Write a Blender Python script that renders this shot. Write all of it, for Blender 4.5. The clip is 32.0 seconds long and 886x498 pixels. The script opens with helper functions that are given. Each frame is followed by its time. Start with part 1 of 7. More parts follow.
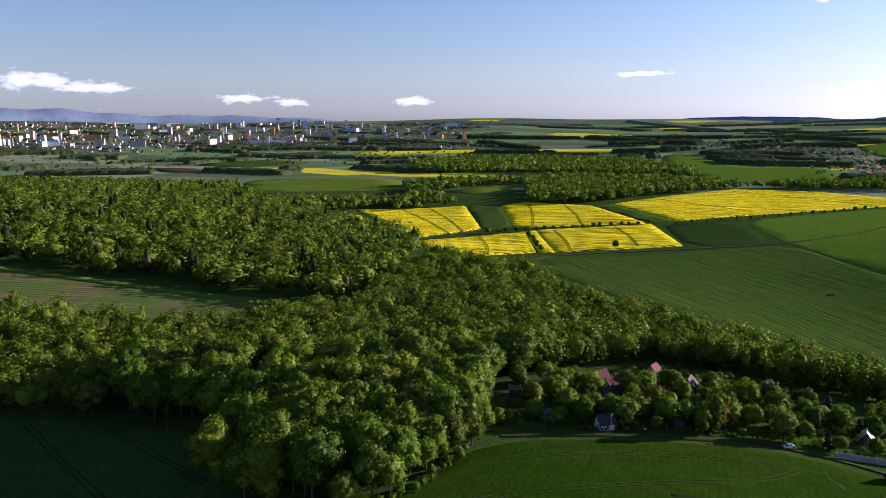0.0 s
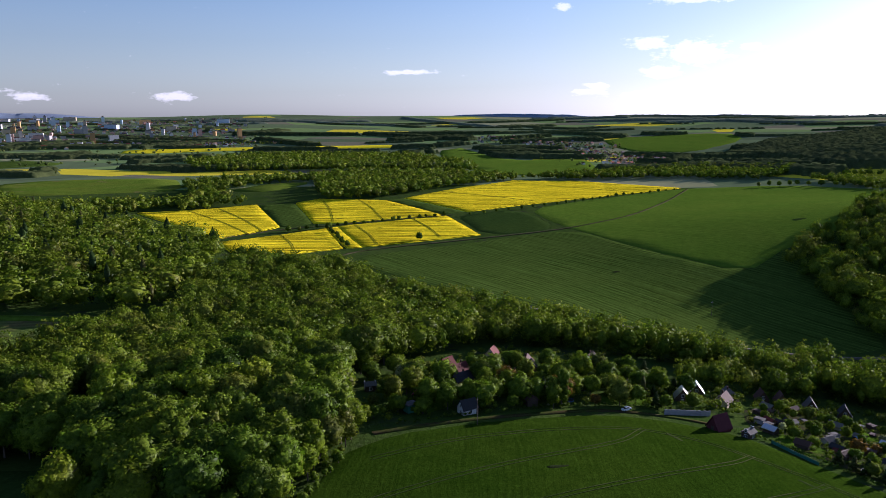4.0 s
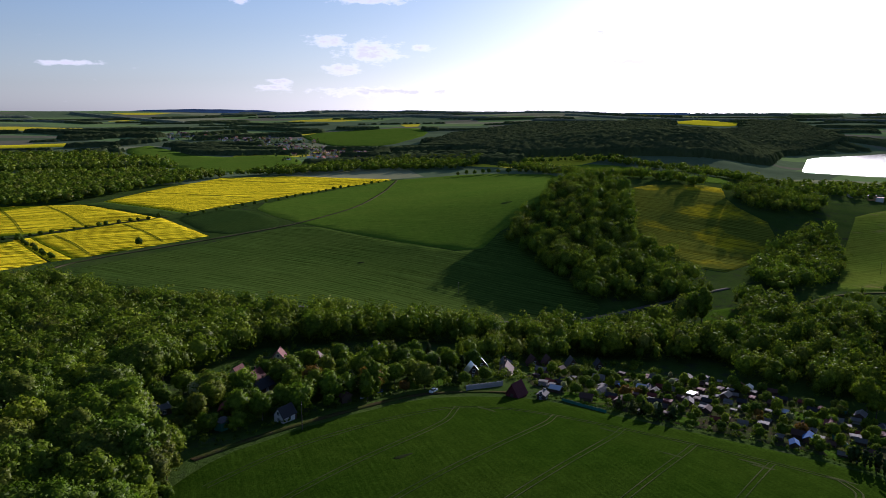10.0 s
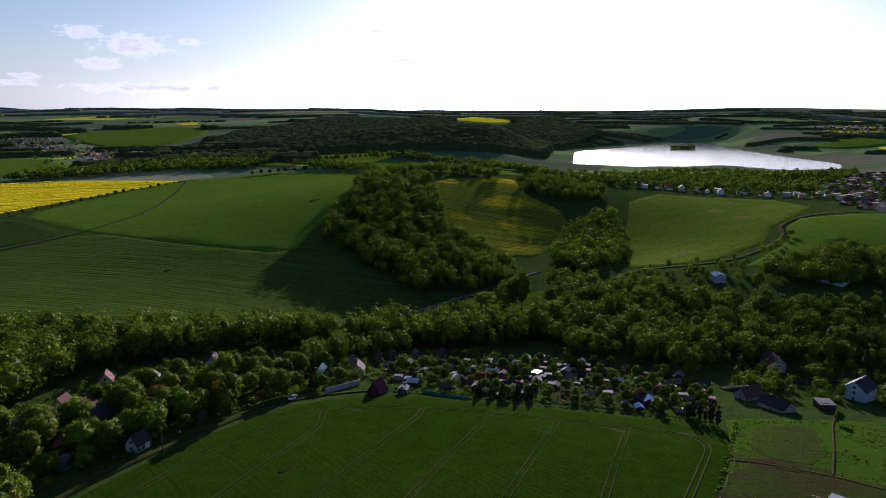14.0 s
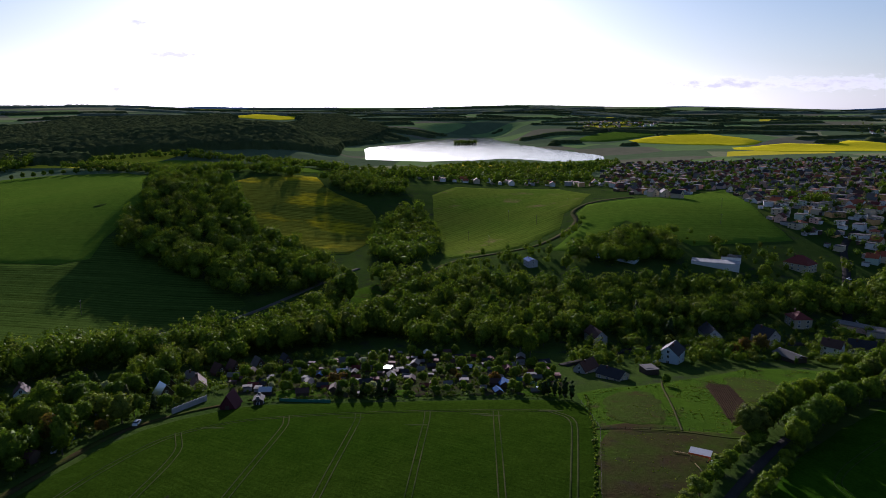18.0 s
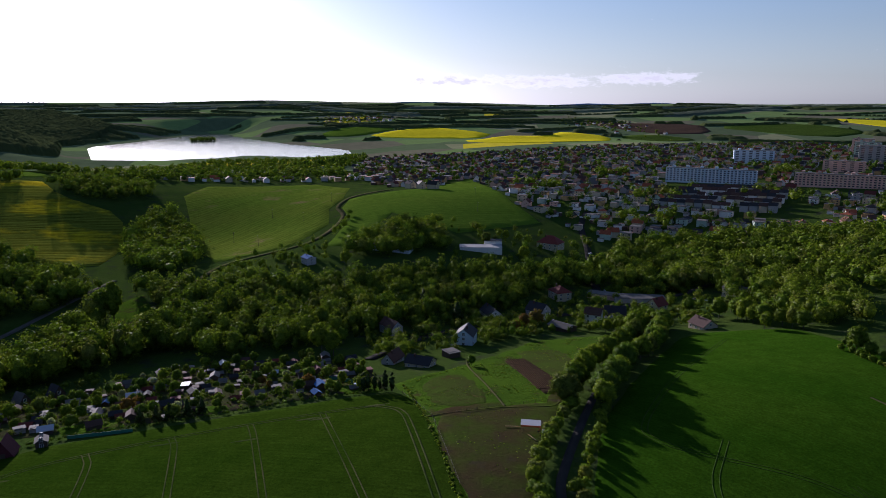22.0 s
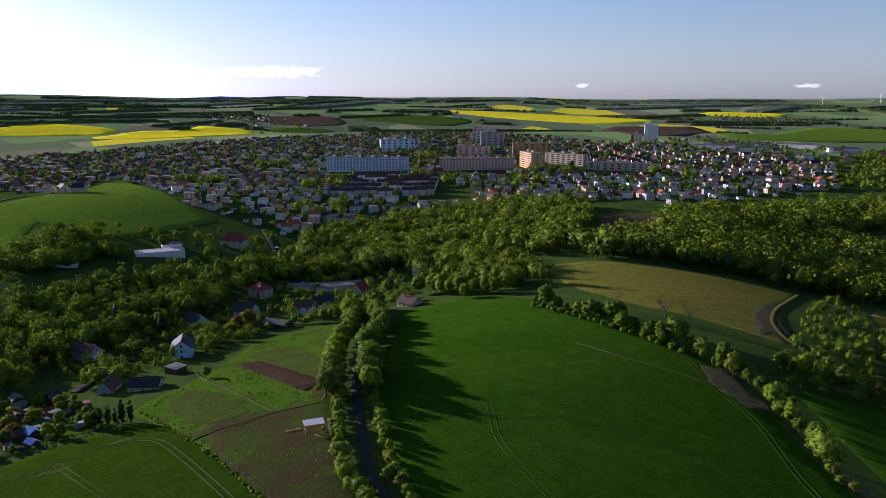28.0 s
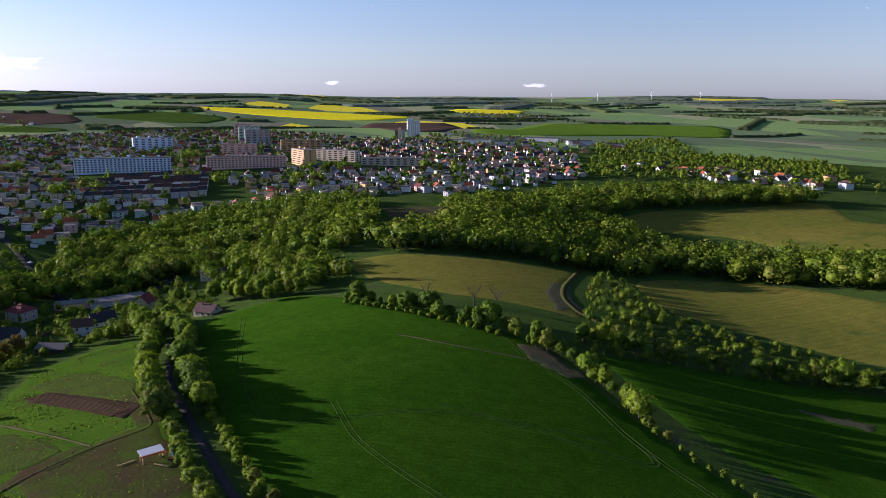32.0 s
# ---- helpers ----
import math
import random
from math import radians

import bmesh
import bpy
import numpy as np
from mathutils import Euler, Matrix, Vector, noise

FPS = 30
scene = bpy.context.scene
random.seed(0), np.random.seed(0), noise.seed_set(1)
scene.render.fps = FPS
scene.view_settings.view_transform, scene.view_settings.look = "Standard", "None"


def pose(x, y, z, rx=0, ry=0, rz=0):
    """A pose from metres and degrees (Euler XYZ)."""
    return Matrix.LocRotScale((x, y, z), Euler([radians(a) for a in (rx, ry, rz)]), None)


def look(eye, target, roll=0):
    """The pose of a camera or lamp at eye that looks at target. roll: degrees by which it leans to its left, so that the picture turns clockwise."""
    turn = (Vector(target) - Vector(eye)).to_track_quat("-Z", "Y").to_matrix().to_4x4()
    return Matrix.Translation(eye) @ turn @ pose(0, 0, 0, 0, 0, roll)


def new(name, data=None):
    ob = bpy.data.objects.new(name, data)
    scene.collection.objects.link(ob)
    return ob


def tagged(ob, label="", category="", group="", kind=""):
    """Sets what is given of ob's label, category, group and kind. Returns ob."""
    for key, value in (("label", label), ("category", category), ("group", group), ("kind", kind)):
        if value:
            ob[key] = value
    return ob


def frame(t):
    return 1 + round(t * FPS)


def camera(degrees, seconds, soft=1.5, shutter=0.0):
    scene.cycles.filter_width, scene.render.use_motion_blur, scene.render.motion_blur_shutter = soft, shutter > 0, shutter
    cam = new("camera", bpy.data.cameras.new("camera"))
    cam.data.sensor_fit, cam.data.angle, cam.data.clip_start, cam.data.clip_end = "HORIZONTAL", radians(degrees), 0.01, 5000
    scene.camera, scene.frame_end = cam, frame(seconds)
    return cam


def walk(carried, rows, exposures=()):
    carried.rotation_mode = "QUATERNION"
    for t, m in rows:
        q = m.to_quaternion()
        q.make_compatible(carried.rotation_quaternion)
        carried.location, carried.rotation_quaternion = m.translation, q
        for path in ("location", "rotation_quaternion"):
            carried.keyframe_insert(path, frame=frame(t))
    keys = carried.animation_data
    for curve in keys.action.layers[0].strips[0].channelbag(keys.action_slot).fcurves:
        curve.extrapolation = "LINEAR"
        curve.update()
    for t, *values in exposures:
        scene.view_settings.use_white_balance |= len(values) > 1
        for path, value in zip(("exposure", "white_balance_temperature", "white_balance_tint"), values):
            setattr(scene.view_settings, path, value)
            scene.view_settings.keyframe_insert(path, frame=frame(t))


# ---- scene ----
# The camera: a drone that swings round a point over the field, turning to its right.
cam = camera(63.1, 32.0, 0.6)
PATH = [  # seconds, x, y, z, heading, pitch, roll
    (0, -0.0, 0.0, 107.9, 0.00, -10.18, -0.21),
    (1, -7.1, 1.4, 107.4, 3.83, -10.26, -0.18),
    (2, -13.9, 3.3, 107.0, 8.42, -10.33, -0.15),
    (3, -20.4, 5.6, 106.5, 13.23, -10.40, -0.11),
    (4, -26.7, 8.3, 106.0, 17.73, -10.46, -0.07),
    (5, -32.6, 11.5, 105.6, 21.63, -10.52, -0.03),
    (6, -38.3, 15.1, 105.1, 25.54, -10.58, 0.01),
    (7, -43.7, 19.1, 104.6, 30.02, -10.63, 0.04),
    (8, -48.7, 23.5, 104.1, 34.44, -10.67, 0.06),
    (9, -53.4, 28.3, 103.7, 38.19, -10.72, 0.07),
    (10, -57.8, 33.4, 103.2, 41.91, -10.76, 0.07),
    (11, -61.8, 38.8, 102.7, 46.23, -10.80, 0.07),
    (12, -65.3, 44.4, 102.3, 50.80, -10.84, 0.07),
    (13, -68.5, 50.3, 101.8, 55.09, -10.88, 0.07),
    (14, -71.2, 56.4, 101.4, 58.96, -10.91, 0.06),
    (15, -73.5, 62.7, 101.0, 62.50, -10.94, 0.06),
    (16, -75.2, 69.0, 100.6, 66.31, -10.98, 0.06),
    (17, -76.5, 75.4, 100.2, 70.92, -11.03, 0.08),
    (18, -77.3, 81.9, 99.9, 76.03, -11.10, 0.12),
    (19, -77.6, 88.3, 99.6, 81.20, -11.17, 0.15),
    (20, -77.3, 94.7, 99.4, 86.38, -11.24, 0.17),
    (21, -76.5, 101.1, 99.2, 91.57, -11.31, 0.18),
    (22, -75.2, 107.3, 99.0, 96.55, -11.39, 0.18),
    (23, -73.5, 113.3, 98.8, 101.18, -11.48, 0.17),
    (24, -71.3, 119.2, 98.5, 105.84, -11.57, 0.16),
    (25, -68.6, 124.8, 98.3, 110.86, -11.65, 0.14),
    (26, -65.6, 130.1, 98.0, 115.88, -11.71, 0.14),
    (27, -62.1, 135.2, 97.8, 120.51, -11.76, 0.16),
    (28, -58.3, 140.0, 97.4, 124.91, -11.81, 0.20),
    (29, -54.0, 144.4, 97.1, 129.38, -11.85, 0.26),
    (30, -49.4, 148.5, 96.8, 134.02, -11.88, 0.35),
    (31, -44.4, 152.4, 96.5, 138.93, -11.90, 0.47),
    (32, -39.0, 155.9, 96.2, 144.18, -11.90, 0.61),
]


def flight(x, y, z, heading, pitch, roll):
    h, p = radians(heading), radians(pitch)
    eye = Vector((x, y, z))
    ahead = Vector((math.sin(h) * math.cos(p), math.cos(h) * math.cos(p), math.sin(p)))
    return look(eye, eye + 100 * ahead, roll)


EXPOSURES = [(t, stops + 0.44, 5600, 31 + 0.25 * abs(t - 16)) for t, stops in ((0.0, 0.6), (4.0, 0.45), (9.0, 0.15), (13.0, 0.05), (19.0, -0.05), (23.0, 0.1), (25.0, 0.25), (28.0, 0.5), (32.0, 0.7))]
walk(cam, [(t, flight(*row)) for t, *row in PATH], EXPOSURES)

# ---- daylight: a low evening sun over a clear sky with small clouds ----
SUN_AZ, SUN_EL = 69.0, 11.0  # degrees clockwise from +y, degrees above the land
sun = new("sun", bpy.data.lights.new("sun", "SUN"))
sun.data.energy, sun.data.angle, sun.data.color = 5.0, radians(0.6), (1.0, 0.92, 0.78)
sun.rotation_euler = Euler((radians(90 - SUN_EL), 0, radians(180 - SUN_AZ)))

world = bpy.data.worlds.new("sky")
scene.world = world
world.use_nodes = True
wn, wl = world.node_tree.nodes, world.node_tree.links
wn.clear()
sky = wn.new("ShaderNodeTexSky")
sky.sky_type, sky.sun_disc = "NISHITA", False
sky.sun_elevation, sky.sun_rotation = radians(SUN_EL), radians(SUN_AZ)
sky.altitude, sky.air_density, sky.dust_density, sky.ozone_density = 300, 1.0, 0.7, 2.0
back = wn.new("ShaderNodeBackground")
back.inputs["Strength"].default_value = 0.07
wout = wn.new("ShaderNodeOutputWorld")


def math_node(tree, op, a, b=None, c=None):
    n = tree.nodes.new("ShaderNodeMath")
    n.operation = op
    for i, v in enumerate((a, b, c)):
        if v is None:
            continue
        if isinstance(v, (int, float)):
            n.inputs[i].default_value = v
        else:
            tree.links.new(v, n.inputs[i])
    return n.outputs[0]


CLOUDS = [  # bearing, height above the land, half width, half height (degrees)
    (-28.9, 2.7, 2.6, 0.60), (-25.3, 2.3, 2.6, 0.42), (-15.2, 1.6, 2.2, 0.3), (-11.7, 1.3, 1.4, 0.3), (-2.4, 1.4, 1.7, 0.36), (29.0, 1.8, 1.3, 0.32), (15.4, 3.3, 2.4, 0.2),
    (36.3, 4.5, 2.5, 0.95), (33.2, 5.2, 1.6, 0.5), (34.3, 3.2, 1.9, 0.45), (40.1, 4.8, 1.0, 0.3), (38.7, 1.5, 7.0, 0.45), (29.4, 2.2, 1.0, 0.26),
]
CLOUDS_EVENING = [
    (56.4, 3.7, 2.8, 0.5), (53.9, 5.9, 1.5, 0.32), (52.2, 1.2, 5.0, 0.36), (36.5, 8.2, 3.4, 0.3), 
    (96.8, 1.7, 6.0, 0.55), (104.0, 1.7, 5.0, 0.5), (111.8, 1.9, 4.2, 0.5), (151.2, 0.9, 1.0, 0.18), (27.0, 8.0, 0.8, 0.3), (135.5, 1.0, 0.5, 0.18),
]


def clouds(tree, base):
    """Small fair-weather clouds that stand low over the land, bright at the rims and grey in the thick of them."""
    coord = tree.nodes.new("ShaderNodeTexCoord")
    split = tree.nodes.new("ShaderNodeSeparateXYZ")
    tree.links.new(coord.outputs["Generated"], split.inputs[0])
    az = math_node(tree, "MULTIPLY", math_node(tree, "ARCTAN2", split.outputs[0], split.outputs[1]), 57.296)
    el = math_node(tree, "MULTIPLY", math_node(tree, "ARCSINE", split.outputs[2]), 57.296)
    flat = tree.nodes.new("ShaderNodeCombineXYZ")
    tree.links.new(az, flat.inputs[0])
    tree.links.new(math_node(tree, "MULTIPLY", el, 2.4), flat.inputs[1])
    lumps = tree.nodes.new("ShaderNodeTexNoise")
    lumps.inputs["Scale"].default_value, lumps.inputs["Detail"].default_value, lumps.inputs["Roughness"].default_value = 0.85, 8, 0.66
    tree.links.new(flat.outputs[0], lumps.inputs["Vector"])
    total = None
    for a, e, wa, we in CLOUDS + CLOUDS_EVENING:
        u = math_node(tree, "POWER", math_node(tree, "ABSOLUTE", math_node(tree, "DIVIDE", math_node(tree, "SUBTRACT", az, a), wa)), 2)
        v = math_node(tree, "POWER", math_node(tree, "ABSOLUTE", math_node(tree, "DIVIDE", math_node(tree, "SUBTRACT", el, e), we)), 2)
        one = math_node(tree, "EXPONENT", math_node(tree, "MULTIPLY", math_node(tree, "ADD", u, v), -1.0))
        total = one if total is None else math_node(tree, "MAXIMUM", total, one)
    cover = math_node(tree, "ADD", lumps.outputs[0], math_node(tree, "MULTIPLY", total, 0.46))

    def ramp(lo, hi, top):
        n = tree.nodes.new("ShaderNodeMapRange")
        for key, v in (("From Min", lo), ("From Max", hi), ("To Max", top)):
            n.inputs[key].default_value = v
        tree.links.new(cover, n.inputs["Value"])
        return n.outputs[0]

    def mix(factor, a, b):
        n = tree.nodes.new("ShaderNodeMix")
        n.data_type = "RGBA"
        tree.links.new(factor, n.inputs["Factor"])
        for key, v in (("A", a), ("B", b)):
            if isinstance(v, tuple):
                n.inputs[key].default_value = (*v, 1)
            else:
                tree.links.new(v, n.inputs[key])
        return n.outputs["Result"]

    body = mix(ramp(0.78, 0.98, 1.0), (12.4, 12.2, 12.2), (8.0, 7.9, 7.9))
    return mix(ramp(0.67, 1.0, 0.85), base, body)


clear = wn.new("ShaderNodeMix")
clear.data_type, clear.blend_type = "RGBA", "MULTIPLY"
clear.inputs["Factor"].default_value, clear.inputs["B"].default_value = 1.0, (0.90, 1.01, 1.06, 1)
pale = wn.new("ShaderNodeHueSaturation")
sky_at = wn.new("ShaderNodeTexCoord")
sky_up = wn.new("ShaderNodeSeparateXYZ")
wl.new(sky_at.outputs["Generated"], sky_up.inputs[0])
depth_of_blue = wn.new("ShaderNodeMapRange")
for key, v in (("From Min", 0.0), ("From Max", 0.16), ("To Min", 0.38), ("To Max", 0.92)):
    depth_of_blue.inputs[key].default_value = v
wl.new(sky_up.outputs[2], depth_of_blue.inputs["Value"])
wl.new(depth_of_blue.outputs[0], pale.inputs["Saturation"])
wl.new(sky.outputs[0], pale.inputs["Color"])
wl.new(pale.outputs[0], clear.inputs["A"])
wl.new(clouds(world.node_tree, clear.outputs["Result"]), back.inputs["Color"])
wl.new(back.outputs[0], wout.inputs["Surface"])


# ---- materials ----
def base_mat(name):
    m = bpy.data.materials.new(name)
    m.use_nodes = True
    return m, m.node_tree, m.node_tree.nodes["Principled BSDF"]


def noise_at(tree, vector, scale, detail=3.0, rough=0.55):
    n = tree.nodes.new("ShaderNodeTexNoise")
    n.inputs["Scale"].default_value, n.inputs["Detail"].default_value, n.inputs["Roughness"].default_value = scale, detail, rough
    tree.links.new(vector, n.inputs["Vector"])
    return n.outputs[0]


def blend(tree, fac, a, b, mode="MIX"):
    n = tree.nodes.new("ShaderNodeMix")
    n.data_type, n.blend_type = "RGBA", mode
    for key, v in (("Factor", fac), ("A", a), ("B", b)):
        if isinstance(v, (int, float)):
            n.inputs[key].default_value = v
        elif isinstance(v, tuple):
            n.inputs[key].default_value = (*v, 1)
        else:
            tree.links.new(v, n.inputs[key])
    return n.outputs["Result"]


def ramp01(tree, value, lo, hi):
    n = tree.nodes.new("ShaderNodeMapRange")
    n.inputs["From Min"].default_value, n.inputs["From Max"].default_value = lo, hi
    tree.links.new(value, n.inputs["Value"])
    return n.outputs[0]


def place(tree, turn=0.0):
    g = tree.nodes.new("ShaderNodeNewGeometry")
    if not turn:
        return g.outputs["Position"]
    r = tree.nodes.new("ShaderNodeVectorRotate")
    r.rotation_type = "Z_AXIS"
    r.inputs["Angle"].default_value = radians(turn)
    tree.links.new(g.outputs["Position"], r.inputs["Vector"])
    return r.outputs[0]


def relief(tree, bsdf, height, strength, distance):
    b = tree.nodes.new("ShaderNodeBump")
    b.inputs["Strength"].default_value, b.inputs["Distance"].default_value = strength, distance
    tree.links.new(height, b.inputs["Height"])
    tree.links.new(b.outputs[0], bsdf.inputs["Normal"])


def soil_like(name, a, b, big, small, rough=0.95, bump=0.6, depth=0.3, third=None, gloss=0.15):
    """Ground cover: two colours that drift at a large scale, grain at a small one."""
    m, tree, bsdf = base_mat(name)
    p = place(tree)
    n1, n2 = noise_at(tree, p, big, 4), noise_at(tree, p, small, 5, 0.7)
    col = blend(tree, ramp01(tree, n1, 0.35, 0.65), a, b)
    if third:
        col = blend(tree, ramp01(tree, noise_at(tree, p, big * 2.7, 5, 0.65), 0.55, 0.68), col, third)
    col = blend(tree, 0.55, col, blend(tree, n2, (0.25, 0.25, 0.25), (1.6, 1.6, 1.6)), "MULTIPLY")
    tree.links.new(col, bsdf.inputs["Base Color"])
    bsdf.inputs["Roughness"].default_value, bsdf.inputs["Specular IOR Level"].default_value = rough, 0.0 if gloss < 0.2 else gloss * 0.3
    relief(tree, bsdf, n2, bump, depth)
    return m


ROWTURN = -18


def crop(name, a, b, turn, gap, rows=0.5, gloss=0.15, third=None, patch=0.012, edge=(0.57, 0.68), deep=1.0):
    """A sown field: fine rows, drill passes and slow patches of growth."""
    m, tree, bsdf = base_mat(name)
    p = place(tree, turn)
    split = tree.nodes.new("ShaderNodeSeparateXYZ")
    tree.links.new(p, split.inputs[0])
    sway = noise_at(tree, p, 0.02, 2)
    across = math_node(tree, "ADD", split.outputs[0], math_node(tree, "MULTIPLY", sway, 6.0))
    line = math_node(tree, "SINE", math_node(tree, "MULTIPLY", across, 2 * math.pi / gap))
    drawn = tree.nodes.new("ShaderNodeCombineXYZ")
    tree.links.new(math_node(tree, "MULTIPLY", across, 2.2 / gap), drawn.inputs[0])
    tree.links.new(math_node(tree, "MULTIPLY", split.outputs[1], 0.05 / gap), drawn.inputs[1])
    streak = ramp01(tree, noise_at(tree, drawn.outputs[0], 1.0, 4, 0.6), 0.3, 0.7)
    band = math_node(tree, "ADD", math_node(tree, "MULTIPLY", line, 0.22), math_node(tree, "SUBTRACT", streak, 0.5))
    worn = noise_at(tree, p, 0.06, 4)
    band = math_node(tree, "ADD", math_node(tree, "MULTIPLY", math_node(tree, "MULTIPLY", band, worn), 2 * rows * deep), 0.5)
    grain, mottle = noise_at(tree, place(tree), 1.1, 5, 0.75), noise_at(tree, place(tree), 0.16, 4, 0.65)
    col = blend(tree, ramp01(tree, noise_at(tree, place(tree), patch, 4), 0.35, 0.65), a, b)
    if third:
        col = blend(tree, ramp01(tree, noise_at(tree, place(tree), patch * 2.2, 5, 0.6), *edge), col, third)
    col = blend(tree, rows, col, blend(tree, band, (0.25, 0.25, 0.25), (1.6, 1.6, 1.6)), "MULTIPLY")
    col = blend(tree, 0.6, col, blend(tree, ramp01(tree, grain, 0.25, 0.75), (0.3, 0.3, 0.3), (1.75, 1.7, 1.6)), "MULTIPLY")
    col = blend(tree, 0.4, col, blend(tree, ramp01(tree, mottle, 0.25, 0.75), (0.5, 0.55, 0.5), (1.5, 1.45, 1.4)), "MULTIPLY")
    tree.links.new(col, bsdf.inputs["Base Color"])
    bsdf.inputs["Roughness"].default_value, bsdf.inputs["Specular IOR Level"].default_value = 1.0, 0.0
    relief(tree, bsdf, math_node(tree, "ADD", math_node(tree, "MULTIPLY", band, 0.6), grain), 0.6, 0.25)
    return m


def leaf(name, colour, second, through_light=0.26, lacy=1.2):
    """Foliage: leaves that let part of the sun through, from tree to tree a little different."""
    m, tree, bsdf = base_mat(name)
    tree.nodes.remove(bsdf)
    info, geo = tree.nodes.new("ShaderNodeObjectInfo"), tree.nodes.new("ShaderNodeNewGeometry")
    kin = tree.nodes.new("ShaderNodeAttribute")
    kin.attribute_name = "sort"
    own = math_node(tree, "FRACT", math_node(tree, "ADD", kin.outputs["Fac"], info.outputs["Random"]))
    col = blend(tree, own, colour, second)
    other = math_node(tree, "FRACT", math_node(tree, "MULTIPLY", own, 7.31))
    col = blend(tree, 1.0, col, blend(tree, other, (0.70, 0.72, 0.62), (1.32, 1.24, 1.0)), "MULTIPLY")
    olive = ramp01(tree, math_node(tree, "FRACT", math_node(tree, "MULTIPLY", own, 17.7)), 0.84, 0.9)
    col = blend(tree, math_node(tree, "MULTIPLY", olive, 0.45), col, (0.15, 0.125, 0.035))
    col = blend(tree, ramp01(tree, noise_at(tree, geo.outputs["Position"], 0.07, 3), 0.35, 0.65), col, blend(tree, 0.6, col, second))
    fine = noise_at(tree, geo.outputs["Position"], 0.55, 5, 0.72)
    # dark blotches in the colour stand in for shadow between leaf clumps
    col = blend(tree, 0.8, col, blend(tree, ramp01(tree, fine, 0.3, 0.7), (0.3, 0.34, 0.34), (1.65, 1.58, 1.45)), "MULTIPLY")
    shade = blend(tree, geo.outputs["Random Per Island"], (0.85, 0.85, 0.85), (1.15, 1.15, 1.15))
    col = blend(tree, 1.0, col, shade, "MULTIPLY")
    d, t, g = (tree.nodes.new("ShaderNodeBsdf" + k) for k in ("Diffuse", "Translucent", "Glossy"))
    g.inputs["Roughness"].default_value = 0.45
    mix, gl = tree.nodes.new("ShaderNodeMixShader"), tree.nodes.new("ShaderNodeMixShader")
    mix.inputs[0].default_value, gl.inputs[0].default_value = through_light, 0.006 if lacy else 0.0
    bump = tree.nodes.new("ShaderNodeBump")
    bump.inputs["Strength"].default_value, bump.inputs["Distance"].default_value = 0.6, 0.8
    tree.links.new(fine, bump.inputs["Height"])
    tree.links.new(bump.outputs[0], d.inputs["Normal"])
    tree.links.new(col, d.inputs["Color"])
    tree.links.new(blend(tree, 1.0, col, (1.1, 1.35, 0.5), "MULTIPLY"), t.inputs["Color"])
    tree.links.new(d.outputs[0], mix.inputs[1])
    tree.links.new(t.outputs[0], mix.inputs[2])
    tree.links.new(mix.outputs[0], gl.inputs[1])
    tree.links.new(g.outputs[0], gl.inputs[2])
    if not lacy:
        tree.links.new(gl.outputs[0], tree.nodes["Material Output"].inputs["Surface"])
        return m
    lace, gap = tree.nodes.new("ShaderNodeMixShader"), tree.nodes.new("ShaderNodeBsdfTransparent")
    tree.links.new(ramp01(tree, noise_at(tree, geo.outputs["Position"], lacy, 4, 0.75), 0.39, 0.42), lace.inputs[0])
    tree.links.new(gap.outputs[0], lace.inputs[1])
    tree.links.new(gl.outputs[0], lace.inputs[2])
    tree.links.new(lace.outputs[0], tree.nodes["Material Output"].inputs["Surface"])
    return m


def built(name, colour, rough=0.8, metal=0.0, grain=1.5, wear=0.35, vary=0.0, gloss=0.3):
    """Render, tiles, sheet, timber: a colour with streaks and stains."""
    m, tree, bsdf = base_mat(name)
    coord = tree.nodes.new("ShaderNodeTexCoord")
    n1, n2 = noise_at(tree, coord.outputs["Object"], 0.35, 4), noise_at(tree, coord.outputs["Object"], grain * 3, 4, 0.7)
    col = blend(tree, wear, colour, blend(tree, n1, (0.45, 0.43, 0.4), (1.3, 1.3, 1.3)), "MULTIPLY")
    col = blend(tree, wear * 0.7, col, blend(tree, n2, (0.5, 0.5, 0.5), (1.4, 1.4, 1.4)), "MULTIPLY")
    if vary:
        info = tree.nodes.new("ShaderNodeObjectInfo")
        col = blend(tree, vary, col, blend(tree, info.outputs["Random"], (0.4, 0.4, 0.4), (1.5, 1.45, 1.4)), "MULTIPLY")
    tree.links.new(col, bsdf.inputs["Base Color"])
    bsdf.inputs["Roughness"].default_value, bsdf.inputs["Metallic"].default_value = rough, metal
    bsdf.inputs["Specular IOR Level"].default_value = gloss
    relief(tree, bsdf, n2, 0.25, 0.03)
    return m


def glass_mat(name, colour):
    m, tree, bsdf = base_mat(name)
    bsdf.inputs["Base Color"].default_value = (*colour, 1)
    bsdf.inputs["Roughness"].default_value, bsdf.inputs["Specular IOR Level"].default_value = 0.06, 0.8
    return m


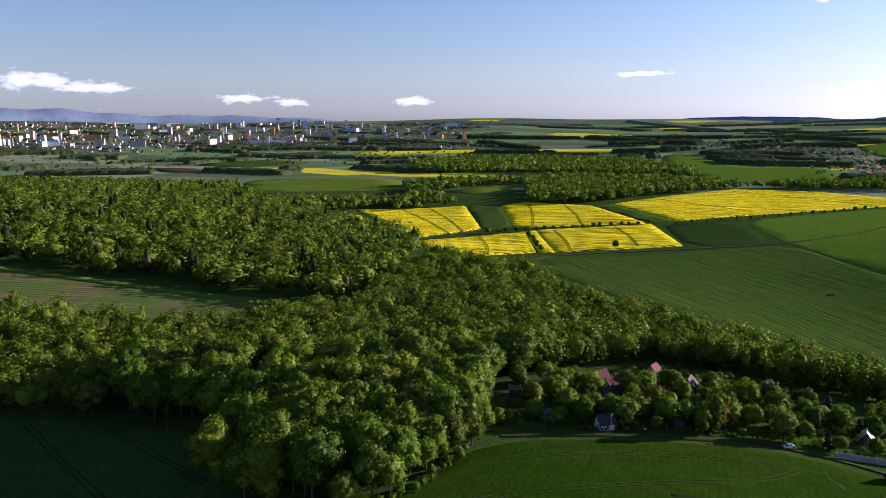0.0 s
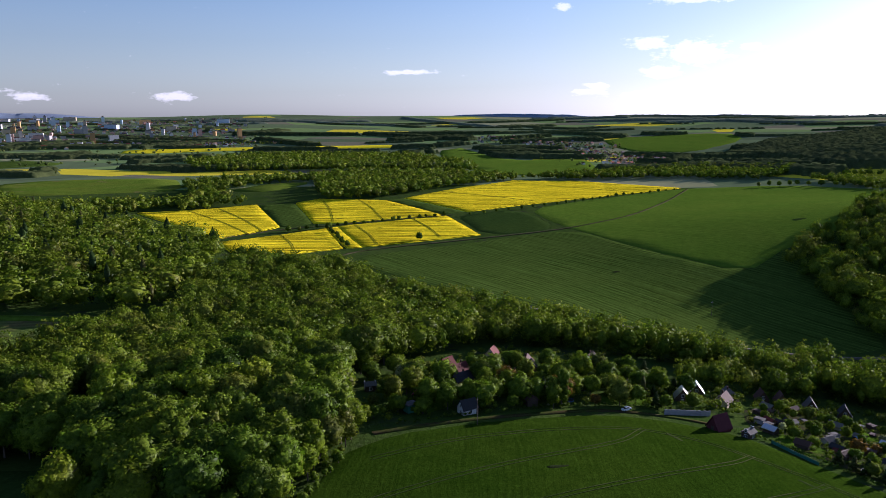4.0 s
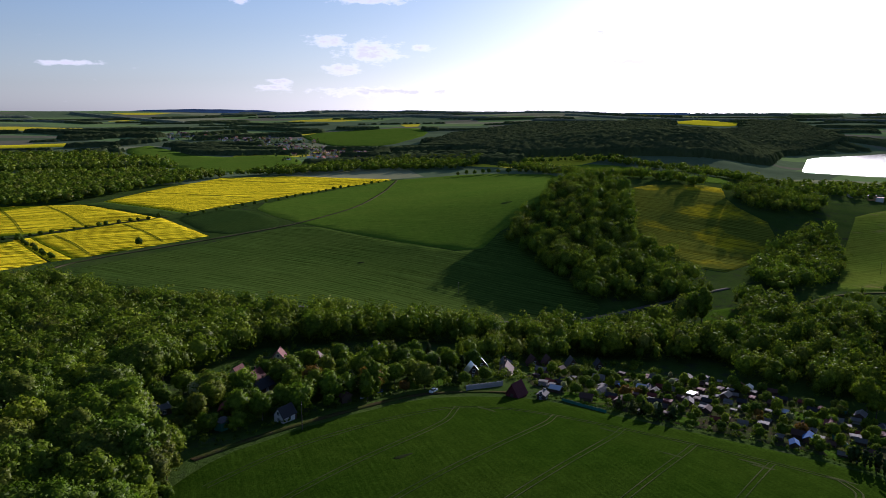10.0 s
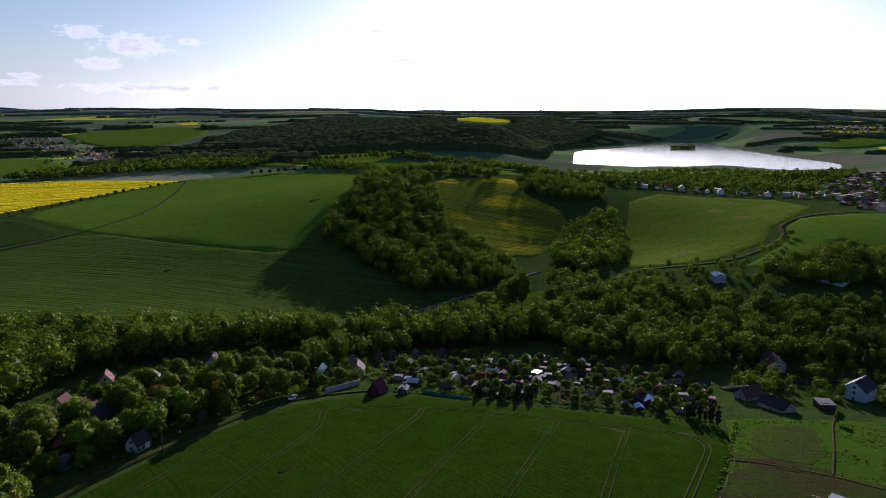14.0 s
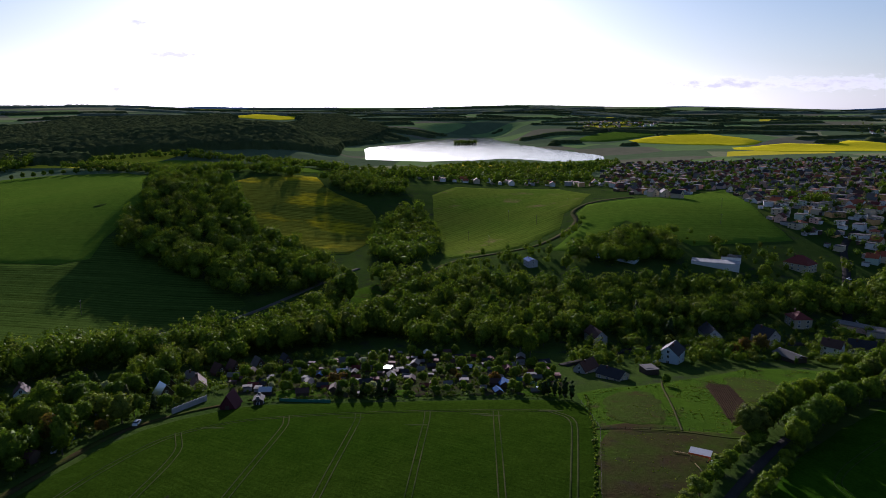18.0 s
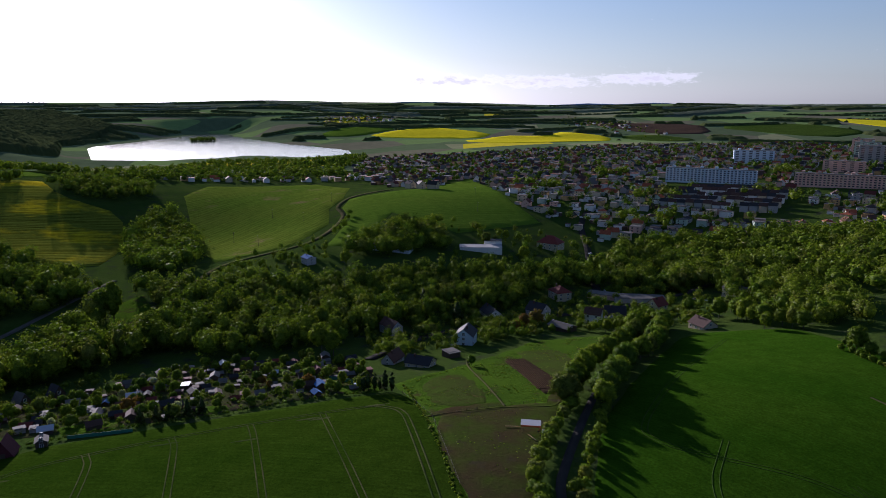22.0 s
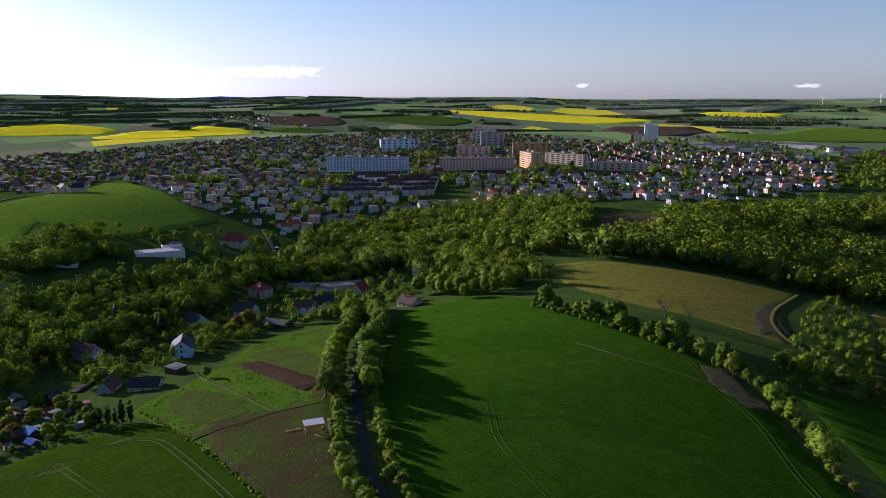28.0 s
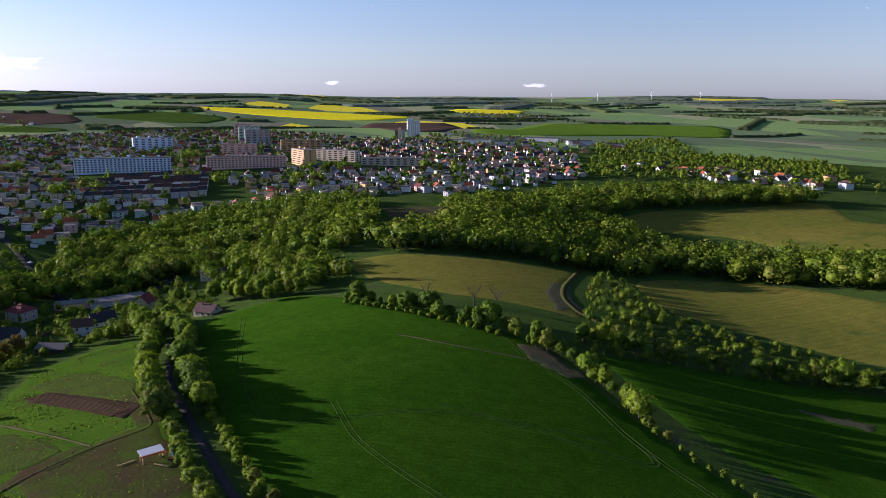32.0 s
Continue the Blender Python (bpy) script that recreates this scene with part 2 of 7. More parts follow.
def quilt(name):
    """Far farmland: small fields, each sown with something else."""
    m, tree, bsdf = base_mat(name)
    p = place(tree, 24)
    stretch = tree.nodes.new("ShaderNodeVectorMath")
    stretch.operation = "MULTIPLY"
    stretch.inputs[1].default_value = (1 / 330, 1 / 190, 0)
    tree.links.new(p, stretch.inputs[0])
    cells = tree.nodes.new("ShaderNodeTexVoronoi")
    cells.inputs["Scale"].default_value, cells.inputs["Randomness"].default_value = 1.0, 0.85
    tree.links.new(stretch.outputs[0], cells.inputs["Vector"])
    pick = tree.nodes.new("ShaderNodeSeparateColor")
    tree.links.new(cells.outputs["Color"], pick.inputs[0])
    ramp = tree.nodes.new("ShaderNodeValToRGB")
    ramp.color_ramp.interpolation = "CONSTANT"
    # field colours lightened and greyed in place of haze over the plain
    shades = ((0.0, (0.12, 0.165, 0.075)), (0.34, (0.17, 0.25, 0.08)), (0.52, (0.10, 0.135, 0.065)), (0.66, (0.25, 0.26, 0.13)), (0.76, (0.17, 0.165, 0.10)), (0.86, (0.15, 0.23, 0.08)), (0.95, (0.62, 0.52, 0.03)))
    for k, (at, colour) in enumerate(shades):
        e = ramp.color_ramp.elements[k] if k < 2 else ramp.color_ramp.elements.new(at)
        e.position, e.color = at, (*colour, 1)
    tree.links.new(pick.outputs[0], ramp.inputs[0])
    col = blend(tree, 0.6, ramp.outputs[0], blend(tree, noise_at(tree, place(tree), 0.03, 5, 0.7), (0.4, 0.4, 0.4), (1.6, 1.6, 1.6)), "MULTIPLY")
    tree.links.new(col, bsdf.inputs["Base Color"])
    bsdf.inputs["Roughness"].default_value, bsdf.inputs["Specular IOR Level"].default_value = 1.0, 0.0
    return m


GRASS = soil_like("grass", (0.035, 0.066, 0.012), (0.052, 0.082, 0.016), 0.03, 0.6, bump=1.0, depth=0.6, third=(0.038, 0.048, 0.024))
COUNTRY = quilt("open country")
MEADOW = soil_like("meadow", (0.056, 0.108, 0.008), (0.040, 0.084, 0.008), 0.04, 0.7, bump=1.0, depth=0.7, third=(0.054, 0.052, 0.018))
MEADOW_DULL = soil_like("grazed meadow", (0.050, 0.080, 0.012), (0.046, 0.062, 0.014), 0.08, 0.8, bump=1.0, depth=0.5, third=(0.056, 0.046, 0.018))
DIRT = soil_like("bare soil", (0.050, 0.037, 0.018), (0.042, 0.066, 0.010), 0.07, 0.8, bump=0.9, depth=0.3, third=(0.046, 0.040, 0.022))
GARDEN = soil_like("garden ground", (0.035, 0.055, 0.014), (0.05, 0.042, 0.024), 0.12, 1.2, bump=0.9, depth=0.3, third=(0.055, 0.095, 0.018))
PLOUGH = crop("ploughed earth", (0.046, 0.032, 0.021), (0.038, 0.026, 0.018), 58, 1.1, 0.8)
WHEAT = crop("young wheat", (0.019, 0.044, 0.003), (0.025, 0.050, 0.004), 20, 2.4, 0.35, patch=0.02)
WHEAT_LOW = crop("lush young wheat", (0.021, 0.063, 0.003), (0.028, 0.070, 0.004), 58, 2.4, 0.35, patch=0.02)
WHEAT_FAR = crop("wheat on the hill", (0.048, 0.086, 0.014), (0.058, 0.096, 0.016), ROWTURN, 5.0, 0.75)
WHEAT_HILL = crop("wheat on the hilltop", (0.078, 0.146, 0.014), (0.092, 0.154, 0.016), ROWTURN, 7.0, 0.4)
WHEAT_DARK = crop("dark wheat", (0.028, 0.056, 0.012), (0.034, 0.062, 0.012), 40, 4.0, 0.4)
RAPE = crop("flowering rape", (0.70, 0.56, 0.005), (0.62, 0.50, 0.005), 108, 6.0, 1.0, third=(0.26, 0.24, 0.014), patch=0.02, edge=(0.62, 0.7), deep=2.4)
RAPE_THIN = crop("thin rape", (0.10, 0.125, 0.016), (0.15, 0.16, 0.016), -28, 5.0, 0.9, third=(0.42, 0.34, 0.01), patch=0.006, edge=(0.54, 0.64), deep=0.9)
RAPE_FAR = soil_like("distant rape", (0.74, 0.62, 0.008), (0.62, 0.54, 0.012), 0.004, 0.05, bump=0.1)
# yellower copy of the hilltop wheat: backlit glow put into the colour
GLOW_CROP = crop("spring barley", (0.085, 0.142, 0.015), (0.108, 0.150, 0.018), -60, 6.0, 0.55, third=(0.165, 0.15, 0.05), patch=0.012, edge=(0.6, 0.7))
OLIVE = crop("pale stubble", (0.104, 0.112, 0.018), (0.132, 0.118, 0.022), 30, 5.0, 0.4, third=(0.080, 0.100, 0.018))
FALLOW = crop("brown fallow", (0.07, 0.048, 0.036), (0.085, 0.058, 0.04), 20, 12.0, 0.3)
STRIP = crop("strip of spring corn", (0.07, 0.12, 0.024), (0.09, 0.115, 0.03), 82, 5.0, 0.7, third=(0.115, 0.105, 0.04), patch=0.01, edge=(0.48, 0.56))
MUD = soil_like("churned mud", (0.085, 0.062, 0.04), (0.045, 0.06, 0.024), 0.3, 0.9, bump=1.0, depth=0.4, third=(0.035, 0.075, 0.02))
SCRUB = soil_like("dry brown scrub", (0.085, 0.062, 0.034), (0.06, 0.065, 0.025), 0.06, 0.5, bump=1.0, depth=0.8, third=(0.05, 0.075, 0.02))
TRACK = soil_like("wheel track", (0.10, 0.085, 0.045), (0.05, 0.06, 0.02), 0.08, 1.0)
TRAMLINE = soil_like("pressed wheat", (0.028, 0.050, 0.010), (0.072, 0.080, 0.030), 0.05, 0.8)
ASPHALT = soil_like("asphalt", (0.04, 0.038, 0.035), (0.052, 0.048, 0.044), 0.1, 2.0, rough=0.9, bump=0.15)
GRAVEL = soil_like("gravel", (0.10, 0.092, 0.075), (0.13, 0.12, 0.095), 0.15, 1.6)
FLOOR = soil_like("forest floor", (0.02, 0.03, 0.010), (0.03, 0.035, 0.014), 0.05, 0.6)
LEAF = leaf("spring leaves", (0.074, 0.140, 0.010), (0.116, 0.168, 0.012))
LEAF_LIGHT = leaf("light young leaves", (0.104, 0.172, 0.010), (0.142, 0.188, 0.012), 0.32)
LEAF_DEEP = leaf("deep green leaves", (0.048, 0.098, 0.009), (0.074, 0.120, 0.011))
LEAF_NEEDLE = leaf("needles", (0.020, 0.042, 0.012), (0.028, 0.05, 0.014), 0.1, 4.0)
LEAF_COPPER = leaf("copper leaves", (0.19, 0.09, 0.02), (0.15, 0.10, 0.02), 0.35)
LEAF_BLOOM = leaf("blossom", (0.26, 0.30, 0.13), (0.36, 0.38, 0.26), 0.35)
# paler, less saturated leaves: the haze of distance put into the colour
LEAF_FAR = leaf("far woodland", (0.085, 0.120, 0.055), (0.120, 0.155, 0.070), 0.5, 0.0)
LEAF_WOODS = leaf("woodland leaves", (0.057, 0.113, 0.009), (0.128, 0.170, 0.013))
# bluish tint stands in for haze over the farthest woods
WOODS_HAZED = leaf("blue-green spruce forest", (0.13, 0.17, 0.14), (0.16, 0.20, 0.16), 0.4, 0.0)
# blue-grey of the hazy air painted into the hills' base colour
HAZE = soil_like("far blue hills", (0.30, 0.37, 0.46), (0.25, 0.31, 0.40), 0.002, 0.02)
BARK = built("bark", (0.085, 0.07, 0.052), 0.95, grain=2.5, wear=0.6)


# ---- lie of the land: (x, y, radius, height) of knolls and hollows ----
KNOLLS = [
    (-320, -80, 160, 9.9), (-40, -440, 110, 9.4), (-40, 240, 110, 9.9), (40, 120, 110, 10.3), (120, 0, 110, 10.6),
    (120, 360, 110, 5.9), (160, -160, 110, 8.9), (280, 1040, 160, 3.2), (320, -280, 110, 10.9), (480, 120, 110, 12.0),
    (520, 600, 110, 6.0), (720, -520, 160, 0.9), (720, 40, 110, 14.0), (720, 560, 160, 24.0), (960, 560, 160, 16.2),
]
HOLLOWS = [
    (-120, 400, 110, -7.1), (-120, 1040, 160, -10.8), (-80, 760, 110, -3.7), (-40, -120, 110, -14.9), (80, 680, 160, -5.2),
    (120, -360, 110, -19.2), (280, 520, 110, -2.4), (320, 320, 110, -20.5), (360, 0, 110, -14.7), (400, -160, 110, -11.8),
    (440, 0, 160, -6.8), (560, -160, 110, -10.4), (600, 280, 110, -21.0),
]
FAR_HILLS = [
    (-750, 650, 330, 14.1), (-750, 800, 330, 13.1), (-600, 500, 330, 15.0), (-600, 800, 330, 13.6), (750, -1000, 650, 23.0),
    (1050, -1900, 480, 8.3), (1350, -1600, 650, 15.9), (1500, 350, 330, -8.6), (1650, 1250, 330, 13.4), (1800, 350, 330, -10.6),
    (1800, 1100, 330, 16.5), (1800, 1100, 480, 14.5), (1800, 1250, 330, 14.8), (1800, 1250, 480, 14.7), (1950, 950, 330, 15.2),
    (1950, 1100, 330, 16.5), (2100, -850, 650, 14.7), (2400, 500, 330, -11.1),
]

LAKE_LEVEL = -30.0
LAKE = [(1560, 690), (2150, 910), (2500, 850), (3050, 770), (3150, 690), (2620, 500), (2260, 305), (1995, 140), (1820, 121), (1700, 235), (1790, 380), (1690, 440)]


def step01(a, b, x):
    t = np.clip((x - a) / (b - a), 0, 1)
    return t * t * (3 - 2 * t)


def inside(poly, x, y):
    x, y = np.asarray(x, float), np.asarray(y, float)
    hit = np.zeros(x.shape, bool)
    for (x0, y0), (x1, y1) in zip(poly, poly[1:] + poly[:1]):
        if y0 == y1:
            continue
        hit ^= ((y0 > y) != (y1 > y)) & (x < (x1 - x0) * (y - y0) / (y1 - y0) + x0)
    return hit


def shore(poly, x, y):
    """Distance to the outline, less than zero inside."""
    d = np.full(np.shape(x), 1e9)
    for (x0, y0), (x1, y1) in zip(poly, poly[1:] + poly[:1]):
        ex, ey = x1 - x0, y1 - y0
        u = np.clip(((x - x0) * ex + (y - y0) * ey) / (ex * ex + ey * ey), 0, 1)
        d = np.minimum(d, np.hypot(x - x0 - u * ex, y - y0 - u * ey))
    return np.where(inside(poly, x, y), -d, d)


def ground(x, y):
    """Height of the land. It rises slowly towards the far skyline."""
    x, y = np.asarray(x, float), np.asarray(y, float)
    z = np.full(np.broadcast(x, y).shape, -20.0)
    for a, b, s, h in KNOLLS + HOLLOWS + FAR_HILLS:
        z = z + h * np.exp(-((x - a) ** 2 + (y - b) ** 2) / (2 * s * s))
    r = np.hypot(x + 40, y - 80)
    far = step01(1700, 2600, r)
    z = z * (1 - far) - 20 * far
    z = z + 118 * np.clip((r - 2400) / 2450, 0, 1.05) * step01(2400, 2700, r)
    az = np.arctan2(x + 40, y - 80)
    z = z + step01(3000, 4600, r) * (7 * np.sin(az * 9 + 1.0) + 4 * np.sin(az * 23) + 5 * np.sin(r / 260 + az * 5))
    sd = shore(LAKE, x, y)
    near = step01(220, 10, sd)
    z = z * (1 - near) + (LAKE_LEVEL + 1.2) * near
    return np.where(sd < 0, LAKE_LEVEL + 1.2 - 4 * step01(0, 25, -sd), z)


def gz(x, y):
    return float(ground(x, y))


def make_mesh(name, verts, faces, materials, index=None, smooth=False, normals=None):
    """A mesh from arrays: faces all of one size. normals: soft ones, one for each corner point."""
    verts, faces = np.asarray(verts, np.float32), np.asarray(faces, np.int32)
    me = bpy.data.meshes.new(name)
    me.vertices.add(len(verts))
    me.vertices.foreach_set("co", verts.ravel())
    n, k = faces.shape
    me.loops.add(n * k)
    me.loops.foreach_set("vertex_index", faces.ravel())
    me.polygons.add(n)
    me.polygons.foreach_set("loop_start", np.arange(0, n * k, k, dtype=np.int32))
    for m in materials if isinstance(materials, (list, tuple)) else [materials]:
        me.materials.append(m)
    if index is not None:
        me.polygons.foreach_set("material_index", np.asarray(index, np.int32))
    if smooth or normals is not None:
        me.polygons.foreach_set("use_smooth", np.ones(n, bool))
    me.update(calc_edges=True)
    if normals is None:
        me.validate()
    else:
        me.normals_split_custom_set_from_vertices(np.asarray(normals, np.float32))
    return me


def thing(name, label, category, group="", x=0.0, y=0.0, z=0.0, turn=0.0):
    ob = new(name)
    ob.empty_display_size = 0.5
    ob.matrix_basis = pose(x, y, z, 0, 0, turn)
    return tagged(ob, label, category, group)


def part(name, me, parent, label="", m=None):
    ob = new(name, me)
    ob.parent = parent
    if m is not None:
        ob.matrix_basis = m
    return tagged(ob, label)


# ---- the land, one sheet out to the skyline ----
def land():
    rings = np.concatenate([np.arange(0, 420, 7.0), np.geomspace(420, 4940, 120)])
    rings[0] = 0.5
    turns = np.linspace(0, 2 * np.pi, 541)[:-1]
    r, a = np.meshgrid(rings, turns, indexing="ij")
    x, y = -40 + r * np.sin(a), 80 + r * np.cos(a)
    v = np.stack([x, y, ground(x, y)], -1).reshape(-1, 3)
    i, j = np.meshgrid(np.arange(len(rings) - 1), np.arange(540), indexing="ij")
    k = (j + 1) % 540
    f = np.stack([i * 540 + j, i * 540 + k, (i + 1) * 540 + k, (i + 1) * 540 + j], -1).reshape(-1, 4)
    rr = r[:-1].reshape(-1)
    ob = new("ground", make_mesh("ground", v, f, [GRASS, COUNTRY], (rr > 1250).astype(int), True))
    tagged(ob, "rolling green farmland out to the skyline", "ground", kind="structure")


land()


def far_hills():
    """A low range behind the plain, haze blue put into its colour, higher towards one side."""
    a = np.radians(np.linspace(-60, 200, 521))
    deg = np.degrees(a)
    top = 92 + 85 * np.exp(-((deg + 34) / 20) ** 2) + 20 * np.exp(-((deg - 28) / 12) ** 2) + 9 * np.sin(deg * 0.35) + 12 * np.exp(-((deg - 100) / 12) ** 2)
    rough = np.array([noise.noise(Vector((d * 0.35, 3.1, 0))) * 0.6 + noise.noise(Vector((d * 1.1, 7.7, 0))) * 0.3 for d in deg])
    top = top + rough * (6 + 0.35 * np.clip(top - 92, 0, None))
    rows = [np.stack([-40 + r * np.sin(a), 80 + r * np.cos(a), z], 1) for r, z in ((4880, np.full(a.shape, 60.0)), (4915, top), (4945, np.full(a.shape, 40.0)))]
    n = len(a)
    i = np.arange(n - 1)
    f = np.concatenate([np.stack([k * n + i, k * n + i + 1, (k + 1) * n + i + 1, (k + 1) * n + i], 1) for k in range(2)])
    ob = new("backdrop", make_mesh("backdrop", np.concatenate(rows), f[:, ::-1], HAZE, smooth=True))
    tagged(ob, "low blue mountain range on the skyline", "mountains", kind="structure")


far_hills()


def densify(poly, gap, wobble, rng, closed=True):
    out = []
    ring = poly + poly[:1] if closed else poly
    for (x0, y0), (x1, y1) in zip(ring, ring[1:]):
        n = max(1, int(math.hypot(x1 - x0, y1 - y0) / gap))
        for k in range(n):
            out.append((x0 + (x1 - x0) * k / n + rng.uniform(-wobble, wobble), y0 + (y1 - y0) * k / n + rng.uniform(-wobble, wobble)))
    if not closed:
        out.append(poly[-1])
    return out


def rounded(poly, times=2, closed=True):
    """Cut the corners of an outline."""
    for _ in range(times):
        out = [] if closed else [poly[0]]
        for (x0, y0), (x1, y1) in zip(poly, poly[1:] + (poly[:1] if closed else [])):
            out += [(0.8 * x0 + 0.2 * x1, 0.8 * y0 + 0.2 * y1), (0.2 * x0 + 0.8 * x1, 0.2 * y0 + 0.8 * y1)]
        poly = out if closed else out + [poly[-1]]
    return poly


from mathutils.geometry import delaunay_2d_cdt


def sheet(poly, lift, gap, material, wobble=0.4, skirt=1.2, name="sheet"):
    """A draped sheet with a rim that goes down into the ground."""
    rng = random.Random(len(poly) * 7 + int(abs(poly[0][0])))
    edge = densify(poly, gap, wobble, rng)
    xs, ys = [p[0] for p in edge], [p[1] for p in edge]
    gx, gy = np.meshgrid(np.arange(min(xs) + gap / 2, max(xs), gap), np.arange(min(ys) + gap / 2, max(ys), gap))
    gx, gy = gx.ravel() + np.random.uniform(-.2, .2, gx.size) * gap, gy.ravel()
    keep = shore(edge, gx, gy) < -0.35 * gap
    pts = [Vector(p) for p in edge] + [Vector(p) for p in zip(gx[keep], gy[keep])]
    v2, _, faces, *_ = delaunay_2d_cdt(pts, [], [list(range(len(edge)))], 1, 1e-4)
    v2 = np.array([(p[0], p[1]) for p in v2])
    f = np.array([t for t in faces if len(t) == 3])
    v = np.c_[v2, ground(v2[:, 0], v2[:, 1]) + lift]
    count = {}
    for t in f.tolist():
        for a, b in ((t[0], t[1]), (t[1], t[2]), (t[2], t[0])):
            count[(a, b)] = 1
    rim = [(a, b) for a, b in count if (b, a) not in count]
    out = np.zeros((len(v), 2))
    for p, q in rim:
        d = v2[q] - v2[p]
        d = np.array([d[1], -d[0]]) / (np.hypot(*d) + 1e-9)
        out[p] += d
        out[q] += d
    out /= np.linalg.norm(out, axis=1)[:, None] + 1e-9
    toe = v2 + out * max(1.6, 2.5 * lift)
    low = np.c_[toe, np.minimum(ground(toe[:, 0], toe[:, 1]), v[:, 2] - lift) - 0.2 * skirt]
    n = len(v)
    side = np.array([q for a, b in rim for q in ((a, a + n, b), (b, a + n, b + n))], int).reshape(-1, 3)
    return make_mesh(name, np.r_[v, low], np.r_[f, side], material, smooth=False)


lifts = iter(np.arange(0.14, 3, 0.008))


def field(name, poly, material, label, gap=12.0, tall=0.0, wobble=0.5, cut=1):
    ob = new(name, sheet(rounded(poly, cut) if cut else poly, next(lifts) + tall, gap, material, wobble, name=name))
    return tagged(ob, label, "field", kind="structure")


def ribbon(line, width, lift, gap, material, name, thick=0.6):
    """A road or track: a strip laid along a line, with edges that go down into the ground."""
    p = np.array(densify(line, gap, 0.0, random.Random(1), False))
    d = np.gradient(p, axis=0)
    d /= np.linalg.norm(d, axis=1)[:, None] + 1e-9
    nrm = np.stack([-d[:, 1], d[:, 0]], 1)
    cols = [p + nrm * width / 2, p - nrm * width / 2]
    top = [np.c_[c, ground(c[:, 0], c[:, 1]) + lift] for c in cols]
    low = [t - [0, 0, thick] for t in top]
    n = len(p)
    v = np.concatenate([low[0], top[0], top[1], low[1]])
    i = np.arange(n - 1)
    f = np.concatenate([np.stack([k * n + i, (k + 1) * n + i, (k + 1) * n + i + 1, k * n + i + 1], 1) for k in range(3)])
    return make_mesh(name, v, f[:, ::-1], material)


NEAR_FIELD = [(-5, 194), (6, 217), (27, 228), (54, 232), (84, 234), (114, 236), (138, 226), (154, 214), (162, 188), (169, 159), (177, 133), (182, 112), (183, 93), (150, 86), (95, 84), (20, 70), (-90, 40), (-190, 60), (-160, 140), (-70, 178)]
field("wheat_field", NEAR_FIELD, WHEAT, "dark green field of young wheat on the knoll", 6, 0.1)
field("meadow", [(182, 92), (201, 95), (223, 66), (252, 40), (286, 17), (296, -20), (290, -36), (225, 2), (158, 36), (112, 56), (84, 68), (40, 62), (30, 70), (96, 84), (150, 86)], MEADOW, "rough grass meadow beside the hedged lane", 5)
field("bare_plot", [(149, 85), (156, 61), (158, 38), (121, 53), (93, 65), (60, 72), (92, 84)], DIRT, "trampled bare earth paddock with grass tufts", 5, 0.12, 1.2)
field("garden_bed", [(231, 43), (236, 34), (175, 31), (169, 41)], PLOUGH, "ploughed brown garden bed in the meadow", 3, 0.25, 0.15, 0)
for k in range(9):
    y0, y1 = 35.2 + 0.85 * k, 35.9 + 0.78 * k
    tagged(new("furrow", ribbon([(175, y1), (205, 0.5 * (y0 + y1) + 0.2), (234.5, y0)], 0.42, 0.62, 3.0, PLOUGH, "furrow", 0.35)), "raised ridge of dark soil in the garden bed", "furrow", kind="structure")
field("wheat_field", [(76, 52), (112, 40), (150, 22), (228, -30), (280, -66), (274, -99), (264, -116), (227, -117), (174, -113), (133, -111), (111, -110), (83, -98), (67, -86), (43, -70), (19, -57), (-30, -30), (-60, 10), (-20, 50)], WHEAT_LOW, "smooth dark green wheat field below the lane", 7, 0.1)
field("wheat_field", [(79, -120), (61, -134), (30, -154), (-24, -178), (-140, -200), (-150, -60), (-32, -64), (9, -73), (32, -85), (58, -104)], WHEAT_LOW, "shaded green wheat field behind the hedge", 8, 0.1)
field("stubble_field", [(290, -186), (272, -214), (228, -231), (183, -262), (157, -268), (144, -213), (121, -178), (101, -165), (144, -158), (180, -146), (231, -153)], OLIVE, "pale olive field between hedges and woods", 9)
field("stubble_field", [(127, -285), (116, -320), (77, -341), (29, -336), (-60, -300), (-70, -215), (-20, -215), (21, -220), (70, -222), (93, -233)], OLIVE, "pale olive strip field below the woods", 9)
field("stubble_field", [(225, -452), (201, -531), (138, -574), (82, -690), (25, -540), (-120, -640), (-80, -470), (4, -460), (44, -430), (111, -471), (157, -464), (200, -432)], OLIVE, "bare tan field on a low rise", 14)
field("corn_strip", [(-400, 520), (-321, 508), (-235, 499), (-152, 488), (-71, 474), (-80, 461), (-124, 423), (-193, 410), (-267, 420), (-400, 420)], STRIP, "striped strip field between two woods", 10)
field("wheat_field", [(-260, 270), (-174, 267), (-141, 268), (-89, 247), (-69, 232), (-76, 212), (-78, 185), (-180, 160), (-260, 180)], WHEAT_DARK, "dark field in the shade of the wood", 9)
field("wheat_field", [(78, 651), (231, 694), (350, 718), (355, 583), (385, 483), (467, 523), (424, 436), (372, 335), (336, 335), (276, 368), (252, 378), (205, 407), (174, 440), (120, 510)], WHEAT_FAR, "green drilled wheat field on the slope", 14)
field("wheat_field", [(377, 889), (520, 967), (723, 1053), (918, 1018), (991, 862), (640, 620), (555, 546), (467, 525), (387, 485), (357, 583), (352, 759)], WHEAT_HILL, "bright green wheat field on the hilltop", 18)
field("wheat_field", [(268, 876), (362, 889), (340, 728), (250, 724)], WHEAT_DARK, "small dark green field beside the rape", 14)
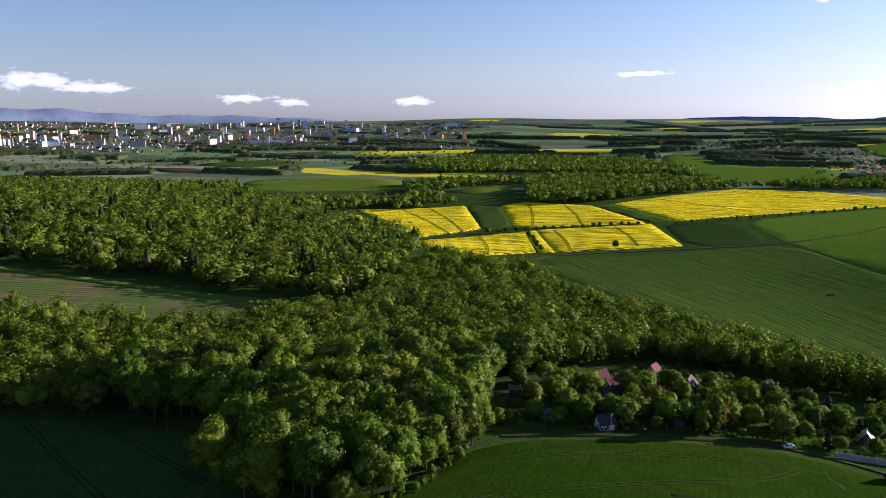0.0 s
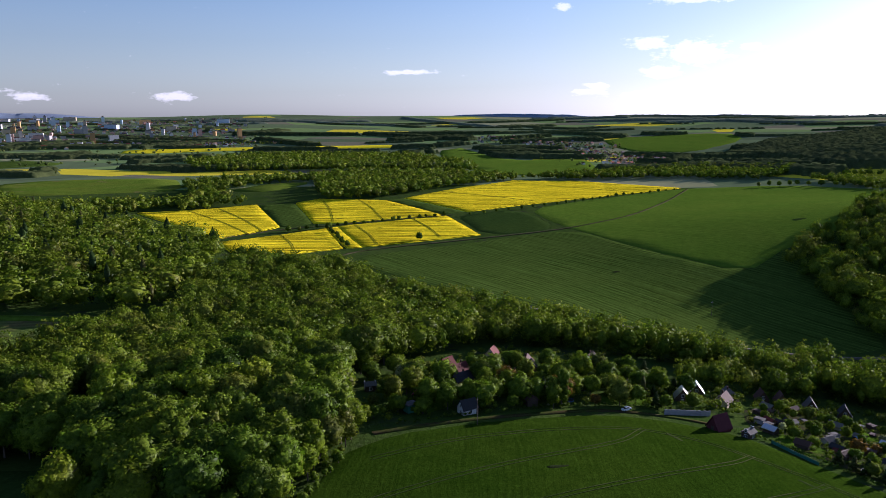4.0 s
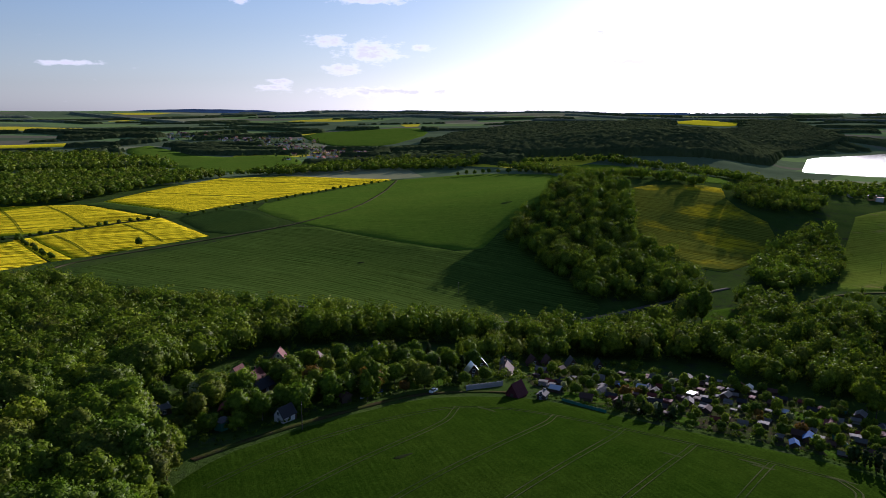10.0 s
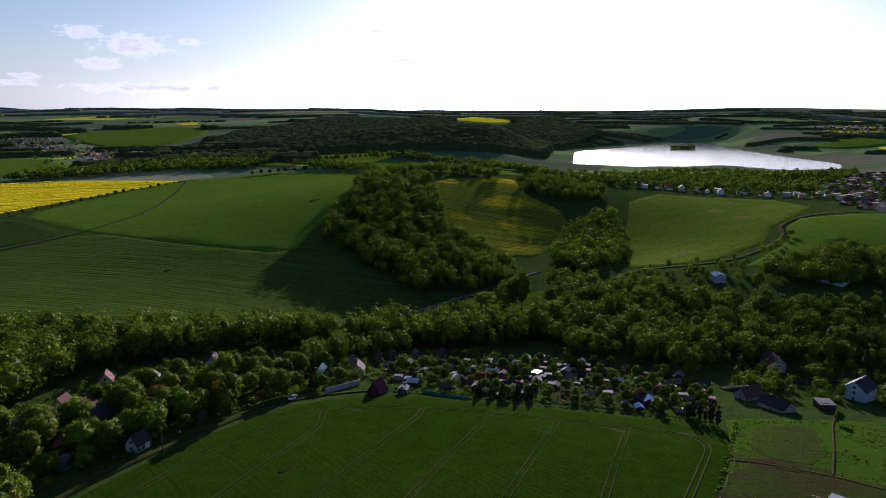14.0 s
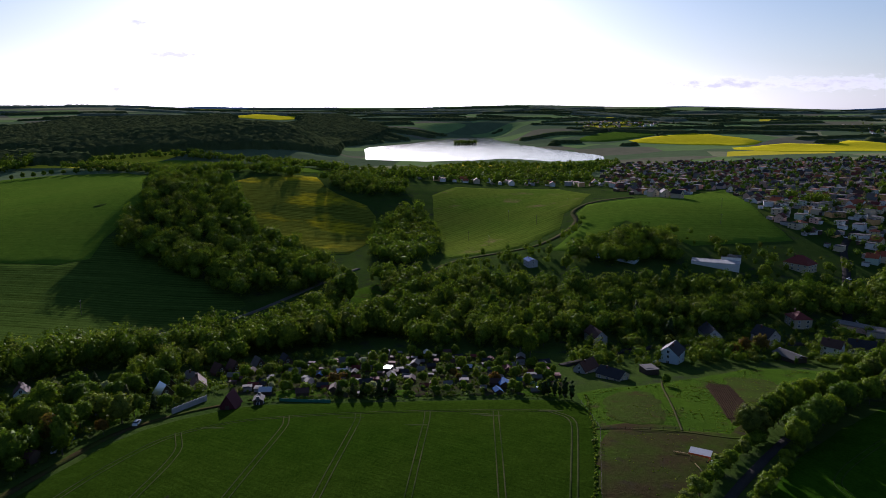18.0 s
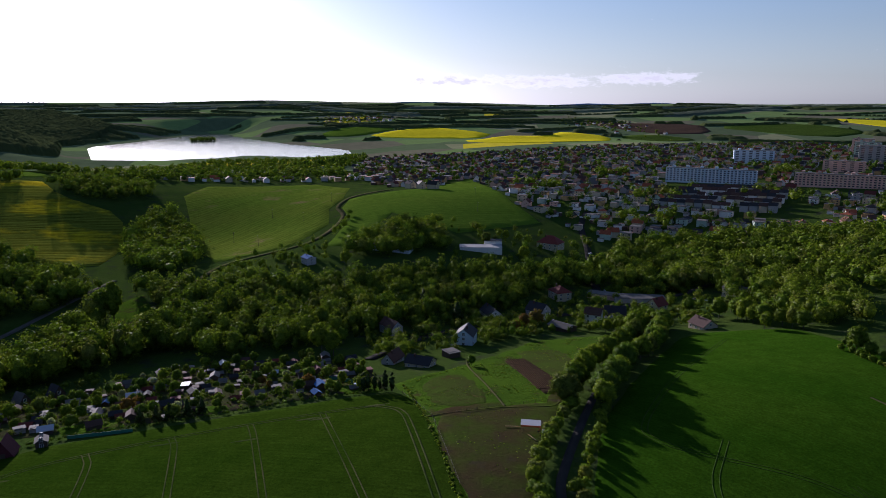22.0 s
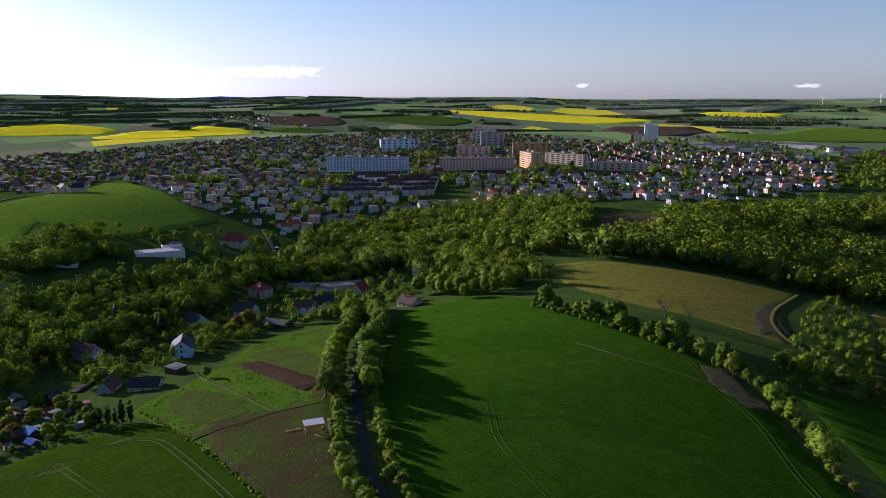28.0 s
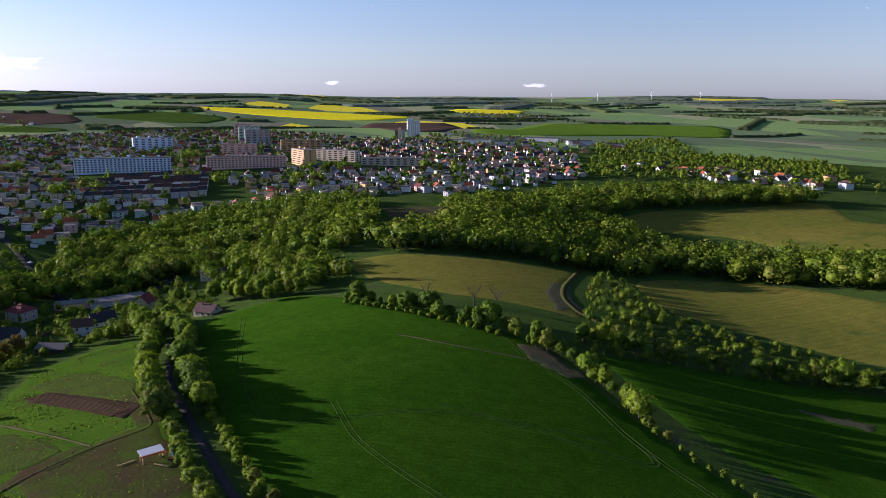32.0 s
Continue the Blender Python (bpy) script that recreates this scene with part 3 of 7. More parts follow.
field("rape_field", [(250, 1058), (378, 1185), (531, 1305), (640, 1244), (735, 1060), (583, 1012), (290, 892)], RAPE, "bright yellow flowering rape field on the crest", 14, 0.9, cut=0)
field("rape_field", [(111, 838), (252, 866), (245, 731), (113, 705)], RAPE, "bright yellow rape field with a lone tree", 12, 0.9, cut=0)
field("rape_field", [(91, 1084), (127, 1112), (216, 1042), (248, 877), (120, 866), (88, 872)], RAPE, "yellow rape field with dark drill gaps", 12, 0.9, cut=0)
field("rape_field", [(-124, 1055), (33, 1094), (44, 860), (-28, 791), (-67, 901)], RAPE, "yellow rape field at the wood's edge", 12, 0.9, cut=0)
field("rape_field", [(-23, 766), (94, 829), (90, 703), (8, 673), (-8, 679)], RAPE, "low yellow rape field cut by wheel tracks", 10, 0.9, cut=0)
field("rape_field", [(95, 832), (108, 836), (110, 704), (97, 702)], RAPE, "narrow rape strip along the ditch", 8, 0.7, cut=0)
field("rape_field", [(-165, 949), (-116, 991), (-103, 923), (-148, 906)], RAPE, "small yellow rape corner by the farm", 12, 0.9)
field("wheat_field", [(36, 1088), (87, 1076), (86, 874), (47, 862)], WHEAT_FAR, "square green patch within the rape", 12, 0.3, cut=0)
field("wheat_field", [(218, 1050), (247, 1056), (286, 893), (252, 880)], WHEAT_FAR, "green wedge between two rape fields", 12, 0.3, cut=0)
field("rape_field", [(729, 548), (826, 486), (738, 431), (698, 353), (585, 321), (507, 320), (550, 435), (636, 497)], RAPE_THIN, "patchy yellow-green rape on the hillside", 12, 0.3)
field("wheat_field", [(807, 315), (903, 307), (955, 170), (876, 122), (744, 128), (692, 141), (616, 139), (533, 168), (503, 223), (669, 277)], GLOW_CROP, "pale green field with wheel marks and poles", 12, cut=0)
field("wheat_field", [(736, 119), (790, 43), (979, -53), (694, -56), (615, -68), (558, 22), (602, 51), (637, 77), (512, 121), (515, 136), (628, 117), (690, 126)], WHEAT_HILL, "bright green field below the new houses", 12, cut=0)
field("wheat_field", [(840, 500), (900, 500), (1140, 720), (1180, 925), (1070, 985), (1020, 800), (880, 615)], WHEAT_HILL, "light green field over the brow of the hill", 16)
# far fields, each a patch of the quilt towards the skyline
FAR_FIELDS = [
    ("rape_field", RAPE_FAR, "far yellow rape field behind the town", [(2500, 95), (2780, -74), (2869, -191), (2582, -376), (2444, -320), (2414, -218)]),
    ("rape_field", RAPE_FAR, "narrow yellow rape field above the town", [(2188, -195), (2508, -393), (2470, -560), (2600, -650), (2408, -771), (2186, -690), (1952, -347)]),
    ("rape_field", RAPE_FAR, "far yellow rape field beyond the silo", [(2996, -1925), (2625, -2122), (2248, -2235), (1850, -2305), (1897, -1967), (2261, -1874), (2562, -1869)]),
    ("rape_field", RAPE_FAR, "far yellow rape strip by the village", [(1973, -2624), (2043, -2857), (1739, -2993), (1638, -2746)]),
    ("fallow_field", FALLOW, "far brown fallow field", [(3034, -852), (2840, -1306), (2411, -1154), (2445, -936)]),
    ("fallow_field", FALLOW, "wide brown ploughland behind the silo", [(1875, -1879), (1559, -2203), (921, -1227), (1039, -1110)]),
    ("wheat_field", WHEAT_HILL, "far green field on a swell", [(939, -1275), (1377, -2344), (959, -2544), (688, -2648), (531, -2067), (644, -1396), (809, -1213)]),
    ("wheat_field", WHEAT_FAR, "far green field near the skyline", [(2721, -1264), (2747, -1708), (2301, -1690), (2151, -1415)]),
    ("wheat_field", WHEAT_FAR, "far narrow green field", [(2400, -780), (2440, -930), (2250, -1030), (2150, -860)]),
]
FAR_FIELDS_NORTH = [
    ("wheat_field", WHEAT_HILL, "green pasture on the far hill", [(1514, 2700), (2186, 2728), (1971, 2374), (1520, 2077), (1340, 2227)]),
    ("wheat_field", WHEAT_HILL, "green pasture under the far village", [(735, 2480), (884, 2552), (770, 1900), (1000, 1870), (790, 1433), (560, 1414), (568, 1649)]),
    ("rape_field", RAPE_FAR, "thin far line of yellow rape", [(-310, 2603), (139, 2682), (805, 2611), (784, 2714), (98, 2758), (-303, 2724)]),
    ("stubble_field", GLOW_CROP, "flat olive field in the valley woods", [(-405, 1507), (-329, 1597), (-104, 1589), (-70, 1330), (-226, 1290), (-352, 1235)]),
    ("stubble_field", GLOW_CROP, "small pale field before the valley woods", [(-4, 1298), (83, 1400), (159, 1397), (65, 1256)]),
    ("fallow_field", FALLOW, "brown patch at the wood's end", [(-805, 1973), (-696, 1967), (-568, 1850), (-669, 1773)]),
    ("wheat_field", WHEAT_FAR, "green field before the city", [(-749, 2119), (-561, 2377), (-375, 2151), (-562, 1983)]),
        ("wheat_field", WHEAT_HILL, "far green field above the lake", [(2520, 260), (2933, 145), (2800, -60), (2510, 120)]),
    ("rape_field", RAPE_FAR, "rape field on top of the wooded ridge", [(3299, 2071), (3636, 2070), (3395, 1670), (3161, 1677)]),
]
for name, material, label, poly in FAR_FIELDS + FAR_FIELDS_NORTH:
    field(name, poly, material, label, 45, 0.6, 3.0)

CLEARINGS = [[(407, 268), (423, 257), (355, 226), (324, 237), (345, 258)], [(389, -344), (349, -381), (303, -324), (311, -270)]]
tagged(new("meadow", sheet(CLEARINGS[0], 0.3, 6, MEADOW, 1.0, name="meadow")), "small sunlit meadow between the stream trees", "meadow", kind="structure")
tagged(new("scrubland", sheet(CLEARINGS[1], 0.3, 8, SCRUB, 2.0, name="scrubland")), "brown dry scrubland below the town", "scrubland", kind="structure")
for poly, mat, label in (([(202, 25), (198, 19), (159, 36), (149, 42), (151, 45), (166, 40), (188, 31)], DIRT, "bare trodden earth between the garden bed and the lane"),
                         ([(151, 87), (158, 79), (161, 60), (153, 58), (151, 72)], DIRT, "worn brown strip along the paddock fence"),
                         ([(255, 33), (259, 13), (212, 13), (195, 22), (191, 32), (234, 33)], MEADOW_DULL, "dull grazed part of the meadow"),
                         ([(200, 84), (212, 67), (165, 62), (158, 74), (167, 83)], MEADOW_DULL, "dull grazed part of the lower meadow")):
    tagged(new("ground_patch", sheet(rounded(poly, 2), 0.33, 2.0, mat, 1.0, 0.3, "ground_patch")), label, "ground patch", kind="structure")
for poly, label in (([(107, -102), (97, -105), (80, -96), (70, -92), (73, -85), (84, -87), (94, -90)], "churned brown mud where the tractors turn"), ([(3, -136), (-12, -142), (-25, -145), (-22, -137), (-9, -135)], "bare brown mud strip in the shaded wheat"),
                    ([(121, -166), (140, -190), (152, -222), (146, -226), (132, -200), (114, -180)], "worn bare headland at the stubble's end")):
    tagged(new("bare_patch", sheet(poly, 0.36, 2.5, MUD, 1.3, 0.3, "bare_patch")), label, "field patch", kind="structure")

# ---- water ----
def water_mat():
    m, tree, bsdf = base_mat("lake water")
    bsdf.inputs["Base Color"].default_value = (0.02, 0.03, 0.035, 1)
    bsdf.inputs["Roughness"].default_value, bsdf.inputs["IOR"].default_value = 0.12, 1.33
    p = place(tree)
    relief(tree, bsdf, noise_at(tree, p, 0.25, 4, 0.6), 0.35, 0.25)
    return m


WATER = water_mat()


def lake():
    pts = rounded(LAKE, 2)
    n = len(pts)
    v2, _, faces, *_ = delaunay_2d_cdt([Vector(p) for p in pts], [], [list(range(n))], 1, 1e-4)
    v = np.array([(p[0], p[1], LAKE_LEVEL) for p in v2])
    ob = new("lake", make_mesh("lake", v, np.array([t for t in faces if len(t) == 3]), WATER))
    tagged(ob, "broad lake that mirrors the bright evening sky", "water", kind="structure")


lake()

# ---- roads, tracks and field lanes ----
ROADS = [
    ("road", ASPHALT, 2.7, 0.2, "narrow asphalt lane between two hedges", [(330, -75), (300, -50), (250, -30), (196, 8), (150, 31), (114, 48), (89, 59), (40, 62), (-60, 40)]),
    ("road", GRAVEL, 4.0, 0.40, "pale country road along the stream wood", [(78, 600), (100, 520), (133, 467), (176, 424), (215, 392), (265, 360), (333, 326), (399, 309), (470, 290)]),
    ("field_road", TRACK, 4.5, 0.55, "winding farm track up to the new houses", [(800, 70), (753, 118), (697, 134), (650, 124), (614, 128), (565, 140), (528, 156), (491, 215), (440, 225)]),
    ("field_road", DIRT, 2.6, 0.28, "earth track along the garden plots", [(20, 232), (50, 236), (85, 239), (115, 242), (140, 234), (158, 222)]),
    ("field_road", TRACK, 3.5, 0.6, "farm track between wheat and rape fields", [(60, 640), (110, 690), (250, 712), (350, 724), (460, 770), (600, 900), (735, 1040)]),
    ("field_road", DIRT, 3.4, 0.4, "worn track round the end of the stubble", [(92, -163), (99, -167), (113, -173), (130, -191), (143, -217), (158, -266), (166, -290)]),
    ("field_road", TRACK, 3.0, 0.6, "field lane between the rape fields", [(-45, 780), (45, 845), (110, 850), (180, 866), (260, 872)]),
    ("road", ASPHALT, 6.0, 0.5, "street that climbs through the town", [(405, -60), (470, -75), (545, -95), (620, -110), (720, -160), (850, -230), (1000, -320), (1150, -450)]),
    ("road", ASPHALT, 5.0, 0.5, "street past the garden houses", [(250, 105), (300, 75), (335, 30), (360, -20), (380, -70), (400, -120), (430, -170)]),
    ("field_path", TRACK, 0.9, 0.45, "tan wheel-worn path into the wheat", [(150, -74), (128, -77), (111, -82), (95, -88)]),
    ("field_path", TRACK, 0.6, 0.5, "trodden path across the meadow", [(240, 60), (224, 62), (187, 60), (156, 59)]),
    ("field_path", DIRT, 1.0, 0.36, "muddy path between meadow and paddock", [(150, 87), (153, 77), (155, 60), (153, 48), (153, 41), (166, 35), (197, 22)]),
    ("field_margin", WHEAT_HILL, 9.0, 0.75, "bright green margin along the strip field", [(-400, 513), (-321, 501), (-235, 492), (-152, 481), (-80, 468)]),
]
for name, material, width, lift, label, line in ROADS:
    ob = new(name, ribbon(rounded(line, 2, False), width, lift, 6.0, material, name))
    tagged(ob, label, "road", kind="structure")


def tramline(line, lift=0.31, material=None, width=0.36, gauge=1.9, label="pair of wheel tracks pressed into the wheat"):
    """Two wheel tracks of a tractor through the crop."""
    line = rounded(line, 3, False)
    p = np.array(densify(line, 3.0, 0.0, random.Random(1), False))
    d = np.gradient(p, axis=0)
    d /= np.linalg.norm(d, axis=1)[:, None] + 1e-9
    nrm = np.stack([-d[:, 1], d[:, 0]], 1) * gauge / 2
    track = thing("wheel_tracks", label, "wheel track", "wheel tracks in the wheat")
    for s in (1, -1):
        part("track", ribbon([tuple(q) for q in p + s * nrm], width, lift, 3.0, material or TRAMLINE, "track"), track)


HEADLAND = [(15, 212), (45, 220), (85, 223), (115, 222), (135, 208), (148, 180), (157, 150), (165, 118), (168, 102)]
tramline(HEADLAND)
tramline([(168, 104), (160, 94), (130, 92), (60, 88), (-40, 70)], width=0.6)
for a, b, c in (((163, 122), (152, 120), (-60, 74)), ((158, 146), (146, 143), (-60, 100)), ((151, 170), (140, 166), (-60, 124)), ((143, 194), (130, 188), (-50, 150)), ((118, 221), (100, 208), (-20, 178))):
    mid = (0.5 * (b[0] + c[0]), 0.5 * (b[1] + c[1]) + 2)
    tramline([a, b, mid, c], width=0.4)
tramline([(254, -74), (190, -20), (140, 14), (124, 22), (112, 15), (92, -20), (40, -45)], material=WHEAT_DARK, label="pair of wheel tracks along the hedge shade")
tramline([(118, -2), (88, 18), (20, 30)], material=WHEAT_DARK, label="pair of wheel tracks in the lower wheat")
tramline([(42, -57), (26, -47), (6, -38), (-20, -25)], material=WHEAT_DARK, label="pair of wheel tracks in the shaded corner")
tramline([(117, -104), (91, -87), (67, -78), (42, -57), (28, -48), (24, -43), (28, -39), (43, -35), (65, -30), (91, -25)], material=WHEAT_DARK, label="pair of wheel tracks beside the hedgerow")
for line in ([(-160, 260), (-131, 228), (-100, 195)], [(-130, 257), (-102, 230), (-72, 202)]):
    tramline(line, material=FLOOR, width=0.6, label="pair of wheel tracks in the field beside the wood")
for a, b in (((-60, 1062), (8, 815)), ((-20, 1075), (24, 830)), (((130, 836)), (128, 712)), ((205, 852), (200, 726)), ((130, 1100), (110, 872)), ((180, 1066), (170, 872)), ((40, 800), (44, 690)), ((330, 1130), (420, 960)), ((500, 1270), (620, 1035))):
    tramline([a, (0.5 * (a[0] + b[0]) + 4, 0.5 * (a[1] + b[1])), b], 1.35, RAPE_THIN, 0.5, 2.0, "pair of wheel tracks through the rape")
for k, (x, y, w, h) in enumerate(((69, 193, 7, 1.6), (292, 528, 6, 3), (548, 599, 16, 7))):
    rng = random.Random(k)
    ring = [(x + (w / 2) * math.cos(a * 0.52) * rng.uniform(0.7, 1.2), y + (h / 2) * math.sin(a * 0.52) * rng.uniform(0.7, 1.2)) for a in range(12)]
    ob = new("bare_patch", sheet(ring, 0.34 + 0.25 * (k > 0), 3, FLOOR if k != 2 else GRASS, 0.2, name="bare_patch"))
    tagged(ob, "dark weedy patch in the wheat", "field patch", kind="structure")

# ---- trees ----
ICO_V = np.array([(0, 0, 1)] + [(math.cos(k * 1.2566) * 0.894, math.sin(k * 1.2566) * 0.894, 0.447) for k in range(5)]
                 + [(math.cos(k * 1.2566 + 0.628) * 0.894, math.sin(k * 1.2566 + 0.628) * 0.894, -0.447) for k in range(5)] + [(0, 0, -1)])
ICO_F = np.array([(0, 1 + k, 1 + (k + 1) % 5) for k in range(5)] + [(1 + k, 6 + k, 1 + (k + 1) % 5) for k in range(5)]
                 + [(6 + k, 6 + (k + 1) % 5, 1 + (k + 1) % 5) for k in range(5)] + [(11, 6 + (k + 1) % 5, 6 + k) for k in range(5)])


def unit(v):
    return v / (np.linalg.norm(v, axis=1)[:, None] + 1e-9)


def finer(v, f):
    """Each triangle of a ball split into four."""
    v, seen, out = [tuple(p) for p in v], {}, []

    def middle(a, b):
        key = (min(a, b), max(a, b))
        if key not in seen:
            m = np.array(v[a]) + np.array(v[b])
            v.append(tuple(m / np.linalg.norm(m)))
            seen[key] = len(v) - 1
        return seen[key]

    for a, b, c in f.tolist():
        d, e, g = middle(a, b), middle(b, c), middle(c, a)
        out += [(a, d, g), (d, b, e), (g, e, c), (d, e, g)]
    return np.array(v), np.array(out)


BALL_V, BALL_F = finer(ICO_V, ICO_F)


def crown_arrays(seed, lumps, leaves, leaf_size, radius=0.42, low=0.2, shape="round", fine=True, balls_on=True):
    """A crown one unit tall: round lumps of foliage over a core, each set with loose leaves. Points, triangles, soft normals."""
    r = np.random.RandomState(seed)
    half = (1 - low) / 2
    mid = np.array([r.normal() * radius * 0.08, r.normal() * radius * 0.08, low + half])
    span = np.array([radius * r.uniform(0.85, 1.15), radius * r.uniform(0.85, 1.15), half])
    t = (np.arange(lumps) + r.uniform(0.1, 0.9, lumps)) / lumps
    a = np.arange(lumps) * 2.39996 + r.uniform(-0.5, 0.5, lumps)
    if shape == "cone":
        reach, h = radius * (0.08 + 0.8 * t), 1 - 0.04 - (1 - low) * 0.92 * t
        size = 0.03 + 0.55 * radius * t
        c = np.stack([np.cos(a) * reach, np.sin(a) * reach, h], 1)
        core = np.array([radius * 0.5, radius * 0.5, half * 0.95])
    else:
        up = 1 - (2.0 if shape == "tall" else 1.75) * t
        flat = np.sqrt(np.clip(1 - up * up, 0, 1))
        d = np.stack([np.cos(a) * flat, np.sin(a) * flat, up], 1)
        size = radius * r.uniform(0.2, 0.48, lumps) * (1.0 if lumps > 10 else 1.2)
        c = mid + d * (span - np.minimum(size[:, None], span * 0.8)) * r.uniform(0.72, 1.16, lumps)[:, None]
        core = span * (0.68 if balls_on else 0.62)
    balls = [(mid, core, BALL_V if fine else ICO_V, BALL_F if fine else ICO_F)] + [(c[k], np.array([1, 1, 0.85 if shape != "tall" else 1.3]) * size[k], ICO_V, ICO_F) for k in range(lumps if balls_on else 0)]
    verts, faces, normals, n = [], [], [], 0
    for q, s, bv, bf in balls:
        p = q + bv * s * r.uniform(0.72, 1.14, (len(bv), 1))
        verts.append(p)
        faces.append(bf + n)
        normals.append(unit(bv * 0.8 + unit(p - mid) * 0.5 + r.normal(size=bv.shape) * 0.2))
        n += len(bv)
    share = size ** 2
    pick = r.choice(lumps, leaves, p=share / share.sum())
    away_from_core = unit(c[pick] - mid)
    d = unit(unit(r.normal(size=(leaves, 3))) + away_from_core * 0.75 + [0, 0, 0.15])
    pos = c[pick] + d * (size[pick] * r.uniform(0.85, 1.32, leaves))[:, None] * [1, 1, 0.9]
    nrm = unit(d + r.normal(size=(leaves, 3)) * 0.5)
    u = unit(np.cross(nrm, r.normal(size=(leaves, 3))))
    w = np.cross(nrm, u)
    s = leaf_size * r.uniform(0.6, 1.35, leaves)[:, None]
    verts.append(np.stack([pos - u * s, pos + u * s * 0.8, pos + w * s * 1.3], 1).reshape(-1, 3))
    faces.append(n + np.arange(3 * leaves).reshape(-1, 3))
    normals.append(np.repeat(unit(d * 0.8 + unit(pos - mid) * 0.45 + r.normal(size=(leaves, 3)) * 0.34), 3, axis=0))
    return np.concatenate(verts), np.concatenate(faces), np.concatenate(normals)


def limb_arrays(ends, sides=6):
    """Tapered limbs: (start, end, radius at start, radius at end)."""
    verts, faces, n = [], [], 0
    for p, q, r0, r1 in ends:
        p, q = np.array(p, float), np.array(q, float)
        d = (q - p) / np.linalg.norm(q - p)
        u = np.cross(d, (0.3, 0.9, 0.1))
        u /= np.linalg.norm(u)
        w = np.cross(d, u)
        a = np.arange(sides) * 2 * np.pi / sides
        ring = np.cos(a)[:, None] * u + np.sin(a)[:, None] * w
        verts += [p + ring * r0, q + ring * r1]
        k = np.arange(sides)
        j = (k + 1) % sides
        faces += [np.stack([n + k, n + j, n + sides + j], 1), np.stack([n + k, n + sides + j, n + sides + k], 1)]
        n += 2 * sides
    return np.concatenate(verts), np.concatenate(faces)


def trunk_arrays(seed, thick=0.022, top=0.8, limbs=6):
    r = random.Random(seed)
    bend = (r.uniform(-.02, .02), r.uniform(-.02, .02))
    ends = [((0, 0, -0.04), (bend[0], bend[1], 0.3), thick, thick * 0.75), ((bend[0], bend[1], 0.3), (0, 0, top), thick * 0.75, thick * 0.2)]
    for k in range(limbs):
        z, a = 0.22 + 0.5 * k / limbs, k * 2.4 + r.random()
        ends.append(((bend[0], bend[1], z), (0.24 * math.cos(a), 0.24 * math.sin(a), z + r.uniform(0.14, 0.25)), thick * 0.4, thick * 0.12))
    return limb_arrays(ends)


KINDS = {  # crown make: lumps, leaves, leaf, radius, low, shape, leaf material, label
    "broad": (24, 1500, 0.024, 0.42, 0.12, "round", LEAF, "broad leafy tree in fresh green"),
    "light": (20, 1300, 0.025, 0.38, 0.10, "round", LEAF_LIGHT, "light green young leafy tree"),
    "deep": (24, 1500, 0.024, 0.41, 0.13, "round", LEAF_DEEP, "dense deep green leafy tree"),
    "slim": (22, 1200, 0.023, 0.24, 0.08, "tall", LEAF, "tall slim fresh green tree"),
    "spruce": (22, 700, 0.022, 0.22, 0.04, "cone", LEAF_NEEDLE, "dark green pointed spruce tree"),
    "copper": (16, 900, 0.026, 0.42, 0.12, "round", LEAF_COPPER, "broad tree with copper leaves"),
    "bloom": (14, 900, 0.027, 0.42, 0.14, "round", LEAF_BLOOM, "fruit tree in white blossom"),
    "bush": (10, 520, 0.046, 0.50, 0.0, "round", LEAF, "rounded green bush of a hedge"),
    "thuja": (16, 420, 0.028, 0.17, 0.0, "tall", LEAF_NEEDLE, "slim clipped dark green thuja"),
}
TREE_MESHES = {}
for i, (kind, (puffs, leaves, size, radius, low, shape, material, label)) in enumerate(KINDS.items()):
    crowns = []
    for k in range(5):
        v, f, soft = crown_arrays(100 * i + k, puffs, leaves, size, radius, low, shape)
        crowns.append(make_mesh("crown", v, f, material, normals=soft))
    trunks = [make_mesh("trunk", *trunk_arrays(i * 9 + k, 0.03 if kind in ("bush", "thuja") else 0.02, limbs=0 if kind in ("bush", "thuja") else 6), BARK) for k in range(2)]
    TREE_MESHES[kind] = (crowns, trunks)
tree_rng = random.Random(5)


def plant(kind, x, y, height, group="", wide=1.0, name="tree", label="", category="tree"):
    crowns, trunks = TREE_MESHES[kind]
    ob = thing(kind if kind in ("bush", "spruce", "thuja") else name, label or KINDS[kind][7], "bush" if kind == "bush" else category, group)
    ob.matrix_basis = pose(x, y, gz(x, y) + 0.25, 0, 0, tree_rng.uniform(0, 360)) @ Matrix.Diagonal((height * wide, height * wide, height, 1))
    part("trunk", tree_rng.choice(trunks), ob)
    part("crown", tree_rng.choice(crowns), ob)
    return ob


def scatter(poly, gap, seed, jitter=0.42):
    r = np.random.RandomState(seed)
    xs, ys = [p[0] for p in poly], [p[1] for p in poly]
    gx, gy = np.meshgrid(np.arange(min(xs), max(xs), gap), np.arange(min(ys), max(ys), gap * 0.9))
    gx = gx + (np.arange(gx.shape[0]) % 2)[:, None] * gap / 2
    x, y = gx.ravel() + r.uniform(-jitter, jitter, gx.size) * gap, gy.ravel() + r.uniform(-jitter, jitter, gx.size) * gap
    keep = inside(poly, x, y)
    return np.stack([x[keep], y[keep]], 1)


VARIANTS_MID = [crown_arrays(900 + k, 17, 300, 0.038, r, 0.04, "round", True, False) for k, r in enumerate((0.52, 0.48, 0.42, 0.5, 0.38, 0.46, 0.4, 0.36))] + [crown_arrays(930 + k, 16, 260, 0.033, 0.26, 0.03, "tall", True, False) for k in range(5)]
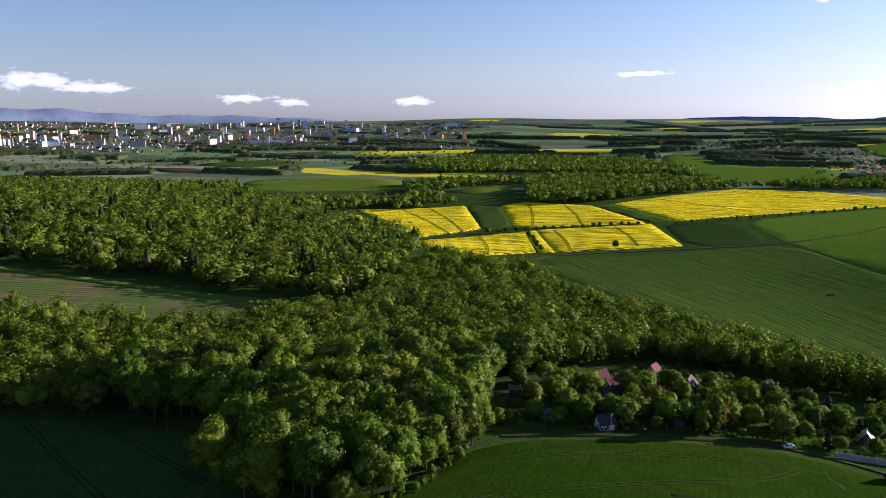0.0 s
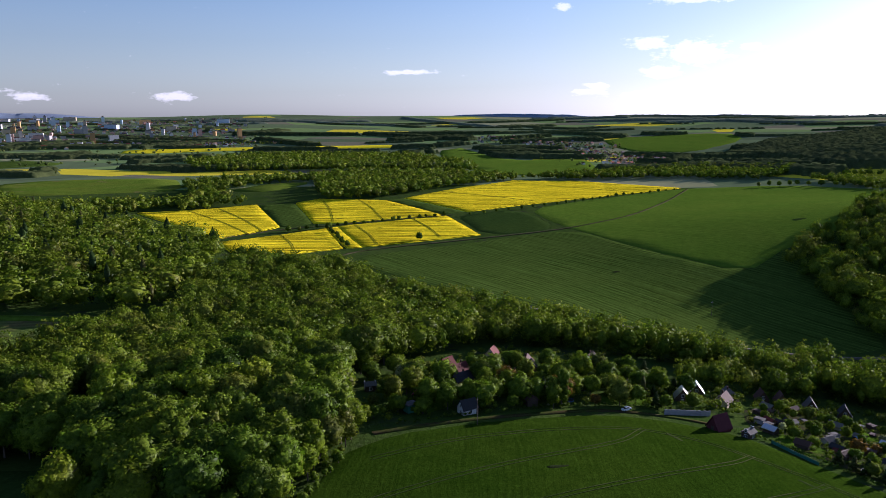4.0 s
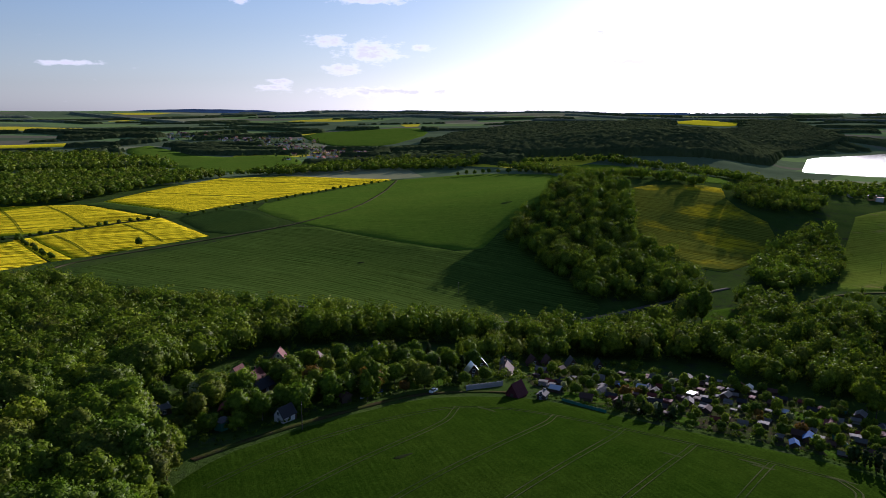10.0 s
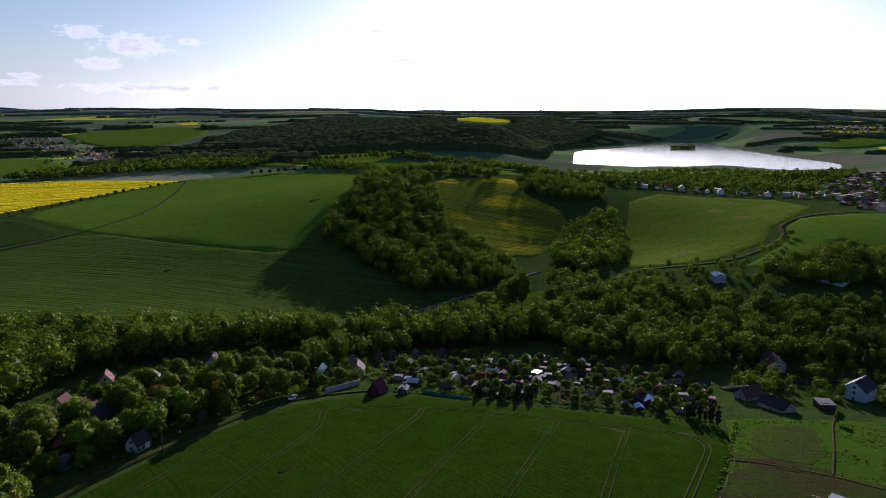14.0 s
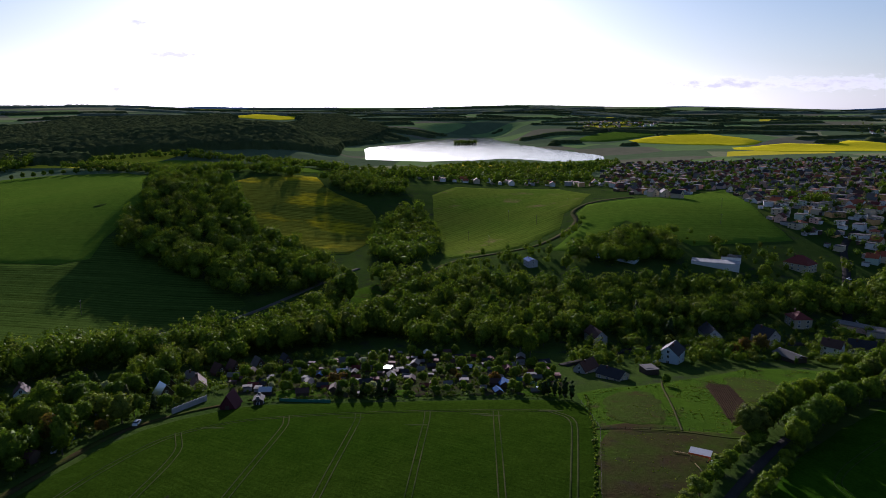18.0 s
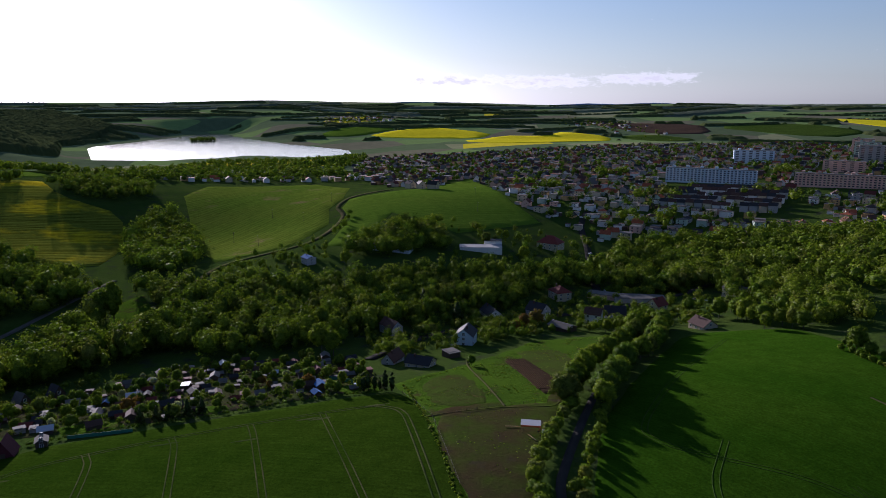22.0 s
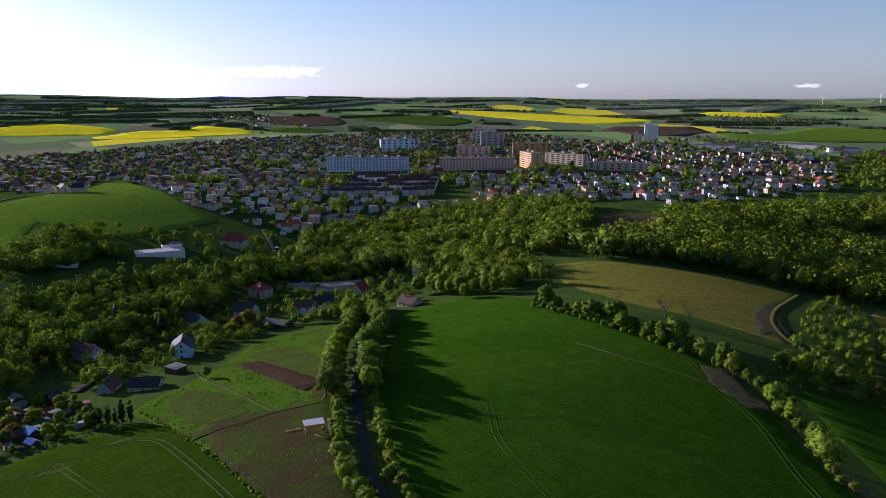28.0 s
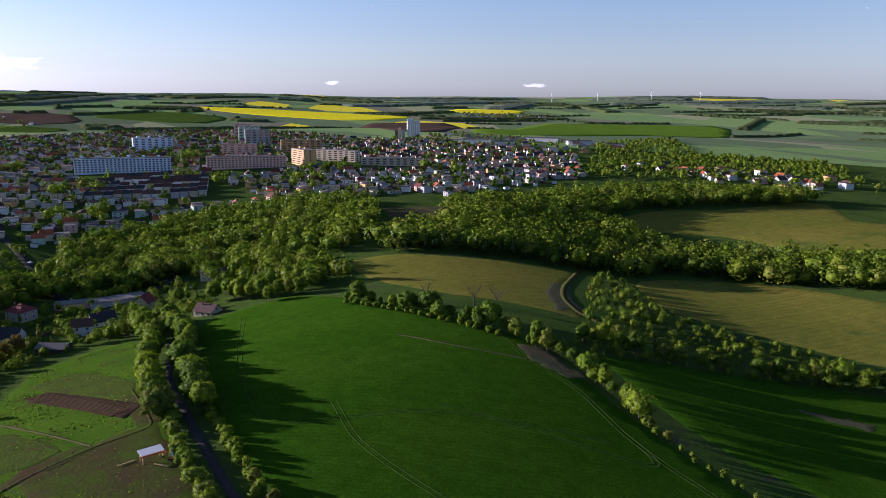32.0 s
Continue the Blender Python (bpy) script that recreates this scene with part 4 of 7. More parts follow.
VARIANTS_DARK = [crown_arrays(950 + k, 12, 130, 0.034, 0.23, 0.03, "cone", False, False) for k in range(4)]
VARIANTS_LOW = [crown_arrays(990 + k, 9, 115, 0.056, r, 0.05, "round", False, False) for k, r in enumerate((0.52, 0.46, 0.5, 0.4, 0.36, 0.5, 0.44, 0.48, 0.34))]
VARIANTS_FAR = [crown_arrays(970 + k, 6, 36, 0.09, r, 0.02, "round", False, False) for k, r in enumerate((0.52, 0.46, 0.5, 0.4, 0.36, 0.5, 0.44, 0.34))]
VARIANTS_TUFT = [crown_arrays(3000 + k, 1, 12, 0.30, 0.55, 0.0, "round", False) for k in range(4)]


def woods(name, label, points, heights, variants, material, wide=1.0, category="woods", z=None):
    """Many trees that nobody could count, as one object."""
    r = np.random.RandomState(len(points))
    pick = r.randint(0, len(variants), len(points))
    turn, grow = r.uniform(0, 6.283, len(points)), heights[0] + (heights[1] - heights[0]) * r.uniform(-0.2, 1.1, len(points))
    base = ground(points[:, 0], points[:, 1]) if z is None else z
    girth = wide * r.uniform(0.85, 1.3, len(points))
    verts, faces, sorts, normals, n = [], [], [], [], 0
    for k, (v, f, soft) in enumerate(variants):
        idx = np.where(pick == k)[0]
        if not len(idx):
            continue
        c, s, h = np.cos(turn[idx])[:, None], np.sin(turn[idx])[:, None], grow[idx][:, None]
        x = (v[None, :, 0] * c - v[None, :, 1] * s) * h * girth[idx][:, None] + points[idx, 0][:, None]
        y = (v[None, :, 0] * s + v[None, :, 1] * c) * h * girth[idx][:, None] + points[idx, 1][:, None]
        zz = v[None, :, 2] * h + base[idx][:, None]
        verts.append(np.stack([x, y, zz], -1).reshape(-1, 3))
        faces.append((f[None] + (n + np.arange(len(idx)) * len(v))[:, None, None]).reshape(-1, 3))
        normals.append(np.stack([soft[None, :, 0] * c - soft[None, :, 1] * s, soft[None, :, 0] * s + soft[None, :, 1] * c, soft[None, :, 2] + 0 * c], -1).reshape(-1, 3))
        sorts.append(np.repeat(r.uniform(0, 1, len(idx)), len(v)))
        n += len(idx) * len(v)
    me = make_mesh(name, np.concatenate(verts), np.concatenate(faces), material, normals=np.concatenate(normals))
    me.attributes.new("sort", "FLOAT", "POINT").data.foreach_set("value", np.concatenate(sorts).astype(np.float32))
    ob = new(name, me)
    return tagged(ob, label, category, kind="stuff")


def away(points, poly, gap):
    return points[shore(poly, points[:, 0], points[:, 1]) > gap]


WOOD_NEAR = [(-400, 300), (-260, 280), (-175, 275), (-88, 252), (-64, 236), (-70, 200), (-60, 186), (-14, 190), (-2, 214), (14, 234), (18, 262), (40, 312), (100, 340), (180, 345), (250, 318), (252, 334), (200, 362), (150, 396), (100, 462), (65, 600), (-10, 650), (-40, 560), (-55, 470), (-75, 450), (-115, 412), (-190, 400), (-260, 410), (-400, 408)]
near = scatter(WOOD_NEAR, 8.2, 3, 0.6)
near = near[np.arctan2(near[:, 0] + 40, near[:, 1] - 20) > radians(-44)]
front = (near[:, 1] < 318) & (near[:, 0] > -150) & (near[:, 0] < 60)
gaps = random.Random(71)
for x, y in near[front][:290]:
    if gaps.random() < (0.30 if y > 245 else 0.12):
        continue
    kind = tree_rng.choices(["broad", "light", "deep", "slim"], [6, 2, 3, 1])[0]
    plant(kind, x, y, tree_rng.uniform(15, 23), "woodland trees", tree_rng.uniform(0.9, 1.12))
rest = near[~front]
woods("woodland", "dense leafy wood that runs down to the road", rest, (11.5, 18), VARIANTS_MID, LEAF_WOODS)
WOOD_WEST = [(-420, 530), (-235, 508), (-150, 498), (-65, 484), (-45, 560), (-18, 670), (-35, 745), (-50, 790), (-135, 880), (-185, 960), (-280, 1100), (-700, 1250), (-1000, 900), (-800, 600), (-560, 480)]
p = scatter(WOOD_WEST, 13.2, 4, 0.7)
p = p[np.arctan2(p[:, 0] + 40, p[:, 1] - 80) > radians(-38)]
dark = np.random.RandomState(8).rand(len(p)) < 0.13
woods("woodland", "broad wooded hill in mixed fresh greens", p[~dark], (14, 22), VARIANTS_LOW, LEAF_WOODS, 1.2)
woods("conifers", "dark spruces standing among the leafy wood", p[dark], (17, 25), VARIANTS_DARK, LEAF_NEEDLE)
BELT = [(180, 340), (225, 325), (270, 308), (325, 282), (385, 270), (415, 240), (405, 215), (345, 180), (310, 195), (268, 240), (232, 292), (190, 322), (120, 335), (105, 345)]
woods("stream_wood", "tall slim trees along the stream", away(scatter(BELT, 6.4, 5, 0.65), CLEARINGS[0], 3), (11, 20), VARIANTS_MID[7:], LEAF_WOODS)
COPSE = [(431, 491), (520, 540), (600, 578), (646, 610), (720, 640), (720, 560), (690, 540), (640, 490), (560, 440), (527, 415), (520, 361), (447, 291), (398, 300), (371, 348), (395, 401)]
p = scatter(COPSE, 8.6, 6, 0.7)
woods("copse", "leafy copse on the hillside lit from behind", p[np.random.RandomState(2).rand(len(p)) < 0.86], (8, 20), VARIANTS_MID[2:], LEAF_WOODS)
SMALL_WOODS = [
    ("copse", "trees on the ridge behind the hill fields", [(1010, 1060), (960, 850), (800, 610), (777, 499), (812, 485), (865, 620), (1005, 800), (1060, 990)], 11, (9, 17)),
    ("copse", "line of trees on the skyline of the hill", [(1060, 1060), (1150, 1000), (1190, 930), (1150, 720), (900, 490), (860, 470), (935, 480), (1200, 700), (1240, 940), (1130, 1060)], 13, (10, 16)),
    ("copse", "row of broad trees between two fields", [(496, 285), (618, 329), (692, 325), (714, 305), (640, 267), (513, 236), (466, 247)], 9, (12, 18)),
    ("copse", "copse above the yellow hillside", [(785, 459), (840, 447), (850, 355), (763, 346), (730, 405)], 10, (11, 16)),
    ("copse", "round copse above the works", [(478, 127), (541, 97), (578, 63), (554, 37), (503, 38), (472, 79)], 8, (11, 17)),
    ("valley_wood", "dark leafy wood on the valley floor", [(326, 261), (299, 212), (270, 186), (275, 130), (305, 100), (330, 70), (360, 30), (395, -10), (420, -30), (430, -60), (483, -89), (453, -2), (444, 47), (405, 118), (419, 200), (440, 262), (405, 268)], 7.5, (9.5, 16)),
    ("valley_wood", "leafy trees between the stream and the town", [(405, -112), (432, -60), (483, -89), (535, -125), (548, -180), (519, -200), (440, -160), (395, -150)], 8, (11, 17)),
    ("copse", "leafy trees round the farm yard", [(387, -140), (304, -128), (276, -120), (262, -124), (250, -150), (290, -175), (376, -211), (423, -169)], 8, (10, 16)),
    ("woodland", "wood on the slope below the town", [(432, -130), (519, -168), (540, -248), (480, -344), (427, -370), (333, -275), (309, -207), (411, -204)], 9, (11, 17)),
    ("woodland", "large bright green wood beyond the stubble", [(287, -205), (307, -266), (338, -375), (315, -455), (290, -528), (268, -588), (210, -640), (150, -660), (75, -690), (82, -640), (165, -570), (215, -518), (232, -440), (152, -405), (30, -410), (-60, -380), (-60, -340), (117, -335), (135, -290), (160, -280), (200, -262), (235, -240), (275, -220)], 9.5, (12, 19)),
    ("hedgerow", "thick overgrown hedge of trees and scrub", [(130, -222), (146, -283), (126, -274), (100, -235), (72, -210), (15, -208), (-22, -205), (-100, -210), (-100, -185), (-24, -180), (26, -150), (62, -130), (78, -112), (90, -122), (98, -150), (112, -182)], 6.0, (2.5, 6.5)),
    ("woodland", "belt of woods behind the yellow fields", [(-75, 1052), (20, 1105), (210, 1080), (270, 1120), (380, 1220), (560, 1330), (491, 1480), (316, 1600), (107, 1500), (-10, 1480), (-81, 1389)], 14, (13, 19)),
    ("woodland", "wooded spur across the valley", [(-60, 1750), (330, 1650), (560, 1560), (600, 1800), (560, 2150), (316, 2297), (107, 2314), (-93, 2122)], 19, (16, 24)),
    ("woodland", "wood below the hilltop meadow", [(560, 1340), (658, 1260), (800, 1225), (910, 1130), (960, 1090), (1044, 1151), (1116, 1192), (961, 1399), (760, 1370)], 14, (13, 19)),
    ("lakeside_wood", "trees along the near shore of the lake", [(942, 539), (1000, 474), (1300, 440), (1460, 400), (1560, 200), (1700, 90), (1560, 90), (1236, 131), (1100, 131), (996, 328), (870, 407)], 15, (8, 14)),
    ("woodland", "trees round the far farm by the rape", [(-250, 960), (-170, 1000), (-110, 1080), (-40, 1120), (-60, 1300), (-330, 1350), (-700, 1350)], 14, (12, 18)),
    ("woodland", "dark woods behind the roofs of the hamlet", [(345, -735), (290, -880), (180, -900), (60, -880), (90, -1010), (150, -1150), (330, -1100), (350, -900)], 12.5, (6, 10)),
    ("woodland", "woods beyond the town's edge", [(545, -1153), (520, -1500), (198, -816), (260, -720), (329, -688), (372, -689), (430, -900)], 13, (5, 10)),
]


VALLEY_OPEN = [[(-410, 1510), (-330, 1600), (-100, 1590), (-60, 1180), (-200, 1140), (-300, 1040)], [(-4, 1298), (83, 1400), (159, 1397), (123, 1090), (-3, 1112)]]


def cleared(points):
    for poly in CLEARINGS + VALLEY_OPEN:
        points = away(points, poly, 3)
    return points[(shore(LAKE, points[:, 0], points[:, 1]) > 12) & ~((points[:, 0] > 1380) & (points[:, 1] > 430) & (points[:, 1] < 760))]


for k, (name, label, poly, gap, tall) in enumerate(SMALL_WOODS):
    woods(name, label, cleared(scatter(poly, gap, 20 + k, 0.65)), tall, VARIANTS_MID[5:] if name == "valley_wood" else VARIANTS_MID if gap < 9 else VARIANTS_LOW if gap < 12 else VARIANTS_FAR, LEAF_WOODS, 1.0 if gap < 12 else 1.15)

edge = np.array(densify([(440, 218), (491, 204), (528, 146), (565, 130), (614, 118), (650, 114)], 8, 3.0, random.Random(3), False))
works_side = scatter([(545, 60), (600, 40), (575, -70), (560, -110), (480, -60), (460, -20), (470, 30)], 13, 51, 0.6)
for x, y, gap in ((512, 6, 26), (534, 26, 16), (534, -58, 17)):
    works_side = works_side[np.hypot(works_side[:, 0] - x, works_side[:, 1] - y) > gap]
slope = scatter([(420, 218), (484, 200), (515, 140), (478, 130), (440, 150), (410, 190)], 11, 52, 0.6)
slope = slope[np.hypot(slope[:, 0] - 461, slope[:, 1] - 147) > 13]
woods("lane_trees", "scattered trees and bushes along the farm track", np.concatenate([edge[::2], slope, works_side]), (4, 10), VARIANTS_MID, LEAF_WOODS, 1.05)

p = np.array(densify([(275, -222), (235, -244), (200, -267), (162, -287), (138, -298), (120, -341), (40, -350), (-60, -350)], 8, 4.0, random.Random(12), False))
woods("conifers", "dark spruces along the foot of the wood", p, (10, 17), VARIANTS_DARK, LEAF_NEEDLE)

# the far wooded ridge, the woods of the open country and its hedges
def canopy(name, label, polys, gap, tall, seed, material):
    """Far woods seen as one roof of tree tops: uneven tops over each outline, closed down to the ground at the rim."""
    r = np.random.RandomState(seed)
    verts, faces, n = [], [], 0
    for poly in polys:
        xs, ys = [p[0] for p in poly], [p[1] for p in poly]
        gx, gy = np.meshgrid(np.arange(min(xs) - gap, max(xs) + 2 * gap, gap), np.arange(min(ys) - gap, max(ys) + 2 * gap, gap), indexing="ij")
        gx, gy = gx + r.uniform(-0.42, 0.42, gx.shape) * gap, gy + r.uniform(-0.42, 0.42, gy.shape) * gap
        hit = inside(poly, gx, gy) & (shore(LAKE, gx, gy) > 60)
        for keep in FAR_OPEN:
            for k in (1.0, 1.05, 1.1):
                hit &= ~inside(keep, -40 + (gx + 40) * k, 80 + (gy - 80) * k)
        if not hit.any():
            continue
        top = np.where(r.rand(*gx.shape) < 0.65, r.uniform(0.86, 1.1, gx.shape), r.uniform(0.66, 0.86, gx.shape)) * tall
        z = ground(gx, gy) + np.where(hit, top, -1.0)
        i, j = np.meshgrid(np.arange(gx.shape[0] - 1), np.arange(gx.shape[1] - 1), indexing="ij")
        w = gx.shape[1]
        use = (hit[:-1, :-1] | hit[1:, :-1] | hit[:-1, 1:] | hit[1:, 1:]).ravel()
        q = np.stack([i * w + j, (i + 1) * w + j, (i + 1) * w + j + 1, i * w + j + 1], -1).reshape(-1, 4)[use]
        ids, q = np.unique(q, return_inverse=True)
        verts.append(np.stack([gx.ravel(), gy.ravel(), z.ravel()], 1)[ids])
        faces.append(q.reshape(-1, 4) + n)
        n += len(ids)
    return tagged(new(name, make_mesh(name, np.concatenate(verts), np.concatenate(faces), material, smooth=True)), label, "woods", kind="stuff")


FAR_OPEN = VALLEY_OPEN + [poly for _, _, _, poly in FAR_FIELDS + FAR_FIELDS_NORTH]
RIDGE = [(1150, 1150), (1262, 1500), (1500, 1900), (1958, 2233), (2704, 2450), (3441, 1963), (3500, 1500), (2745, 1000), (2200, 960), (1756, 787), (1400, 800)]
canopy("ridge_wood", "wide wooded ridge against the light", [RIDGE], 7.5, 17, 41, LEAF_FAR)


def strips(seed, count, nearest, farthest, sector, long, thin):
    """Outlines of far woods and hedges, drawn out along the slopes."""
    r = np.random.RandomState(seed)
    out = []
    for _ in range(count):
        a, d = radians(r.uniform(*sector)), math.sqrt(r.uniform(nearest ** 2, farthest ** 2))
        cx, cy = -40 + d * math.sin(a), 80 + d * math.cos(a)
        n, m, t = r.uniform(*long), r.uniform(*thin), -a + r.normal() * 0.5
        side = [(u, m * r.uniform(0.5, 1.0)) for u in np.linspace(-n, n, 7)] + [(u, -m * r.uniform(0.5, 1.0)) for u in np.linspace(n, -n, 7)]
        out.append([(cx + u * math.cos(t) - v * math.sin(t), cy + u * math.sin(t) + v * math.cos(t)) for u, v in side])
    return out


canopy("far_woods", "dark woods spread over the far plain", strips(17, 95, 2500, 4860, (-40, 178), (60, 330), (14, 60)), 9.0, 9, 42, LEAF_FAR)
canopy("far_woods", "long dark woods below the skyline", strips(18, 44, 3900, 4880, (-40, 178), (250, 700), (30, 90)), 13.0, 9, 43, WOODS_HAZED)
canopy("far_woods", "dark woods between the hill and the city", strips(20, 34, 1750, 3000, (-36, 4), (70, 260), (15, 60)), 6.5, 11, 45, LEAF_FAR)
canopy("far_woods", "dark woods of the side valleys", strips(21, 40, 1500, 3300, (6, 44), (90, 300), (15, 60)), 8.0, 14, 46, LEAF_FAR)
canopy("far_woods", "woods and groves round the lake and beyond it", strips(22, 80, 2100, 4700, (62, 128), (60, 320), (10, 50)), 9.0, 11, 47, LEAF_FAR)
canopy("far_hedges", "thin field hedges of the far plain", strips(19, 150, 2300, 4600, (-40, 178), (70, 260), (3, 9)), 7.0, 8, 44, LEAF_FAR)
woods("island_wood", "wooded islet in the lake", scatter([(2490, 690), (2560, 680), (2590, 620), (2520, 605)], 14, 9), (13, 19), VARIANTS_FAR, LEAF_WOODS, 1.1)

# ---- buildings ----
WHITE = built("white render", (0.62, 0.61, 0.58), vary=0.25)
CREAM = built("cream render", (0.47, 0.39, 0.27), vary=0.25)
OCHRE = built("ochre render", (0.5, 0.3, 0.12), vary=0.2)
ROSE = built("rose render", (0.60, 0.36, 0.28), vary=0.2)
GREY = built("grey render", (0.33, 0.32, 0.31), vary=0.25)
MINT = built("mint render", (0.36, 0.45, 0.36), vary=0.2)
BLUEWALL = built("light blue render", (0.5, 0.6, 0.68), vary=0.2)
TIMBER = built("weathered timber", (0.075, 0.05, 0.035), 0.9, grain=3, wear=0.5, vary=0.3)
TILE_RED = built("red roof tiles", (0.15, 0.03, 0.022), 0.85, grain=4, wear=0.5, vary=0.4)
TILE_BROWN = built("brown roof tiles", (0.085, 0.042, 0.03), 0.85, grain=4, wear=0.5, vary=0.4)
TILE_DARK = built("dark roof tiles", (0.03, 0.029, 0.032), 0.8, grain=4, wear=0.5, vary=0.4)
TILE_ORANGE = built("orange roof tiles", (0.34, 0.085, 0.035), 0.85, grain=4, wear=0.5, vary=0.4)
SLATE = built("grey sheet roof", (0.145, 0.135, 0.12), 0.8, grain=3, wear=0.5, vary=0.4, gloss=0.12)
SHINY = built("bright sheet metal", (0.7, 0.7, 0.7), 0.3, 0.9, wear=0.15)
BLUE = built("blue tarpaulin", (0.05, 0.15, 0.36), 0.9, wear=0.4, gloss=0.05)
GREENNET = built("green netting", (0.03, 0.17, 0.11), 0.8, wear=0.4)
BARNRED = built("dark red boards", (0.10, 0.02, 0.025), 0.85, grain=3, wear=0.5)
CONCRETE = built("concrete", (0.34, 0.34, 0.33), 0.85, wear=0.5)
PANE = glass_mat("window glass", (0.03, 0.035, 0.045))
FRAME_WHITE = built("white window frame", (0.7, 0.7, 0.68), 0.5)
PINEWOOD = built("new timber", (0.5, 0.33, 0.14), 0.7)
ORANGE = built("orange paint", (0.6, 0.12, 0.03), 0.5)
RUBBER = built("rubber", (0.02, 0.02, 0.02), 0.8)
CARWHITE = built("white car paint", (0.75, 0.75, 0.75), 0.25, wear=0.1, gloss=0.6)
CARDARK = built("dark car paint", (0.05, 0.06, 0.09), 0.25, wear=0.1, gloss=0.6)


def solid(name, pieces, material):
    """One mesh out of (verts, faces) pieces."""
    verts, faces = [], []
    for v, f in pieces:
        n = len(verts)
        verts += [tuple(p) for p in v]
        faces += [tuple(n + i for i in q) for q in f]
    me = bpy.data.meshes.new(name)
    me.from_pydata(verts, [], faces)
    me.materials.append(material)
    me.update()
    return me


def box(x, y, z, sx, sy, sz, taper=1.0):
    """A box on its base centre; taper draws its top in."""
    a, b, t = sx / 2, sy / 2, taper
    v = [(x - a, y - b, z), (x + a, y - b, z), (x + a, y + b, z), (x - a, y + b, z),
         (x - a * t, y - b * t, z + sz), (x + a * t, y - b * t, z + sz), (x + a * t, y + b * t, z + sz), (x - a * t, y + b * t, z + sz)]
    return v, [(3, 2, 1, 0), (4, 5, 6, 7), (0, 1, 5, 4), (1, 2, 6, 5), (2, 3, 7, 6), (3, 0, 4, 7)]


def gable_wall(w, d, h, rise):
    """A wall block w along x, d along y, the ridge along x."""
    v = [(s * w / 2, t * d / 2, z) for s in (-1, 1) for t in (-1, 1) for z in (-4.0, h)] + [(-w / 2, 0, h + rise), (w / 2, 0, h + rise)]
    return v, [(0, 1, 8, 3, 2), (4, 6, 7, 9, 5), (0, 4, 5, 1), (2, 3, 7, 6), (0, 2, 6, 4), (1, 5, 9, 8), (3, 8, 9, 7)]


def gable_roof(w, d, h, rise, over=0.5, thick=0.22):
    """Two slabs that meet at the ridge and reach past the walls."""
    out = []
    k = rise / (d / 2)
    for t in (-1, 1):
        x0, x1, y = -w / 2 - over, w / 2 + over, t * (d / 2 + over)
        low, top = h - k * over + 0.03, h + rise + 0.03
        v = [(x0, y, low), (x1, y, low), (x1, 0, top), (x0, 0, top), (x0, y, low + thick), (x1, y, low + thick), (x1, 0, top + thick), (x0, 0, top + thick)]
        f = [(0, 1, 2, 3), (7, 6, 5, 4), (4, 5, 1, 0), (6, 7, 3, 2), (5, 6, 2, 1), (7, 4, 0, 3)]
        out.append((v, f))
    return out


def hip_roof(w, d, h, rise, over=0.5):
    a, b, r = w / 2 + over, d / 2 + over, max(w - d, 0.5) / 2
    v = [(-a, -b, h), (a, -b, h), (a, b, h), (-a, b, h), (-r, 0, h + rise), (r, 0, h + rise), (-a, -b, h - 0.2), (a, -b, h - 0.2), (a, b, h - 0.2), (-a, b, h - 0.2)]
    return [(v, [(0, 1, 5, 4), (1, 2, 5), (2, 3, 4, 5), (3, 0, 4), (0, 6, 7, 1), (1, 7, 8, 2), (2, 8, 9, 3), (3, 9, 6, 0), (9, 8, 7, 6)])]


WINDOW = solid("window", [box(0, 0, 0, 1.3, 0.16, 1.4)], PANE)
WINDOW_FRAME = solid("window", [box(-0.66, 0, 0, 0.1, 0.2, 1.4), box(0.66, 0, 0, 0.1, 0.2, 1.4), box(0, 0, -0.1, 1.42, 0.24, 0.1), box(0, 0, 1.4, 1.42, 0.2, 0.1), box(0, 0, 0, 0.07, 0.18, 1.4)], FRAME_WHITE)
GLASS = solid("pane", [box(0, 0, 0, 1.24, 0.10, 1.4)], PANE)
DOOR = solid("door", [box(0, 0, 0, 1.0, 0.14, 2.05), box(0.35, -0.1, 1.0, 0.06, 0.12, 0.14)], TIMBER)


class Kit:
    """The meshes of a kind of building, shared by all that are alike."""

    def __init__(self, name, label, category, parts):
        self.name, self.label, self.category, self.parts = name, label, category, parts

    def put(self, x, y, turn, group="", label="", size=1.0, z=None, drop=0.0):
        base = (min(gz(x + a, y + b) for a in (-4, 4) for b in (-4, 4)) + 0.4 if z is None else z) - drop
        ob = thing(self.name, label or self.label, self.category, group, x, y, base, turn)
        ob.scale = (size, size, size)
        for name, me, m, subs in self.parts:
            p = part(name, me, ob, "", m)
            for sub, me2 in subs:
                part(sub, me2, p)
        return ob


def window_row(w, d, floors, per, side, fine=False, height=2.8, sill=0.95):
    """Windows of the front (-y), back (+y) or an end (-x, +x)."""
    out = []
    for f in range(floors):
        for k in range(per):
            u = (k + 0.5) / per - 0.5
            z = sill + f * height
            m = {"front": pose(u * w, -d / 2, z), "back": pose(u * w, d / 2, z, 0, 0, 180), "west": pose(-w / 2, u * d, z, 0, 0, -90), "east": pose(w / 2, u * d, z, 0, 0, 90)}[side]
            out.append(("window", WINDOW_FRAME, m, [("pane", GLASS)]) if fine else ("window", WINDOW, m, []))
    return out


